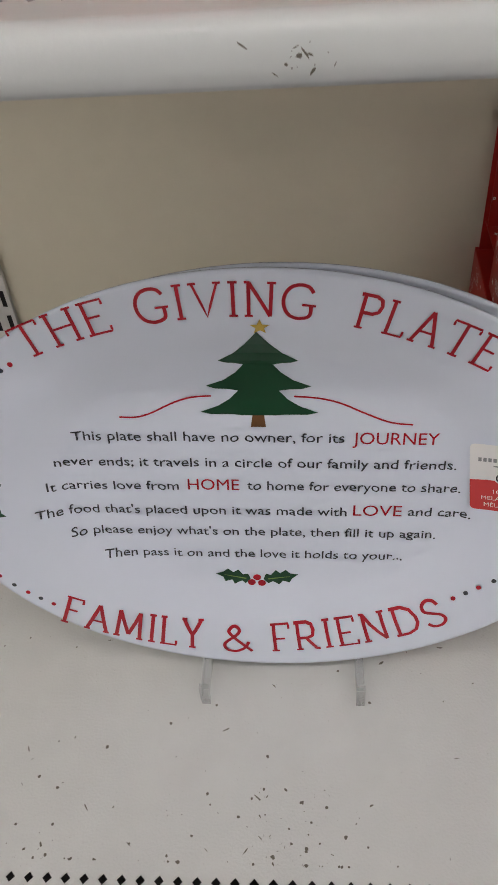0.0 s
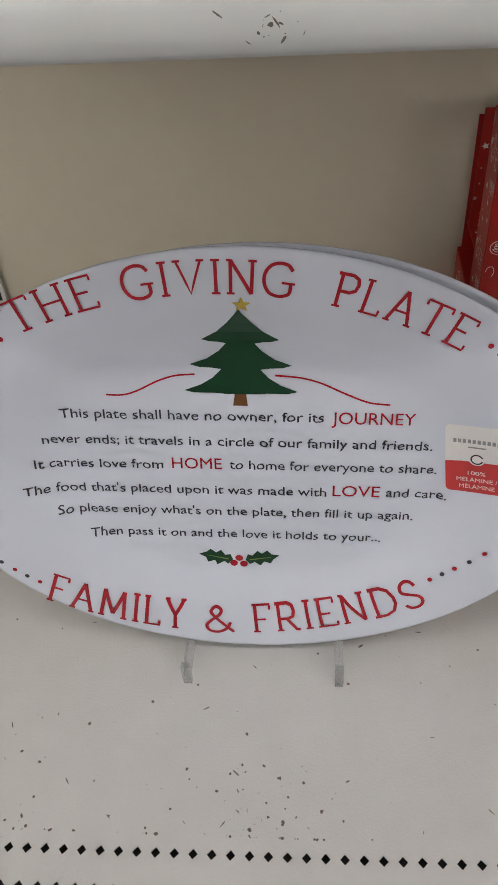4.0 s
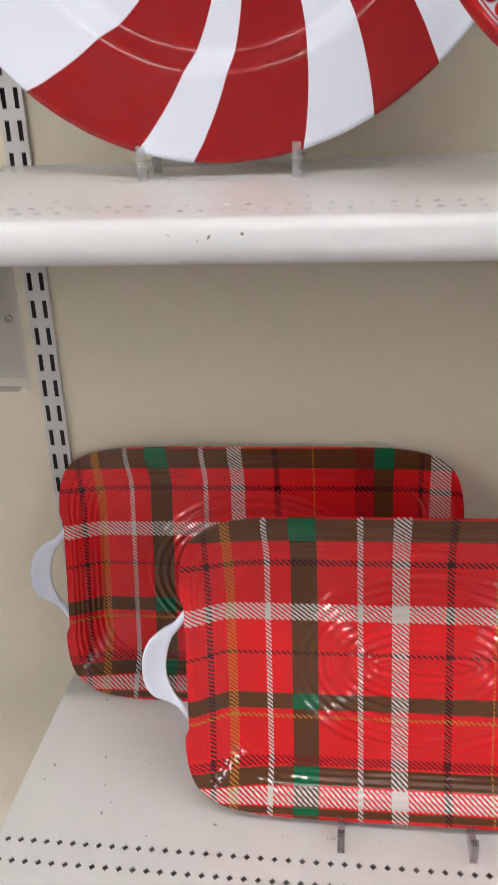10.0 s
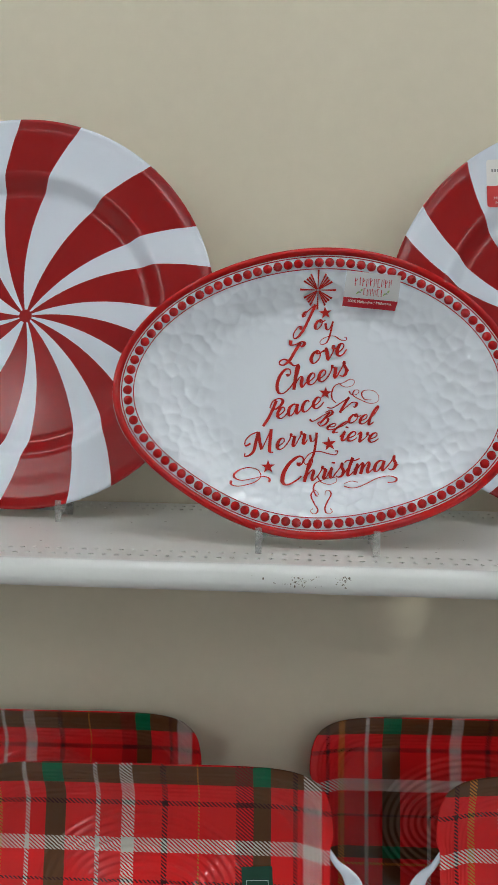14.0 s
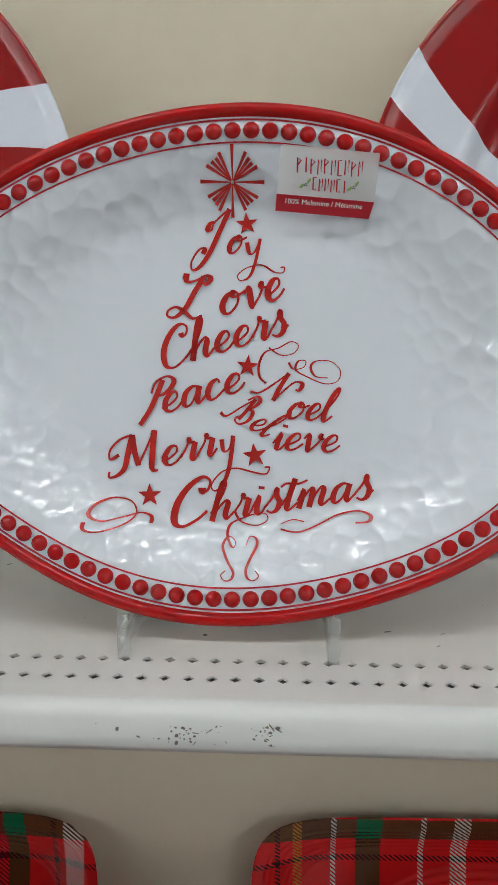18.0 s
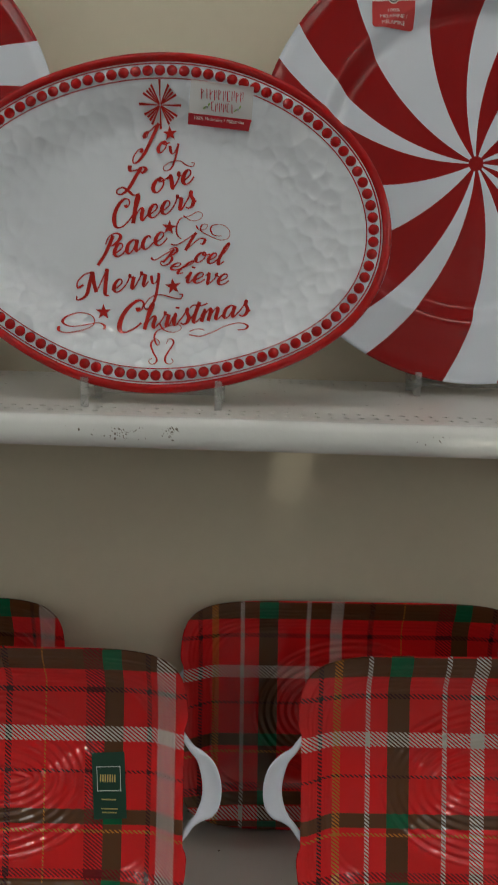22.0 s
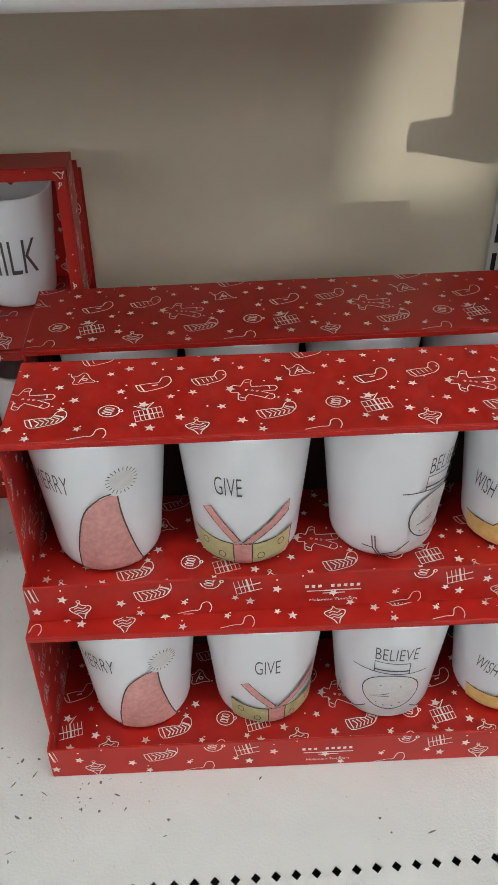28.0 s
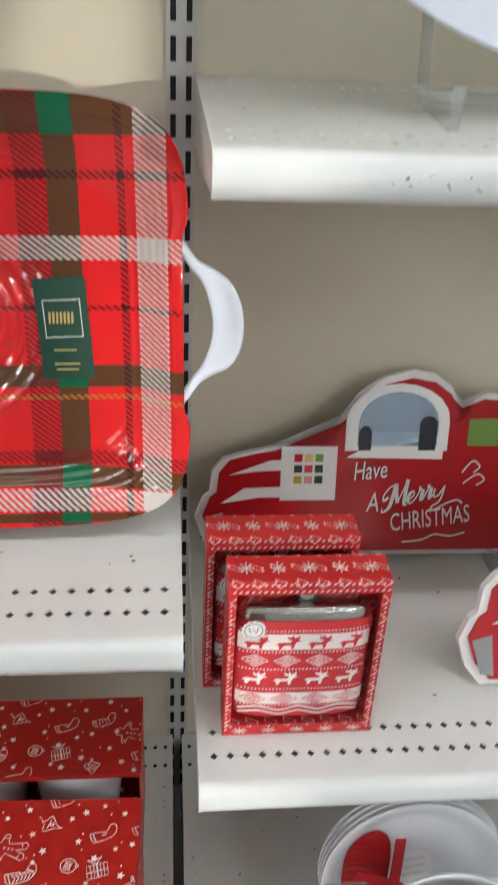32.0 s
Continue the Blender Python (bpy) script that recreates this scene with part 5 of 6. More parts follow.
# ---- boxed tumblers ----
def doodles(bm, w, h, rnd, wd=0.00050):
    """White line drawings on a repeating tile, with stars between, clipped to a rectangle."""
    def put(shape, cx, cy, s, turn, closed=False, thick=1.0):
        c, k = math.cos(turn), math.sin(turn)
        s *= 0.90
        pts = [(cx + (x * c - y * k) * s, cy + (x * k + y * c) * s) for x, y in shape]
        if closed:
            pts.append(pts[0])
        run = []
        for p in pts + [(-1, -1)]:
            if 0.0006 < p[0] < w - 0.0006 and 0.0006 < p[1] < h - 0.0006:
                run.append(p)
            else:
                if len(run) > 1:
                    stroke(bm, run, wd * thick)
                run = []
    def blot(cx, cy, r, turn=None):
        if r < cx < w - r and r < cy < h - r:
            if turn is None:
                dot(bm, cx, cy, r, 6)
            else:
                bmesh.ops.triangulate(bm, faces=[fill(bm, star_pts(cx, cy, r, 0.45, turn))])
    sock = curve([(-0.50, 0.22), (-0.10, 0.16), (0.12, 0.10), (0.30, 0.30), (0.48, 0.26), (0.46, 0.02), (0.26, -0.16), (0.0, -0.20), (-0.46, -0.14), (-0.50, 0.22)], 3)
    bell = curve([(0, 0.42), (0.10, 0.26), (0.36, 0.18), (0.34, 0.02), (0.12, -0.22), (0, -0.46), (-0.12, -0.22), (-0.34, 0.02), (-0.36, 0.18), (-0.10, 0.26), (0, 0.42)], 3)
    man = curve([(0, 0.5), (0.14, 0.40), (0.12, 0.26), (0.36, 0.22), (0.38, 0.08), (0.14, 0.04), (0.26, -0.42), (0.08, -0.46), (0, -0.18), (-0.08, -0.46), (-0.26, -0.42), (-0.14, 0.04), (-0.38, 0.08), (-0.36, 0.22), (-0.12, 0.26), (-0.14, 0.40), (0, 0.5)], 2)
    def draw(kind, cx, cy):
        if kind == "gift":
            t, s = 0.25, 0.0205
            put([(-0.45, -0.40), (0.42, -0.40), (0.46, 0.18), (-0.42, 0.18)], cx, cy, s, t, True)
            for q in (-0.28, -0.14, 0.14, 0.28):
                put([(q, -0.40), (q + 0.02, 0.18)], cx, cy, s, t)
            put([(0, -0.40), (0.02, 0.18)], cx, cy, s, t, thick=2.4)
            put([(-0.44, -0.12), (0.44, -0.12)], cx, cy, s, t, thick=1.6)
            put([(0, 0.18), (-0.34, 0.46), (-0.02, 0.36), (0.30, 0.50), (0, 0.18)], cx, cy, s, t, thick=1.6)
        elif kind in ("sock", "plain_sock", "small_sock"):
            t, s = (0.30, 0.0265) if kind == "sock" else (0.38, 0.0245)
            put(sock, cx, cy, s, t, thick=1.2)
            put([(-0.40, 0.20), (-0.38, -0.14)], cx, cy, s, t, thick=1.6)
            if kind == "sock":
                for k in range(6):
                    put([(-0.30 + 0.12 * k, 0.14 - 0.01 * k), (-0.20 + 0.12 * k, -0.02), (-0.30 + 0.12 * k, -0.14)], cx, cy, s, t, thick=1.7)
                put([(0.22, 0.16), (0.40, 0.02)], cx, cy, s, t, thick=2.6)
            elif kind == "plain_sock":
                for k in range(4):
                    put([(-0.24 + 0.13 * k, 0.10), (-0.24 + 0.13 * k, -0.10)], cx, cy, s, t)
            else:
                put([(-0.1, 0.02), (0.06, 0.0)], cx, cy, s, t, thick=2.0)
        elif kind == "bell":
            t, s = 0.12, 0.0195
            put(bell, cx, cy, s, t, thick=1.4)
            for q in (0.12, -0.02, -0.14):
                put([(-0.26 + abs(q) * 0.3, q), (-0.08, q + 0.06), (0.08, q - 0.03), (0.26 - abs(q) * 0.3, q + 0.05)], cx, cy, s, t, thick=1.5)
            put(arc(0, 0.46, 0.07, 0.07, 0, 360, 6), cx, cy, s, t)
        elif kind == "ball":
            t, s = -0.3, 0.0165
            put(arc(0, 0, 0.42, 0.40, 0, 360, 14), cx, cy, s, t, thick=1.3)
            for q in (0.16, 0.0, -0.16):
                put(arc(-0.02, q, 0.20, 0.07, 20, 340, 8), cx, cy, s, t, thick=1.3)
            put(arc(0.44, 0.12, 0.08, 0.08, 0, 360, 6), cx, cy, s, t, thick=1.4)
        elif kind == "man":
            t, s = 1.35, 0.0330
            put(man, cx, cy, s, t, thick=1.3)
            for q in (0.12, 0.0, -0.10):
                put(arc(0, q, 0.025, 0.025, 0, 360, 5), cx, cy, s, t)
            for q in (0.30, -0.30):
                put([(q * 0.9, 0.20), (q * 1.02, 0.10)], cx, cy, s, t, thick=1.4)
                put([(q * 0.4, -0.34), (q * 0.75, -0.30)], cx, cy, s, t, thick=1.4)
        elif kind == "bulb":
            t, s = 1.15, 0.0205
            put(bell, cx, cy, s, t, thick=1.2)
            put([(-0.24, 0.04), (0.24, 0.08)], cx, cy, s, t, thick=1.4)
            put(arc(0.02, -0.06, 0.07, 0.09, 0, 360, 6), cx, cy, s, t, thick=2.0)
            put([(0, 0.42), (0.16, 0.55)], cx, cy, s, t)
    ZOOM = 0.93
    TU, TV = 0.142 * ZOOM, 0.092 * ZOOM
    tile = (("gift", 0.000, 0.027), ("bell", 0.031, 0.009), ("sock", 0.081, 0.022), ("ball", 0.118, 0.030), ("man", 0.066, 0.047), ("bulb", 0.098, 0.069), ("plain_sock", 0.040, 0.063), ("small_sock", 0.004, 0.058), ("plain_sock", 0.108, 0.001))
    sky = ((0.020, 0.020), (0.014, 0.044), (0.046, 0.030), (0.058, 0.014), (0.060, 0.076), (0.078, 0.084), (0.095, 0.044), (0.100, 0.012), (0.124, 0.052), (0.128, 0.080), (0.134, 0.014), (0.020, 0.078), (0.044, 0.088), (0.116, 0.074), (0.070, 0.004), (0.002, 0.010), (0.088, 0.034), (0.028, 0.048), (0.139, 0.036), (0.002, 0.086), (0.084, 0.060), (0.052, 0.050))
    du, dv = rnd.uniform(0, TU), 0.0
    for i in range(-1, int(w / TU) + 2):
        for j in range(-1, int(h / TV) + 2):
            for kind, a, b in tile:
                cx, cy = i * TU + a * ZOOM + du, j * TV + b * ZOOM + dv
                if h < 0.04 and abs(cx - w / 2) < 0.034:
                    continue
                draw(kind, cx, cy)
            for k, (a, b) in enumerate(sky):
                a, b = a * ZOOM, b * ZOOM
                blot(i * TU + a + du, j * TV + b + dv, (0.0034, 0.0026, 0.0030)[k % 3], 20 * k)
                blot(i * TU + a + du + 0.011 * math.sin(9 * k), j * TV + b + dv + 0.008 * math.cos(7 * k), 0.0007)


def panel(e, name, x0, x1, y0, y1, z0, z1, face, rnd, label="", faces=()):
    """A card panel with its printed pattern on the named faces."""
    p = part(name, box(x0, x1, y0, y1, z0, z1, 0.0005), M_BOXRED, e, label)
    o = 0.0004
    maps = {"top": (x1 - x0, y1 - y0, lambda u, v: (x0 + u, y0 + v, z1 + o)), "front": (x1 - x0, z1 - z0, lambda u, v: (x0 + u, y0 - o, z0 + v)),
            "left": (y1 - y0, z1 - z0, lambda u, v: (x0 - o, y1 - u, z0 + v)), "right": (y1 - y0, z1 - z0, lambda u, v: (x1 + o, y0 + u, z0 + v)),
            "in_left": (y1 - y0, z1 - z0, lambda u, v: (x1 + o, y0 + u, z0 + v)), "in_right": (y1 - y0, z1 - z0, lambda u, v: (x0 - o, y1 - u, z0 + v))}
    for f in face.split():
        w, h, s = maps[f]
        bm = bmesh.new()
        doodles(bm, w, h, rnd)
        if len(bm.faces):
            tagged(ink("printed_pattern", bm, M_BOXINK, p, s), kind="stuff")
        else:
            bm.free()
    return p


CUPH, CUPT, CUPB = 0.107, 0.0435, 0.0332


def cup_radius(z):
    r = CUPB + (CUPT - CUPB) * z / CUPH
    if z < 0.010:
        r -= 0.008 * (1 - math.sqrt(max(0, 1 - (1 - z / 0.010) ** 2)))
    return r


def cup(parent, m, turn=0):
    zs = [0, 0.0006, 0.0015, 0.003, 0.005, 0.0075, 0.010, 0.014, 0.03, 0.06, 0.085, CUPH - 0.001, CUPH]
    n = 40
    dip = lambda a: 0.0012 * math.sin(3 * a) + 0.001 * math.sin(2 * a + 1)
    loops = [[((cup_radius(z) + k) * math.cos(a), (cup_radius(z) + k) * math.sin(a), z + (dip(a) if z > 0.09 else 0)) for a in [i * math.tau / n for i in range(n)]] for z, k in [(z, 0) for z in zs] + [(CUPH, -0.0028), (CUPH - 0.002, -0.0036), (0.05, -0.0036), (0.006, -0.0036)]]
    bm = rings(loops, cap_first=True, cap_last=True)
    bmesh.ops.recalc_face_normals(bm, faces=bm.faces)
    return part("tumbler", bm, M_CUP, parent, "white tapered melamine tumbler", smooth=True, at=m)


def cup_surf(turn, lift=0.0010):
    def s(u, v):
        v = max(0.0008, v * 1.08)
        a = radians(-90 + turn) + u / 0.037
        r = cup_radius(v) + lift
        return (r * math.cos(a), r * math.sin(a), v)
    return s


def wash(bm, outline, n=6):
    """A filled shape given as pairs of (u, low, high)."""
    for (a, l0, h0), (c, l1, h1) in zip(outline, outline[1:]):
        for k in range(n):
            t0, t1 = k / n, (k + 1) / n
            fill(bm, [(a, l0 + (h0 - l0) * t0), (c, l1 + (h1 - l1) * t0), (c, l1 + (h1 - l1) * t1), (a, l0 + (h0 - l0) * t1)])


def cup_print(c, kind, turn):
    s, s1 = cup_surf(turn), cup_surf(turn, 0.0014)
    pen = bmesh.new()
    W = 0.0008
    if kind == "MERRY":
        flat, flat1 = s, s1
        s, s1 = (lambda u, v: flat(u * 1.06, v * 1.12)), (lambda u, v: flat1(u * 1.06, v * 1.12))
        words(pen, "MERRY", -0.0375, 0.058, 0.021, 0.0130, bold=-0.01)
        bm = bmesh.new()
        wash(bm, [(-0.020, 0.004, 0.012), (-0.017, 0.002, 0.030), (-0.012, 0.001, 0.045), (-0.006, 0.001, 0.054), (0.003, 0.001, 0.058), (0.007, 0.001, 0.056), (0.010, 0.001, 0.038), (0.015, 0.001, 0.018), (0.020, 0.002, 0.006)])
        ink("hat_wash", bm, M_WASHRED, c, s, "pale red painted hat", cut=0.004)
        stroke(pen, curve([(-0.020, 0.003), (-0.019, 0.02), (-0.012, 0.045), (-0.003, 0.056), (0.004, 0.059)]), W)
        stroke(pen, curve([(0.007, 0.057), (0.009, 0.04), (0.015, 0.018), (0.021, 0.004)]), W)
        bm = bmesh.new()
        dot(bm, 0.010, 0.066, 0.0062, 14)
        ink("pompom_wash", bm, M_WASHGREY, c, s, cut=0.004)
        for k in range(22):
            a = k * math.tau / 22
            stroke(pen, [(0.010 + 0.0062 * math.cos(a), 0.066 + 0.0062 * math.sin(a)), (0.010 + 0.0082 * math.cos(a), 0.066 + 0.0082 * math.sin(a))], 0.0004)
    elif kind == "GIVE":
        words(pen, "GIVE", -0.0145, 0.060, 0.0150, 0.0145, bold=-0.01)
        bm = bmesh.new()
        top = lambda u: 0.0215 + 4.0 * u * u
        wash(bm, [(u * 0.001, 0.001 if abs(u) < 28 else 0.004, top(u * 0.001)) for u in range(-34, 35, 4)])
        ink("band_wash", bm, M_WASHGREEN, c, s, "olive painted gift band", cut=0.004)
        bm = bmesh.new()
        wash(bm, [(-0.006, 0.0005, 0.022), (0.006, 0.0005, 0.022)])
        for q in (((-0.024, 0.046), (-0.019, 0.049), (-0.001, 0.024), (-0.005, 0.0225)), ((0.030, 0.050), (0.030, 0.041), (0.006, 0.0225), (0.0, 0.023))):
            tail = bmesh.new()
            fill(tail, q)
            ink("ribbon_tail", tail, M_WASHRED, c, s1, "pale red painted ribbon", cut=0.004)
            stroke(pen, q, W, True)
        ink("ribbon_wash", bm, M_WASHRED, c, s1, "pale red painted ribbon", cut=0.004)
        stroke(pen, [(u * 0.001, top(u * 0.001)) for u in range(-34, 36, 3)], W)
        for u in (-0.006, 0.006, 0.034):
            stroke(pen, [(u, 0.001), (u, top(u))], W)
        for u, v in ((-0.026, 0.018), (-0.014, 0.011), (0.012, 0.011), (0.026, 0.018)):
            stroke(pen, arc(u, v, 0.0024, 0.0026, 0, 360, 10), 0.0005)
    elif kind == "BELIEVE":
        words(pen, "BELIEVE", -0.012, 0.068, 0.025, 0.0125, bold=-0.01)
        bm = bmesh.new()
        dot(bm, 0.0, 0.034, 0.0185, 24)
        wash(bm, [(-0.028, 0.003, 0.006), (-0.018, 0.001, 0.013), (0.0, 0.001, 0.017), (0.018, 0.001, 0.013), (0.028, 0.003, 0.006)])
        ink("snowman_wash", bm, M_WASHGREY, c, s, "grey painted snowman", cut=0.004)
        stroke(pen, arc(0, 0.034, 0.0190, 0.0185, 60, 420, 26), W)
        stroke(pen, [(-0.026, 0.056), (0.022, 0.053)], W)
        stroke(pen, [(-0.012, 0.0555), (-0.012, 0.066), (0.009, 0.0645), (0.0095, 0.054)], W)
        stroke(pen, [(-0.012, 0.058), (0.009, 0.057)], 0.0013)
        stroke(pen, [(-0.001, 0.033), (-0.013, 0.028), (-0.001, 0.030)], W)
        for u, v in ((-0.007, 0.041), (0.006, 0.040), (-0.009, 0.022), (-0.004, 0.0195), (0.002, 0.0195), (0.007, 0.022)):
            dot(pen, u, v, 0.0006, 6)
        stroke(pen, [(-0.016, 0.016), (-0.024, 0.009), (-0.034, 0.007)], W)
        stroke(pen, [(0.016, 0.016), (0.024, 0.010), (0.034, 0.010)], W)
        for a in (-0.040, -0.038):
            stroke(pen, [(a + 0.006, 0.003), (a, 0.012), (a - 0.001, 0.022)], W)
        stroke(pen, [(-0.040, 0.012), (-0.047, 0.013)], W)
    elif kind == "WISH":
        words(pen, "WISH", -0.033, 0.043, 0.0145, 0.0140, turn=-12, bold=-0.01)
        bm = bmesh.new()
        wash(bm, [(-0.038, 0.004, 0.018), (-0.025, 0.001, 0.019), (-0.015, 0.001, 0.0195), (-0.002, 0.001, 0.036), (0.0145, 0.001, 0.052), (0.0155, 0.001, 0.021), (0.036, 0.004, 0.026)])
        ink("crown_wash", bm, M_WASHYELLOW, c, s, "yellow painted crown", cut=0.004)
        stroke(pen, [(-0.038, 0.0195), (-0.015, 0.0195), (0.0145, 0.0525), (0.0155, 0.021), (0.036, 0.026)], W)
        for k in range(7):
            stroke(pen, [(0.0148, 0.047 - k * 0.004), (0.0125, 0.046 - k * 0.004)], 0.0004)
    elif kind == "MILK":
        words(pen, "MILK", -0.023, 0.034, 0.047, 0.033, bold=-0.004)
    ink("drawing", pen, M_PENCIL, c, s1, "thin dark pen drawing", cut=0.004)


def name_marks(e, cx, y, z):
    """The maker's name stays a row of plain bars; the kind of goods is written."""
    bm = bmesh.new()
    for k in range(9):
        if k != 3:
            stroke(bm, [(cx - 0.017 + k * 0.004, 0.0175), (cx - 0.017 + k * 0.004 + 0.0022, 0.0175)], 0.0024)
    stroke(bm, [(cx - 0.016, 0.0135), (cx + 0.018, 0.0135)], 0.0009)
    stroke(bm, [(cx - 0.006, 0.0112), (cx + 0.008, 0.0112)], 0.0007)
    words(bm, "Melamine Tumblers", cx - 0.014, 0.0045, 0.030, 0.0022)
    ink("name_mark", bm, M_BOXINK, e, lambda u, v: (u, y - 0.0005, z + v))


def tumbler_box(m, label, turns, seed, off=0.0, step=0.0872):
    rnd = random.Random(seed)
    e = empty("gift_box", m, label, "gift box", "tumbler boxes")
    W, D, Hh, t, lip = 0.378, 0.088, 0.128, 0.0016, 0.013
    panel(e, "top_panel", -W / 2, W / 2, 0, D, Hh - t, Hh, "top", rnd)
    panel(e, "top_flap", -W / 2, W / 2, 0, t, Hh - 0.005, Hh - t, "", rnd)
    panel(e, "back_panel", -W / 2, W / 2, D - t, D, 0, Hh - t, "", rnd)
    panel(e, "side_panel", -W / 2, -W / 2 + t, 0, D - t, 0, Hh - t, "left in_left", rnd)
    panel(e, "side_panel", W / 2 - t, W / 2, 0, D - t, 0, Hh - t, "right in_right", rnd)
    panel(e, "tray_panel", -W / 2 + t, W / 2 - t, t - lip, D - t, 0.016 - t, 0.016, "top", rnd)
    f = panel(e, "front_panel", -W / 2, W / 2, -lip, t - lip, 0, 0.030, "front", rnd)
    name_marks(f, 0.000, -lip, 0.002)
    # dark sheet added so that the gaps between the tumblers look black
    part("liner", box(-W / 2 + t + 0.0005, W / 2 - t - 0.0005, D - t - 0.0015, D - t - 0.0005, 0.0165, Hh - t - 0.0005), M_BOXBACK, e, "dark sheet before the back panel")
    for sx in (-W / 2, W / 2 - t):
        part("side_wing", box(sx, sx + t, t - lip, 0, 0, 0.030), M_BOXRED, e)
    part("base_panel", box(-W / 2 + t, W / 2 - t, t - lip, D - t, 0, t), M_BOXIN, e)
    for k, (kind, turn) in enumerate(zip(("MERRY", "GIVE", "BELIEVE", "WISH"), turns)):
        c = cup(e, pose(off + (k - 1.5) * step, 0.0425, 0.0162))
        cup_print(c, kind, turn)
    return e


def cookie_box(m, label, seed, hood=0.1, Hh=0.164, W=0.340, inner=0.0):
    rnd = random.Random(seed)
    e = empty("gift_box", m, label, "gift box", "milk and cookie boxes")
    D, t = 0.095, 0.0018
    panel(e, "top_panel", -W / 2, W / 2, 0, hood, Hh - t, Hh, "", rnd)
    panel(e, "top_flap", -W / 2, W / 2, 0, t, Hh - 0.010, Hh - t, "front", rnd)
    panel(e, "back_panel", -W / 2, W / 2, D - t, D, 0, Hh - 0.03, "", rnd)
    panel(e, "side_panel", -W / 2, -W / 2 + t, 0, hood - t, 0, Hh - t, "left in_left", rnd)
    panel(e, "side_panel", W / 2 - t, W / 2, 0, hood - t, 0, Hh - t, "right in_right", rnd)
    panel(e, "side_flap", -W / 2 + t, -W / 2 + 0.014, 0, t, 0.030, Hh - 0.010, "front", rnd)
    panel(e, "side_flap", W / 2 - 0.010, W / 2 - t, 0, t, 0.030, Hh - 0.010, "front", rnd)
    panel(e, "tray_panel", -W / 2 + t, W / 2 - t, t, D - t, 0.030 - t, 0.030, "top", rnd)
    f = panel(e, "front_panel", -W / 2 + t, W / 2 - t, 0, t, 0, 0.030, "front", rnd)
    name_marks(f, 0.0, 0, 0.005)
    panel(e, "inner_panel", -W / 2 + t, W / 2 - t, 0.082, 0.082 + t, 0.030, Hh - 0.02, "front", rnd)
    c = cup(e, pose(0.106 + inner, 0.046, 0.0302) @ Matrix.Scale(0.93, 4))
    cup_print(c, "MILK", 4)
    # long oval dish leaning in the box
    w, h = 0.208, 0.100
    dish = lambda a: (w / 2 * math.copysign(abs(math.cos(a)) ** 0.7, math.cos(a)), h / 2 * math.copysign(abs(math.sin(a)) ** 0.8, math.sin(a)) * (0.93 + 0.09 * abs(math.cos(a))))
    depth = lambda r: 0.010 * smooth_step((1 - r) / 0.25)
    holder = plate_body("cookie_dish", e, dish, h, depth, M_CUP, STEPS, n=80, label="white oval melamine dish")
    holder.matrix_basis = pose(-0.046 + inner, 0.026, 0.032, -14)
    bm = bmesh.new()
    words(bm, "COOKIES", -0.056, 0.032, 0.112, 0.036, bold=-0.016)
    ink("lettering", bm, M_PENCIL, holder, lambda u, v: (u, depth(min(1, math.hypot(u / (w / 2), (v - h / 2) / (h / 2)))) - 0.0006, v), "tall thin pencil lettering")
    return e


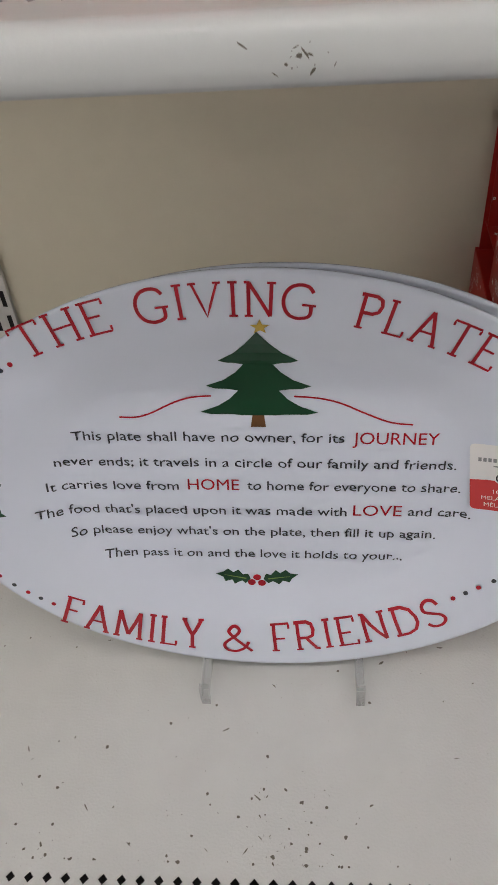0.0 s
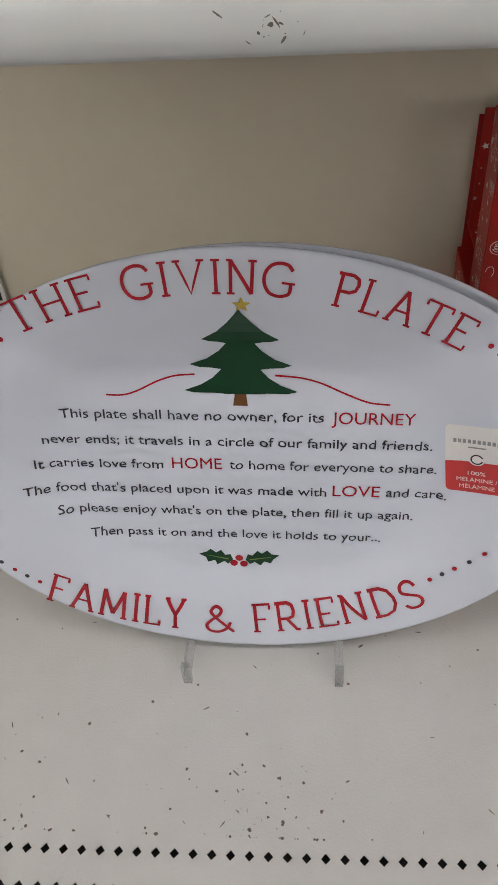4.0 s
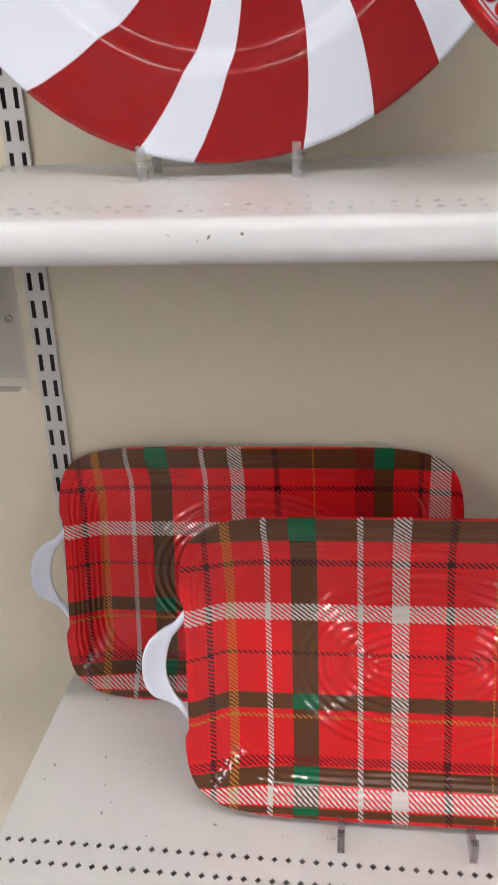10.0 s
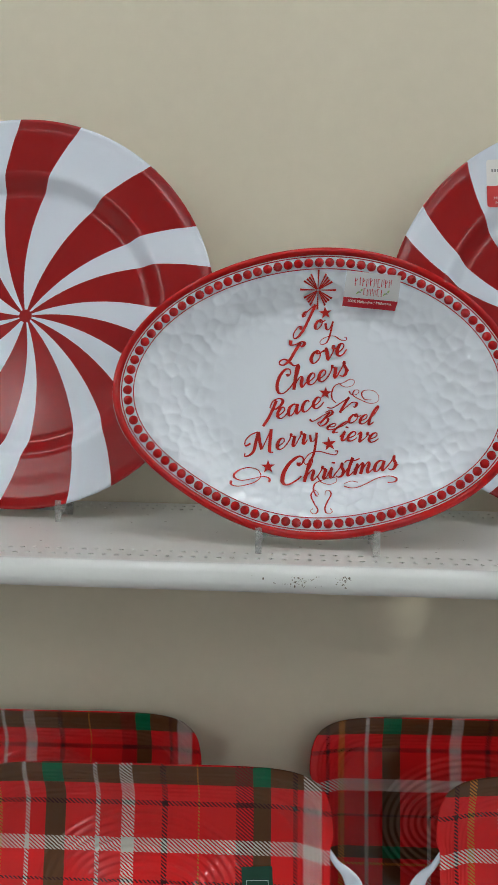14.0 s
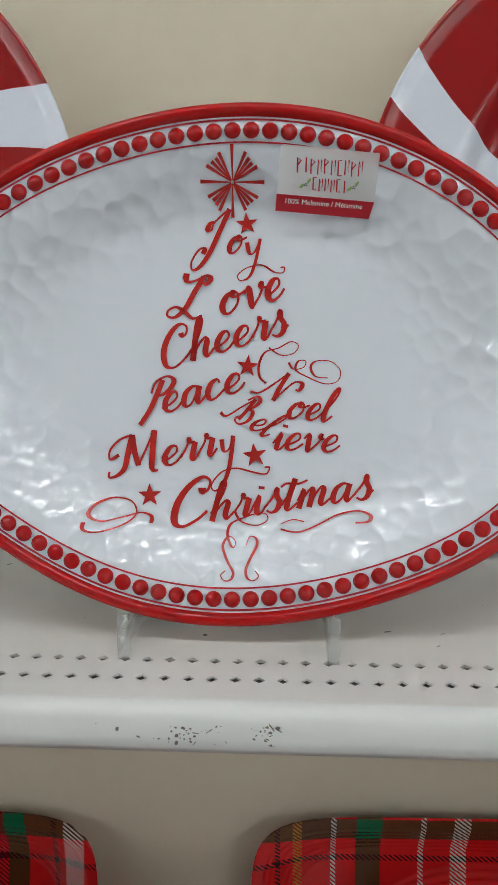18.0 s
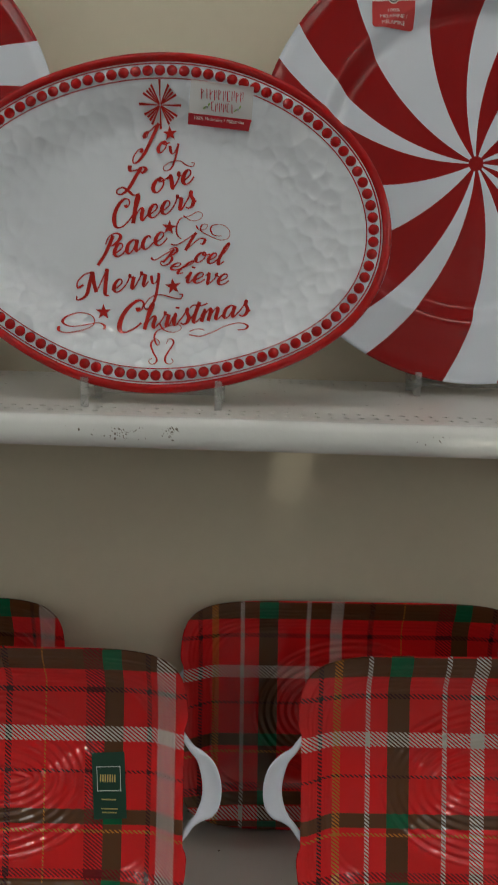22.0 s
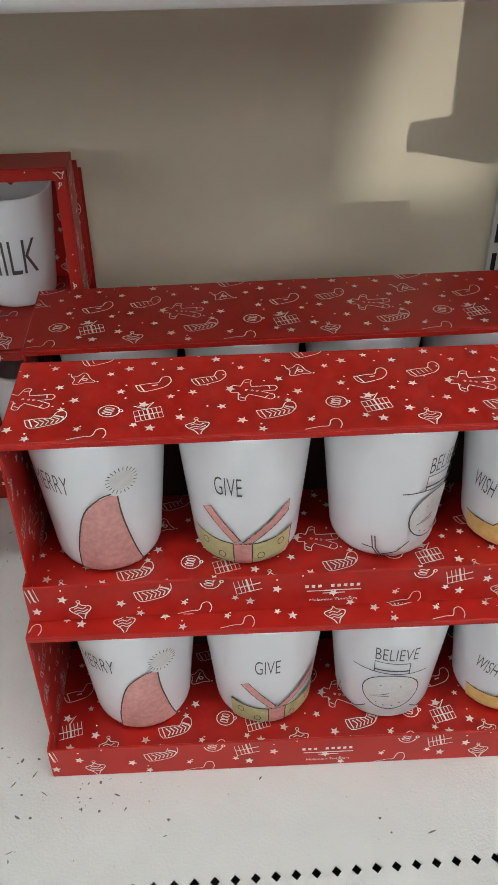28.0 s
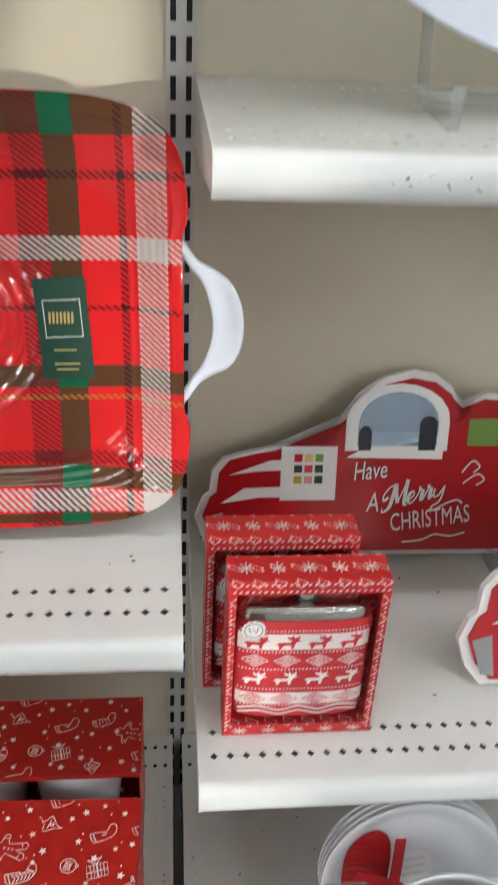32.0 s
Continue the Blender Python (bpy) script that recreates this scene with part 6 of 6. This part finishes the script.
# ---- neighbouring bay ----
def flask_box(m, label):
    e = empty("flask_box", m, label, "gift box", "flask boxes")
    W, D, Hh, t = 0.119, 0.031, 0.156, 0.0015
    def knit_panel(name, *b):
        return part(name, box(*b, 0.0004), M_KNITCARD, e, "red and white nordic patterned card")
    knit_panel("top_panel", -W / 2, W / 2, 0, D, Hh - t, Hh)
    knit_panel("back_panel", -W / 2, W / 2, D - t, D, 0, Hh - t)
    knit_panel("base_panel", -W / 2, W / 2, 0, D - t, 0, t)
    knit_panel("side_panel", -W / 2, -W / 2 + t, 0, D - t, t, Hh - t)
    knit_panel("side_panel", W / 2 - t, W / 2, 0, D - t, t, Hh - t)
    for b in ((-W / 2 + t, -W / 2 + 0.006, 0, t, t, Hh - t), (W / 2 - 0.006, W / 2 - t, 0, t, t, Hh - t), (-W / 2 + 0.006, W / 2 - 0.006, 0, t, t, 0.010), (-W / 2 + 0.006, W / 2 - 0.006, 0, t, Hh - 0.012, Hh - t)):
        knit_panel("front_border", *b)
    for face in ("top", "front"):
        for k in range(5):
            bm = bmesh.new()
            cx = -0.046 + k * 0.023
            for a in range(0, 180, 45):
                c, d = 0.0060 * math.cos(radians(a)), (0.0068 if face == "top" else 0.0038) * math.sin(radians(a))
                stroke(bm, [(cx - c, -d), (cx + c, d)], 0.0009)
            if face == "top":
                ink("snowflake", bm, M_KNITWHITE, e, lambda u, v: (u, D / 2 + v, Hh + 0.0006))
            else:
                ink("snowflake", bm, M_KNITWHITE, e, lambda u, v: (u, -0.0006, 0.0055 + v))
    bm = bmesh.new()
    for k in range(26):
        for z0 in (Hh - 0.004, Hh - 0.010):
            x = -W / 2 + 0.003 + k * 0.0045
            fill(bm, [(x, z0), (x + 0.0022, z0 + 0.001), (x + 0.0026, z0 + 0.0026), (x + 0.0004, z0 + 0.0016)])
    for k in range(30):
        for x in (-W / 2 + 0.0015, W / 2 - 0.0040):
            z0 = 0.006 + k * 0.0044
            fill(bm, [(x, z0), (x + 0.0018, z0 + 0.0008), (x + 0.0018, z0 + 0.0024), (x, z0 + 0.0016)])
    tagged(ink("dash", bm, M_KNITWHITE, e, lambda u, v: (u, -0.0006, v)), kind="stuff")
    # hip flask with a knitted sleeve
    def oval(sx, sy, z, n=36):
        return [(sx * math.copysign(abs(math.cos(a)) ** 0.6, math.cos(a)), 0.022 + sy * math.copysign(abs(math.sin(a)) ** 0.7, math.sin(a)), z) for a in [i * math.tau / n for i in range(n)]]
    bm = rings([oval(0.040, 0.009, 0.012), oval(0.045, 0.011, 0.015), oval(0.0465, 0.012, 0.022), oval(0.0465, 0.012, 0.098), oval(0.045, 0.0115, 0.103)], cap_first=True)
    bmesh.ops.recalc_face_normals(bm, faces=bm.faces)
    part("knit_sleeve", bm, M_KNITRED, e, "red and white reindeer knit sleeve", smooth=True)
    def sleeve(lift):
        def f(u, v):
            c = min(0.999, (abs(u) / 0.0465) ** (1 / 0.6))
            return (u, 0.022 - 0.012 * math.sqrt(1 - c * c) ** 0.7 - lift, v)
        return f
    for z0, z1 in ((0.079, 0.093), (0.028, 0.039)):
        bm = bmesh.new()
        wash(bm, [(-0.045 + 0.09 * k / 24, z0, z1) for k in range(25)], 2)
        ink("white_band", bm, M_KNITWHITE, e, sleeve(0.0008), "white knitted band")
    deer = ((0, 0.35), (0.12, 0.5), (0.55, 0.5), (0.64, 0.68), (0.44, 0.80), (0.42, 1.04), (0.50, 0.92), (0.60, 0.92), (0.62, 1.14), (0.70, 0.86), (0.82, 0.90), (0.88, 1.10), (0.92, 0.84), (0.84, 0.76), (1.0, 0.62), (0.82, 0.56), (0.72, 0.32), (0.70, 0), (0.60, 0), (0.58, 0.28), (0.30, 0.28), (0.22, 0), (0.12, 0), (0.12, 0.26))
    for z0, mt in ((0.0805, M_KNITRED), (0.0475, M_KNITWHITE)):
        for k in range(4):
            bm = bmesh.new()
            bmesh.ops.triangulate(bm, faces=[fill(bm, [(-0.041 + k * 0.0215 + a * 0.0175, z0 + b * 0.011) for a, b in deer])])
            ink("knit_deer", bm, mt, e, sleeve(0.0014))
    for z0, mt in ((0.0695, M_KNITWHITE), (0.0335, M_KNITRED)):
        for k in range(4):
            cx = -0.033 + k * 0.022
            for r in (1.0, 0.62, 0.28):
                bm = bmesh.new()
                stroke(bm, [(cx + 0.009 * r, z0), (cx, z0 + 0.0052 * r), (cx - 0.009 * r, z0), (cx, z0 - 0.0052 * r)], 0.0010, True)
                ink("knit_diamond", bm, mt, e, sleeve(0.0014))
    for dz in (0.0, 0.004):
        bm = bmesh.new()
        stroke(bm, [(-0.043 + 0.0143 * k, 0.0185 + dz + (0.004 if k % 2 else 0)) for k in range(7)], 0.0014)
        ink("knit_zigzag", bm, M_KNITWHITE, e, sleeve(0.0014))
    for z0 in (0.0955, 0.0765, 0.061, 0.0425, 0.0265):
        bm = bmesh.new()
        for k in range(36):
            fill(bm, [(-0.044 + k * 0.00245, z0), (-0.0428 + k * 0.00245, z0), (-0.0428 + k * 0.00245, z0 + 0.0011), (-0.044 + k * 0.00245, z0 + 0.0011)])
        tagged(ink("knit_stitch", bm, M_KNITWHITE, e, sleeve(0.0012)), kind="stuff")
    bm = rings([oval(0.0445, 0.011, 0.101), oval(0.0445, 0.011, 0.108), oval(0.042, 0.010, 0.1115), oval(0.02, 0.006, 0.113)], cap_last=True)
    part("flask_shoulder", bm, M_STEELSHINE, e, "brushed steel flask shoulder", smooth=True)
    bm = rings([[(r * math.cos(a), 0.022 + r * math.sin(a), z) for a in [i * math.tau / 20 for i in range(20)]] for r, z in ((0.006, 0.112), (0.006, 0.117), (0.009, 0.118), (0.009, 0.129), (0.0075, 0.1305))], cap_last=True)
    part("screw_cap", bm, M_STEELSHINE, e, "steel screw cap", smooth=True)
    bm = bmesh.new()
    pts = [(x, z) for x, z in ((-0.006, 0.124), (-0.02, 0.123), (-0.036, 0.120), (-0.040, 0.110))]
    rows = [[(x, 0.022 + dy, z + dz) for dy, dz in ((-0.003, -0.001), (0.003, -0.001), (0.003, 0.001), (-0.003, 0.001))] for x, z in pts]
    part("cap_arm", rings(rows, cap_first=True, cap_last=True), M_STEELSHINE, e)
    bm = bmesh.new()
    f = fill(bm, [(-0.040 + r * math.cos(k * math.tau / 28), 0.112 + r * math.sin(k * math.tau / 28)) for k, r in [(k, 0.0095 if k % 2 else 0.0082) for k in range(28)]])
    bmesh.ops.triangulate(bm, faces=[f])
    s = ink("round_seal", bm, M_CARD, e, lambda u, v: (u, -0.0012, v), "small white serrated seal")
    bm = bmesh.new()
    stroke(bm, arc(-0.040, 0.112, 0.0068, 0.0068, 0, 360, 18), 0.0006)
    stroke(bm, [(-0.0435, 0.1145), (-0.042, 0.1095), (-0.040, 0.1135), (-0.038, 0.1095), (-0.0365, 0.1145)], 0.0008)
    ink("seal_mark", bm, M_INK, s, lambda u, v: (u, -0.0016, v))
    for o in e.children:
        if o.name.split(".")[0] in ("knit_sleeve", "white_band", "knit_deer", "knit_diamond", "knit_zigzag", "knit_stitch", "flask_shoulder", "screw_cap", "cap_arm"):
            o.matrix_basis = Matrix.Translation((0, -0.006, -0.001)) @ Matrix.Diagonal((1.12, 1, 1.12, 1))
    w = part("window_film", box(-W / 2 + 0.006, W / 2 - 0.006, 0.0016, 0.0019, 0.010, Hh - 0.012), M_FILM, e, "clear plastic window")
    w.visible_shadow = False
    return e


def truck_sign(m, label, stick=True):
    e = empty("truck_sign", m, label, "truck sign", "truck signs")
    L = [(-0.2135, 0.046), (-0.206, 0.066), (-0.199, 0.072), (-0.197, 0.094), (-0.186, 0.108), (-0.160, 0.115), (-0.139, 0.119), (-0.084, 0.127), (-0.070, 0.150), (-0.053, 0.174), (-0.030, 0.191), (-0.002, 0.1985), (0.022, 0.194), (0.038, 0.182), (0.046, 0.164), (0.0557, 0.154), (0.062, 0.170), (0.075, 0.176), (0.130, 0.170), (0.190, 0.166), (0.235, 0.153), (0.245, 0.120), (0.244, 0.020), (0.232, 0.002), (-0.190, 0.002), (-0.205, 0.020)]
    cx, cy = 0.0, 0.09
    def slab(s, y0, y1, name, mt, label=""):
        pts = [(cx + (x - cx) * s[0], cy + (z - cy) * s[1]) for x, z in L]
        bm = bmesh.new()
        a = [bm.verts.new((x, y0, z)) for x, z in pts]
        c = [bm.verts.new((x, y1, z)) for x, z in pts]
        f1, f2 = bm.faces.new(a), bm.faces.new(c[::-1])
        for i in range(len(pts)):
            j = (i + 1) % len(pts)
            bm.faces.new((a[i], c[i], c[j], a[j]))
        bmesh.ops.triangulate(bm, faces=[f1, f2])
        bmesh.ops.recalc_face_normals(bm, faces=bm.faces)
        return part(name, bm, mt, e, label)
    slab((1, 1), 0, 0.008, "white_board", M_CARD, "white cut-out backing board")
    slab((0.965, 0.93), -0.003, -0.0005, "red_board", M_SIGNRED, "glossy red truck body")
    def surf(lift):
        return lambda u, v: (u, -0.003 - lift, v)
    def arch(x0, x1, z0, z1, zs, n=10):
        c, r = (x0 + x1) / 2, (x1 - x0) / 2
        return [(x0, z0), (x1, z0), (x1, zs)] + [(c + r * math.cos(radians(180 * k / n)), zs + (z1 - zs) * math.sin(radians(180 * k / n))) for k in range(1, n)] + [(x0, zs)]
    bm = bmesh.new()
    fill(bm, arch(-0.066, 0.038, 0.117, 0.186, 0.148))
    ink("window_frame", bm, M_CARD, e, surf(0.0005), "white painted window frame and snowy roof")
    bm = bmesh.new()
    fill(bm, arch(-0.0537, 0.0268, 0.122, 0.178, 0.146))
    w = ink("cab_window", bm, M_SKYINK, e, surf(0.0009), "sky blue printed cab window")
    for x0, x1, z1 in ((-0.0525, -0.040, 0.143), (0.008, 0.0255, 0.153)):
        bm = bmesh.new()
        fill(bm, arch(x0, x1, 0.1175, z1, z1 - 0.008))
        ink("seat_shape", bm, M_INK, w, surf(0.0013))
    bm = bmesh.new()
    fill(bm, [(0.042, 0.02), (0.045, 0.02), (0.045, 0.15), (0.042, 0.15)])
    ink("door_seam", bm, M_REDINK, e, surf(0.0008))
    bm = bmesh.new()
    fill(bm, [(0.058, 0.122), (0.22, 0.122), (0.22, 0.155), (0.058, 0.150)])
    ink("green_load", bm, M_LEAF, e, surf(0.0006))
    bm = bmesh.new()
    for pts in ([(-0.180, 0.092), (-0.150, 0.096), (-0.094, 0.098), (-0.088, 0.110), (-0.140, 0.107)], [(-0.188, 0.062), (-0.150, 0.068), (-0.095, 0.068), (-0.100, 0.080), (-0.165, 0.078)], [(-0.064, 0.110), (0.034, 0.108), (0.034, 0.120), (-0.010, 0.117), (-0.045, 0.121)]):
        fill(bm, pts)
    ink("snow", bm, M_CARD, e, surf(0.0007), "white painted snow")
    bm = bmesh.new()
    fill(bm, [(-0.203, 0.047), (-0.186, 0.052), (-0.180, 0.012), (-0.192, 0.014)])
    ink("bumper", bm, M_SIGNGREY, e, surf(0.0007))
    def say(body, x, y, w, h, shear, turn):
        bm = bmesh.new()
        words(bm, body, x, y, w, h, shear=shear, turn=turn)
        ink("lettering", bm, M_CARD, e, surf(0.001), "white hand lettering")
    say("Have", -0.0545, 0.086, 0.034, 0.020, 0.2, 5)
    say("A", -0.040, 0.052, 0.013, 0.022, 0.1, 0)
    bm = bmesh.new()
    script(bm, "Merr", -0.0235, 0.0535, 0.0125, 14, wide=1.05)
    ink("lettering", bm, M_CARD, e, surf(0.001), "white brush script lettering")
    for pts in ([(0.0300, 0.0765), (0.0290, 0.0690), (0.0335, 0.0690), (0.0400, 0.0800)], [(0.0400, 0.0800), (0.0360, 0.0640), (0.0280, 0.0570), (0.0300, 0.0530), (0.0420, 0.0600), (0.0540, 0.0640), (0.0600, 0.0600)]):
        bm = bmesh.new()
        stroke(bm, curve(pts), 0.0019)
        ink("lettering", bm, M_CARD, e, surf(0.001), "white brush script lettering")
    say("CHRISTMAS", -0.0125, 0.030, 0.083, 0.0205, 0.0, 7)
    for p in ([(0.000, 0.018), (0.020, 0.020), (0.034, 0.026), (0.050, 0.024), (0.066, 0.028)], [(0.058, 0.082), (0.072, 0.092), (0.080, 0.086), (0.072, 0.080)], [(0.056, 0.094), (0.066, 0.106), (0.074, 0.100), (0.068, 0.094)]):
        bm = bmesh.new()
        stroke(bm, curve(p), 0.0016)
        ink("scroll", bm, M_CARD, e, surf(0.001))
    if stick:
        bm = bmesh.new()
        fill(bm, [(-0.129, 0.065), (-0.073, 0.065), (-0.073, 0.122), (-0.129, 0.122)])
        st = ink("sticker", bm, M_CARD, e, surf(0.0012), "white sticker with coloured marks")
        cols = (M_SIGNRED, M_WASHYELLOW, M_LEAF, M_INK, M_STICKRED, M_GREEN, M_GOLD, M_WASHRED, M_TAGGREEN)
        for k in range(9):
            bm = bmesh.new()
            x, y = -0.116 + (k % 3) * 0.0105, 0.114 - (k // 3) * 0.0115
            fill(bm, [(x, y - 0.008), (x + 0.008, y - 0.008), (x + 0.008, y), (x, y)])
            ink("colour_mark", bm, cols[k], st, surf(0.0016))
    return e


def plate_stack(m, label, R, count, gap, mt, art=True, lean=10):
    e = empty("plate_set", m, label, "plate set", "boxed plate sets")
    depth = lambda r: 0.012 * smooth_step((1 - r) / 0.3)
    first = None
    for k in range(count):
        p = plate_body("plate", e, lambda a: (R * math.cos(a), R * math.sin(a)), 2 * R, depth, mt, [1.0, 0.98, 0.94, 0.88, 0.8, 0.72, 0.66, 0.5, 0.2], n=64)
        p.matrix_basis = pose(0, k * gap, 0.004, -lean)
        first = first or p
    surf = lambda u, v: (u, depth(min(1, math.hypot(u / R, (v - R) / R))) - 0.0018, v)
    if art:
        bm = bmesh.new()
        a = curve([(-0.60, -0.10), (-0.56, 0.34), (-0.34, 0.56), (-0.06, 0.58), (0.12, 0.42), (0.14, 0.0), (0.06, -0.48), (-0.14, -0.74), (-0.46, -0.64), (-0.60, -0.10)], 5)[:-1]
        f = fill(bm, [((0.69 * x - 0.35) * R, R + y * R) for x, y in a])
        bmesh.ops.triangulate(bm, faces=[f])
        bmesh.ops.subdivide_edges(bm, edges=bm.edges, cuts=3)
        art_o = ink("painted_mitten", bm, M_SIGNRED, first, surf, "red painted mitten shape")
        bm = bmesh.new()
        for y in (0.0, -0.4):
            dot(bm, -0.51 * R, R + (y - 0.1) * R, 0.045 * R)
        ink("grey_dots", bm, M_SIGNGREY, art_o, lambda u, v: (lambda p: (p[0], p[1] - 0.0005, p[2]))(surf(u, v)))
        part("ribbon", box(-R * 0.98, R * 0.98, -0.006, -0.005, 1.04 * R, 1.075 * R), M_CLEAR, first, "sheer white ribbon band")
        for ang, ln in ((88, 0.62), (-30, 0.5), (158, 0.45), (-95, 0.5)):
            bm = box(0, R * ln, -0.010, -0.008, -0.005, 0.005)
            part("bow_tail", bm, M_SIGNRED, first, "red stitched ribbon bow", at=pose(-0.25 * R, 0, 1.05 * R, 0, -ang, 0))
        bm = bmesh.new()
        dot(bm, -0.06 * R, 1.26 * R, 0.22 * R, 20)
        t = ink("round_tag", bm, M_CARD, first, lambda u, v: (u, -0.007, v), "round white paper tag")
        bm = bmesh.new()
        for y in (1.38, 1.28, 1.18):
            stroke(bm, [(-0.18 * R, (y - 0.02) * R), (0.06 * R, (y + 0.02) * R)], 0.0025)
        ink("tag_marks", bm, M_WASHGREY, t, lambda u, v: (u, -0.0075, v))
    return e


def acrylic_sign(m):
    e = empty("sign_holder", m, "clear acrylic sign holder screwed to the back panel", "sign holder")
    part("acrylic_sheet", box(-0.14, 0, -0.006, -0.003, 0, 0.3, 0.001), M_CLEAR, e)
    part("acrylic_back", box(-0.135, -0.006, -0.002, -0.001, 0.012, 0.29), M_FILM, e)
    part("acrylic_lip", box(-0.14, -0.01, -0.016, -0.006, 0, 0.003), M_ACRYL, e)
    bm = rings([[(-0.012 + r * math.cos(a), y, 0.08 + r * math.sin(a)) for a in [i * math.tau / 14 for i in range(14)]] for r, y in ((0.004, -0.006), (0.004, -0.0085), (0.002, -0.0095))], cap_last=True)
    part("screw", bm, M_STEELSHINE, e, "small steel screw", smooth=True)
    return e


def ceiling_light(x, y0, y1, z, turn=0, half=0.16):
    e = empty("ceiling_light", pose(x, (y0 + y1) / 2, z, 0, 0, turn), "long white strip light hung under the store ceiling", "ceiling light", "store strip lights")
    h = (y1 - y0) / 2
    part("housing", box(-half - 0.03, half + 0.03, -h, h, 0.03, 0.09, 0.004), M_CEIL, e)
    part("tube", box(-half, half, -h + 0.02, h - 0.02, 0.0, 0.03, 0.006), M_TUBE, e)
    return e


# ---- the place ----
build_structure()
for x in (-5.2, -3.1, 3.3, 5.6):
    for y in (-3.4, -6.0, -8.2):
        ceiling_light(x, y - 0.75, y + 0.75, LIGHT_Z)
for x in (-6.1, -4.5, -2.9, -1.3, 0.3, 1.9, 3.5, 5.1, 6.2):
    ceiling_light(x, -1.30, 0.20, LIGHT_Z, 90, 0.036)

# lower deck
giving_plate(pose(-0.0405, 0.357, DECK + 0.011, -11.5, 1.8), "white oval platter with red rim lettering and green tree, front")
giving_plate(pose(-0.0295, 0.368, DECK + 0.0065, -11.5, 1.8), "plain white edge of a second oval platter behind the first", printed=False)
easel(-0.0295, 0.332, DECK, 0.117, "clear acrylic stand under the white oval platter", reach=0.07, lean=16)
tumbler_box(pose(0.645, 0.289, DECK, 0, 0, -2), "red printed card box of four white tumblers, bottom of the stack", (12, 12, -4, 0), 3, 0.003)
tumbler_box(pose(0.647, 0.317, DECK + 0.1285, 0, 0, -1.2), "red printed card box of four white tumblers, top of the stack", (8, -6, 43, -17), 5, -0.0055, 0.0902)
tumbler_box(pose(0.647, 0.425, DECK + 0.1285, 0, 0, 0), "red printed card box of four white tumblers behind another box", (0, 0, 0, 0), 7)
tumbler_box(pose(0.640, 0.425, DECK, 0, 0, 0), "red printed card box of four white tumblers at the back", (0, 0, 0, 0), 9)
cookie_box(pose(0.316, 0.592, DECK, 0, 0, -0.6), "red printed card box with white cookie dish and milk tumbler, lower", 11, W=0.348, inner=-0.011)
cookie_box(pose(0.3125, 0.592, DECK + 0.1645, 0, 0, 0.3), "red printed card box with white cookie dish and milk tumbler, upper", 13, 0.04, 0.156, 0.333)

# middle shelf
tray(pose(0.092, 0.428, MID + 0.012, -12, -1), "red plaid melamine serving tray with white loop handles", True)
tray(pose(0.655, 0.444, MID + 0.013, -10.5, -1), "red plaid melamine serving tray with a green paper tag", True)
tray(pose(-0.080, 0.590, MID + 0.002, -14.0, -1), "red plaid melamine serving tray leaning on the back panel")
tray(pose(0.512, 0.618, MID + 0.008, -8, -1), "red plaid melamine serving tray leaning on the back panel")
easel(0.075, 0.405, MID + 0.001, 0.118, "clear acrylic stand under a plaid tray", reach=0.06, lean=14, material=M_SMOKE)
easel(0.655, 0.414, MID + 0.001, 0.118, "clear acrylic stand under a plaid tray", reach=0.06, lean=14, material=M_SMOKE)

# upper shelf
swirl_plate(pose(-0.0855, 0.5412, TOP + 0.011, -6.5), "round red and white peppermint swirl plate", M_SWIRL, (-0.1853, -0.1428, 0.3319, 0.3899, 44))
p2 = swirl_plate(pose(0.606, 0.555, TOP + 0.014, -6.5), "round red and white peppermint swirl plate", M_SWIRL, (-0.123, -0.077, 0.378, 0.436, 3))
for ch in p2.children:
    if ch.name.startswith("plate_body"):
        ch.matrix_basis = Matrix.Translation((0, 0, 0.241)) @ Matrix.Rotation(radians(23), 4, "Y") @ Matrix.Translation((0, 0, -0.241))
joy_plate(pose(0.2767, 0.3995, TOP + 0.0108, -8))
easel(-0.0855, 0.524, TOP, 0.122, "clear acrylic stand under a peppermint plate", reach=0.05)
easel(0.606, 0.540, TOP, 0.122, "clear acrylic stand under a peppermint plate", reach=0.05)
easel(0.2805, 0.378, TOP, 0.118, "clear acrylic stand under the oval script platter", reach=0.06)

# neighbouring bay
flask_box(pose(0.9625, 0.395, 0.7335), "red nordic patterned gift box with a knit-sleeved hip flask")
flask_box(pose(0.949, 0.447, 0.7335), "red nordic patterned gift box behind its twin")
truck_sign(pose(1.100, 0.615, 0.740, -12), "red truck-shaped Christmas sign with a mirror window")
easel(1.13, 0.598, 0.733, 0.13, "clear stand under the truck sign", reach=0.05)
truck_sign(pose(1.318, 0.437, 0.736, -12), "red truck-shaped Christmas sign on the lower shelf edge", False)
plate_stack(pose(1.101, 0.400, DECK, 0, 0, 0), "set of round white plates with red mitten and ribbon", 0.093, 4, 0.006, M_CUP)
plate_stack(pose(1.135, 0.560, DECK, 0, 0, 0), "set of round white plates standing behind another set", 0.093, 5, 0.010, M_CUP)
plate_stack(pose(1.114, 0.262, DECK, 0, 0, 0), "set of small round white plates in a row", 0.085, 6, 0.014, M_CUP, art=False, lean=14)
giving_plate(pose(1.15, 0.47, 1.187 + 0.03, -14), "plain white oval platter on the neighbouring upper shelf", printed=False)
easel(1.09, 0.452, 1.187, 0.12, "clear acrylic stand under a white platter", reach=0.07)
acrylic_sign(pose(-0.335, WALL, 1.235))
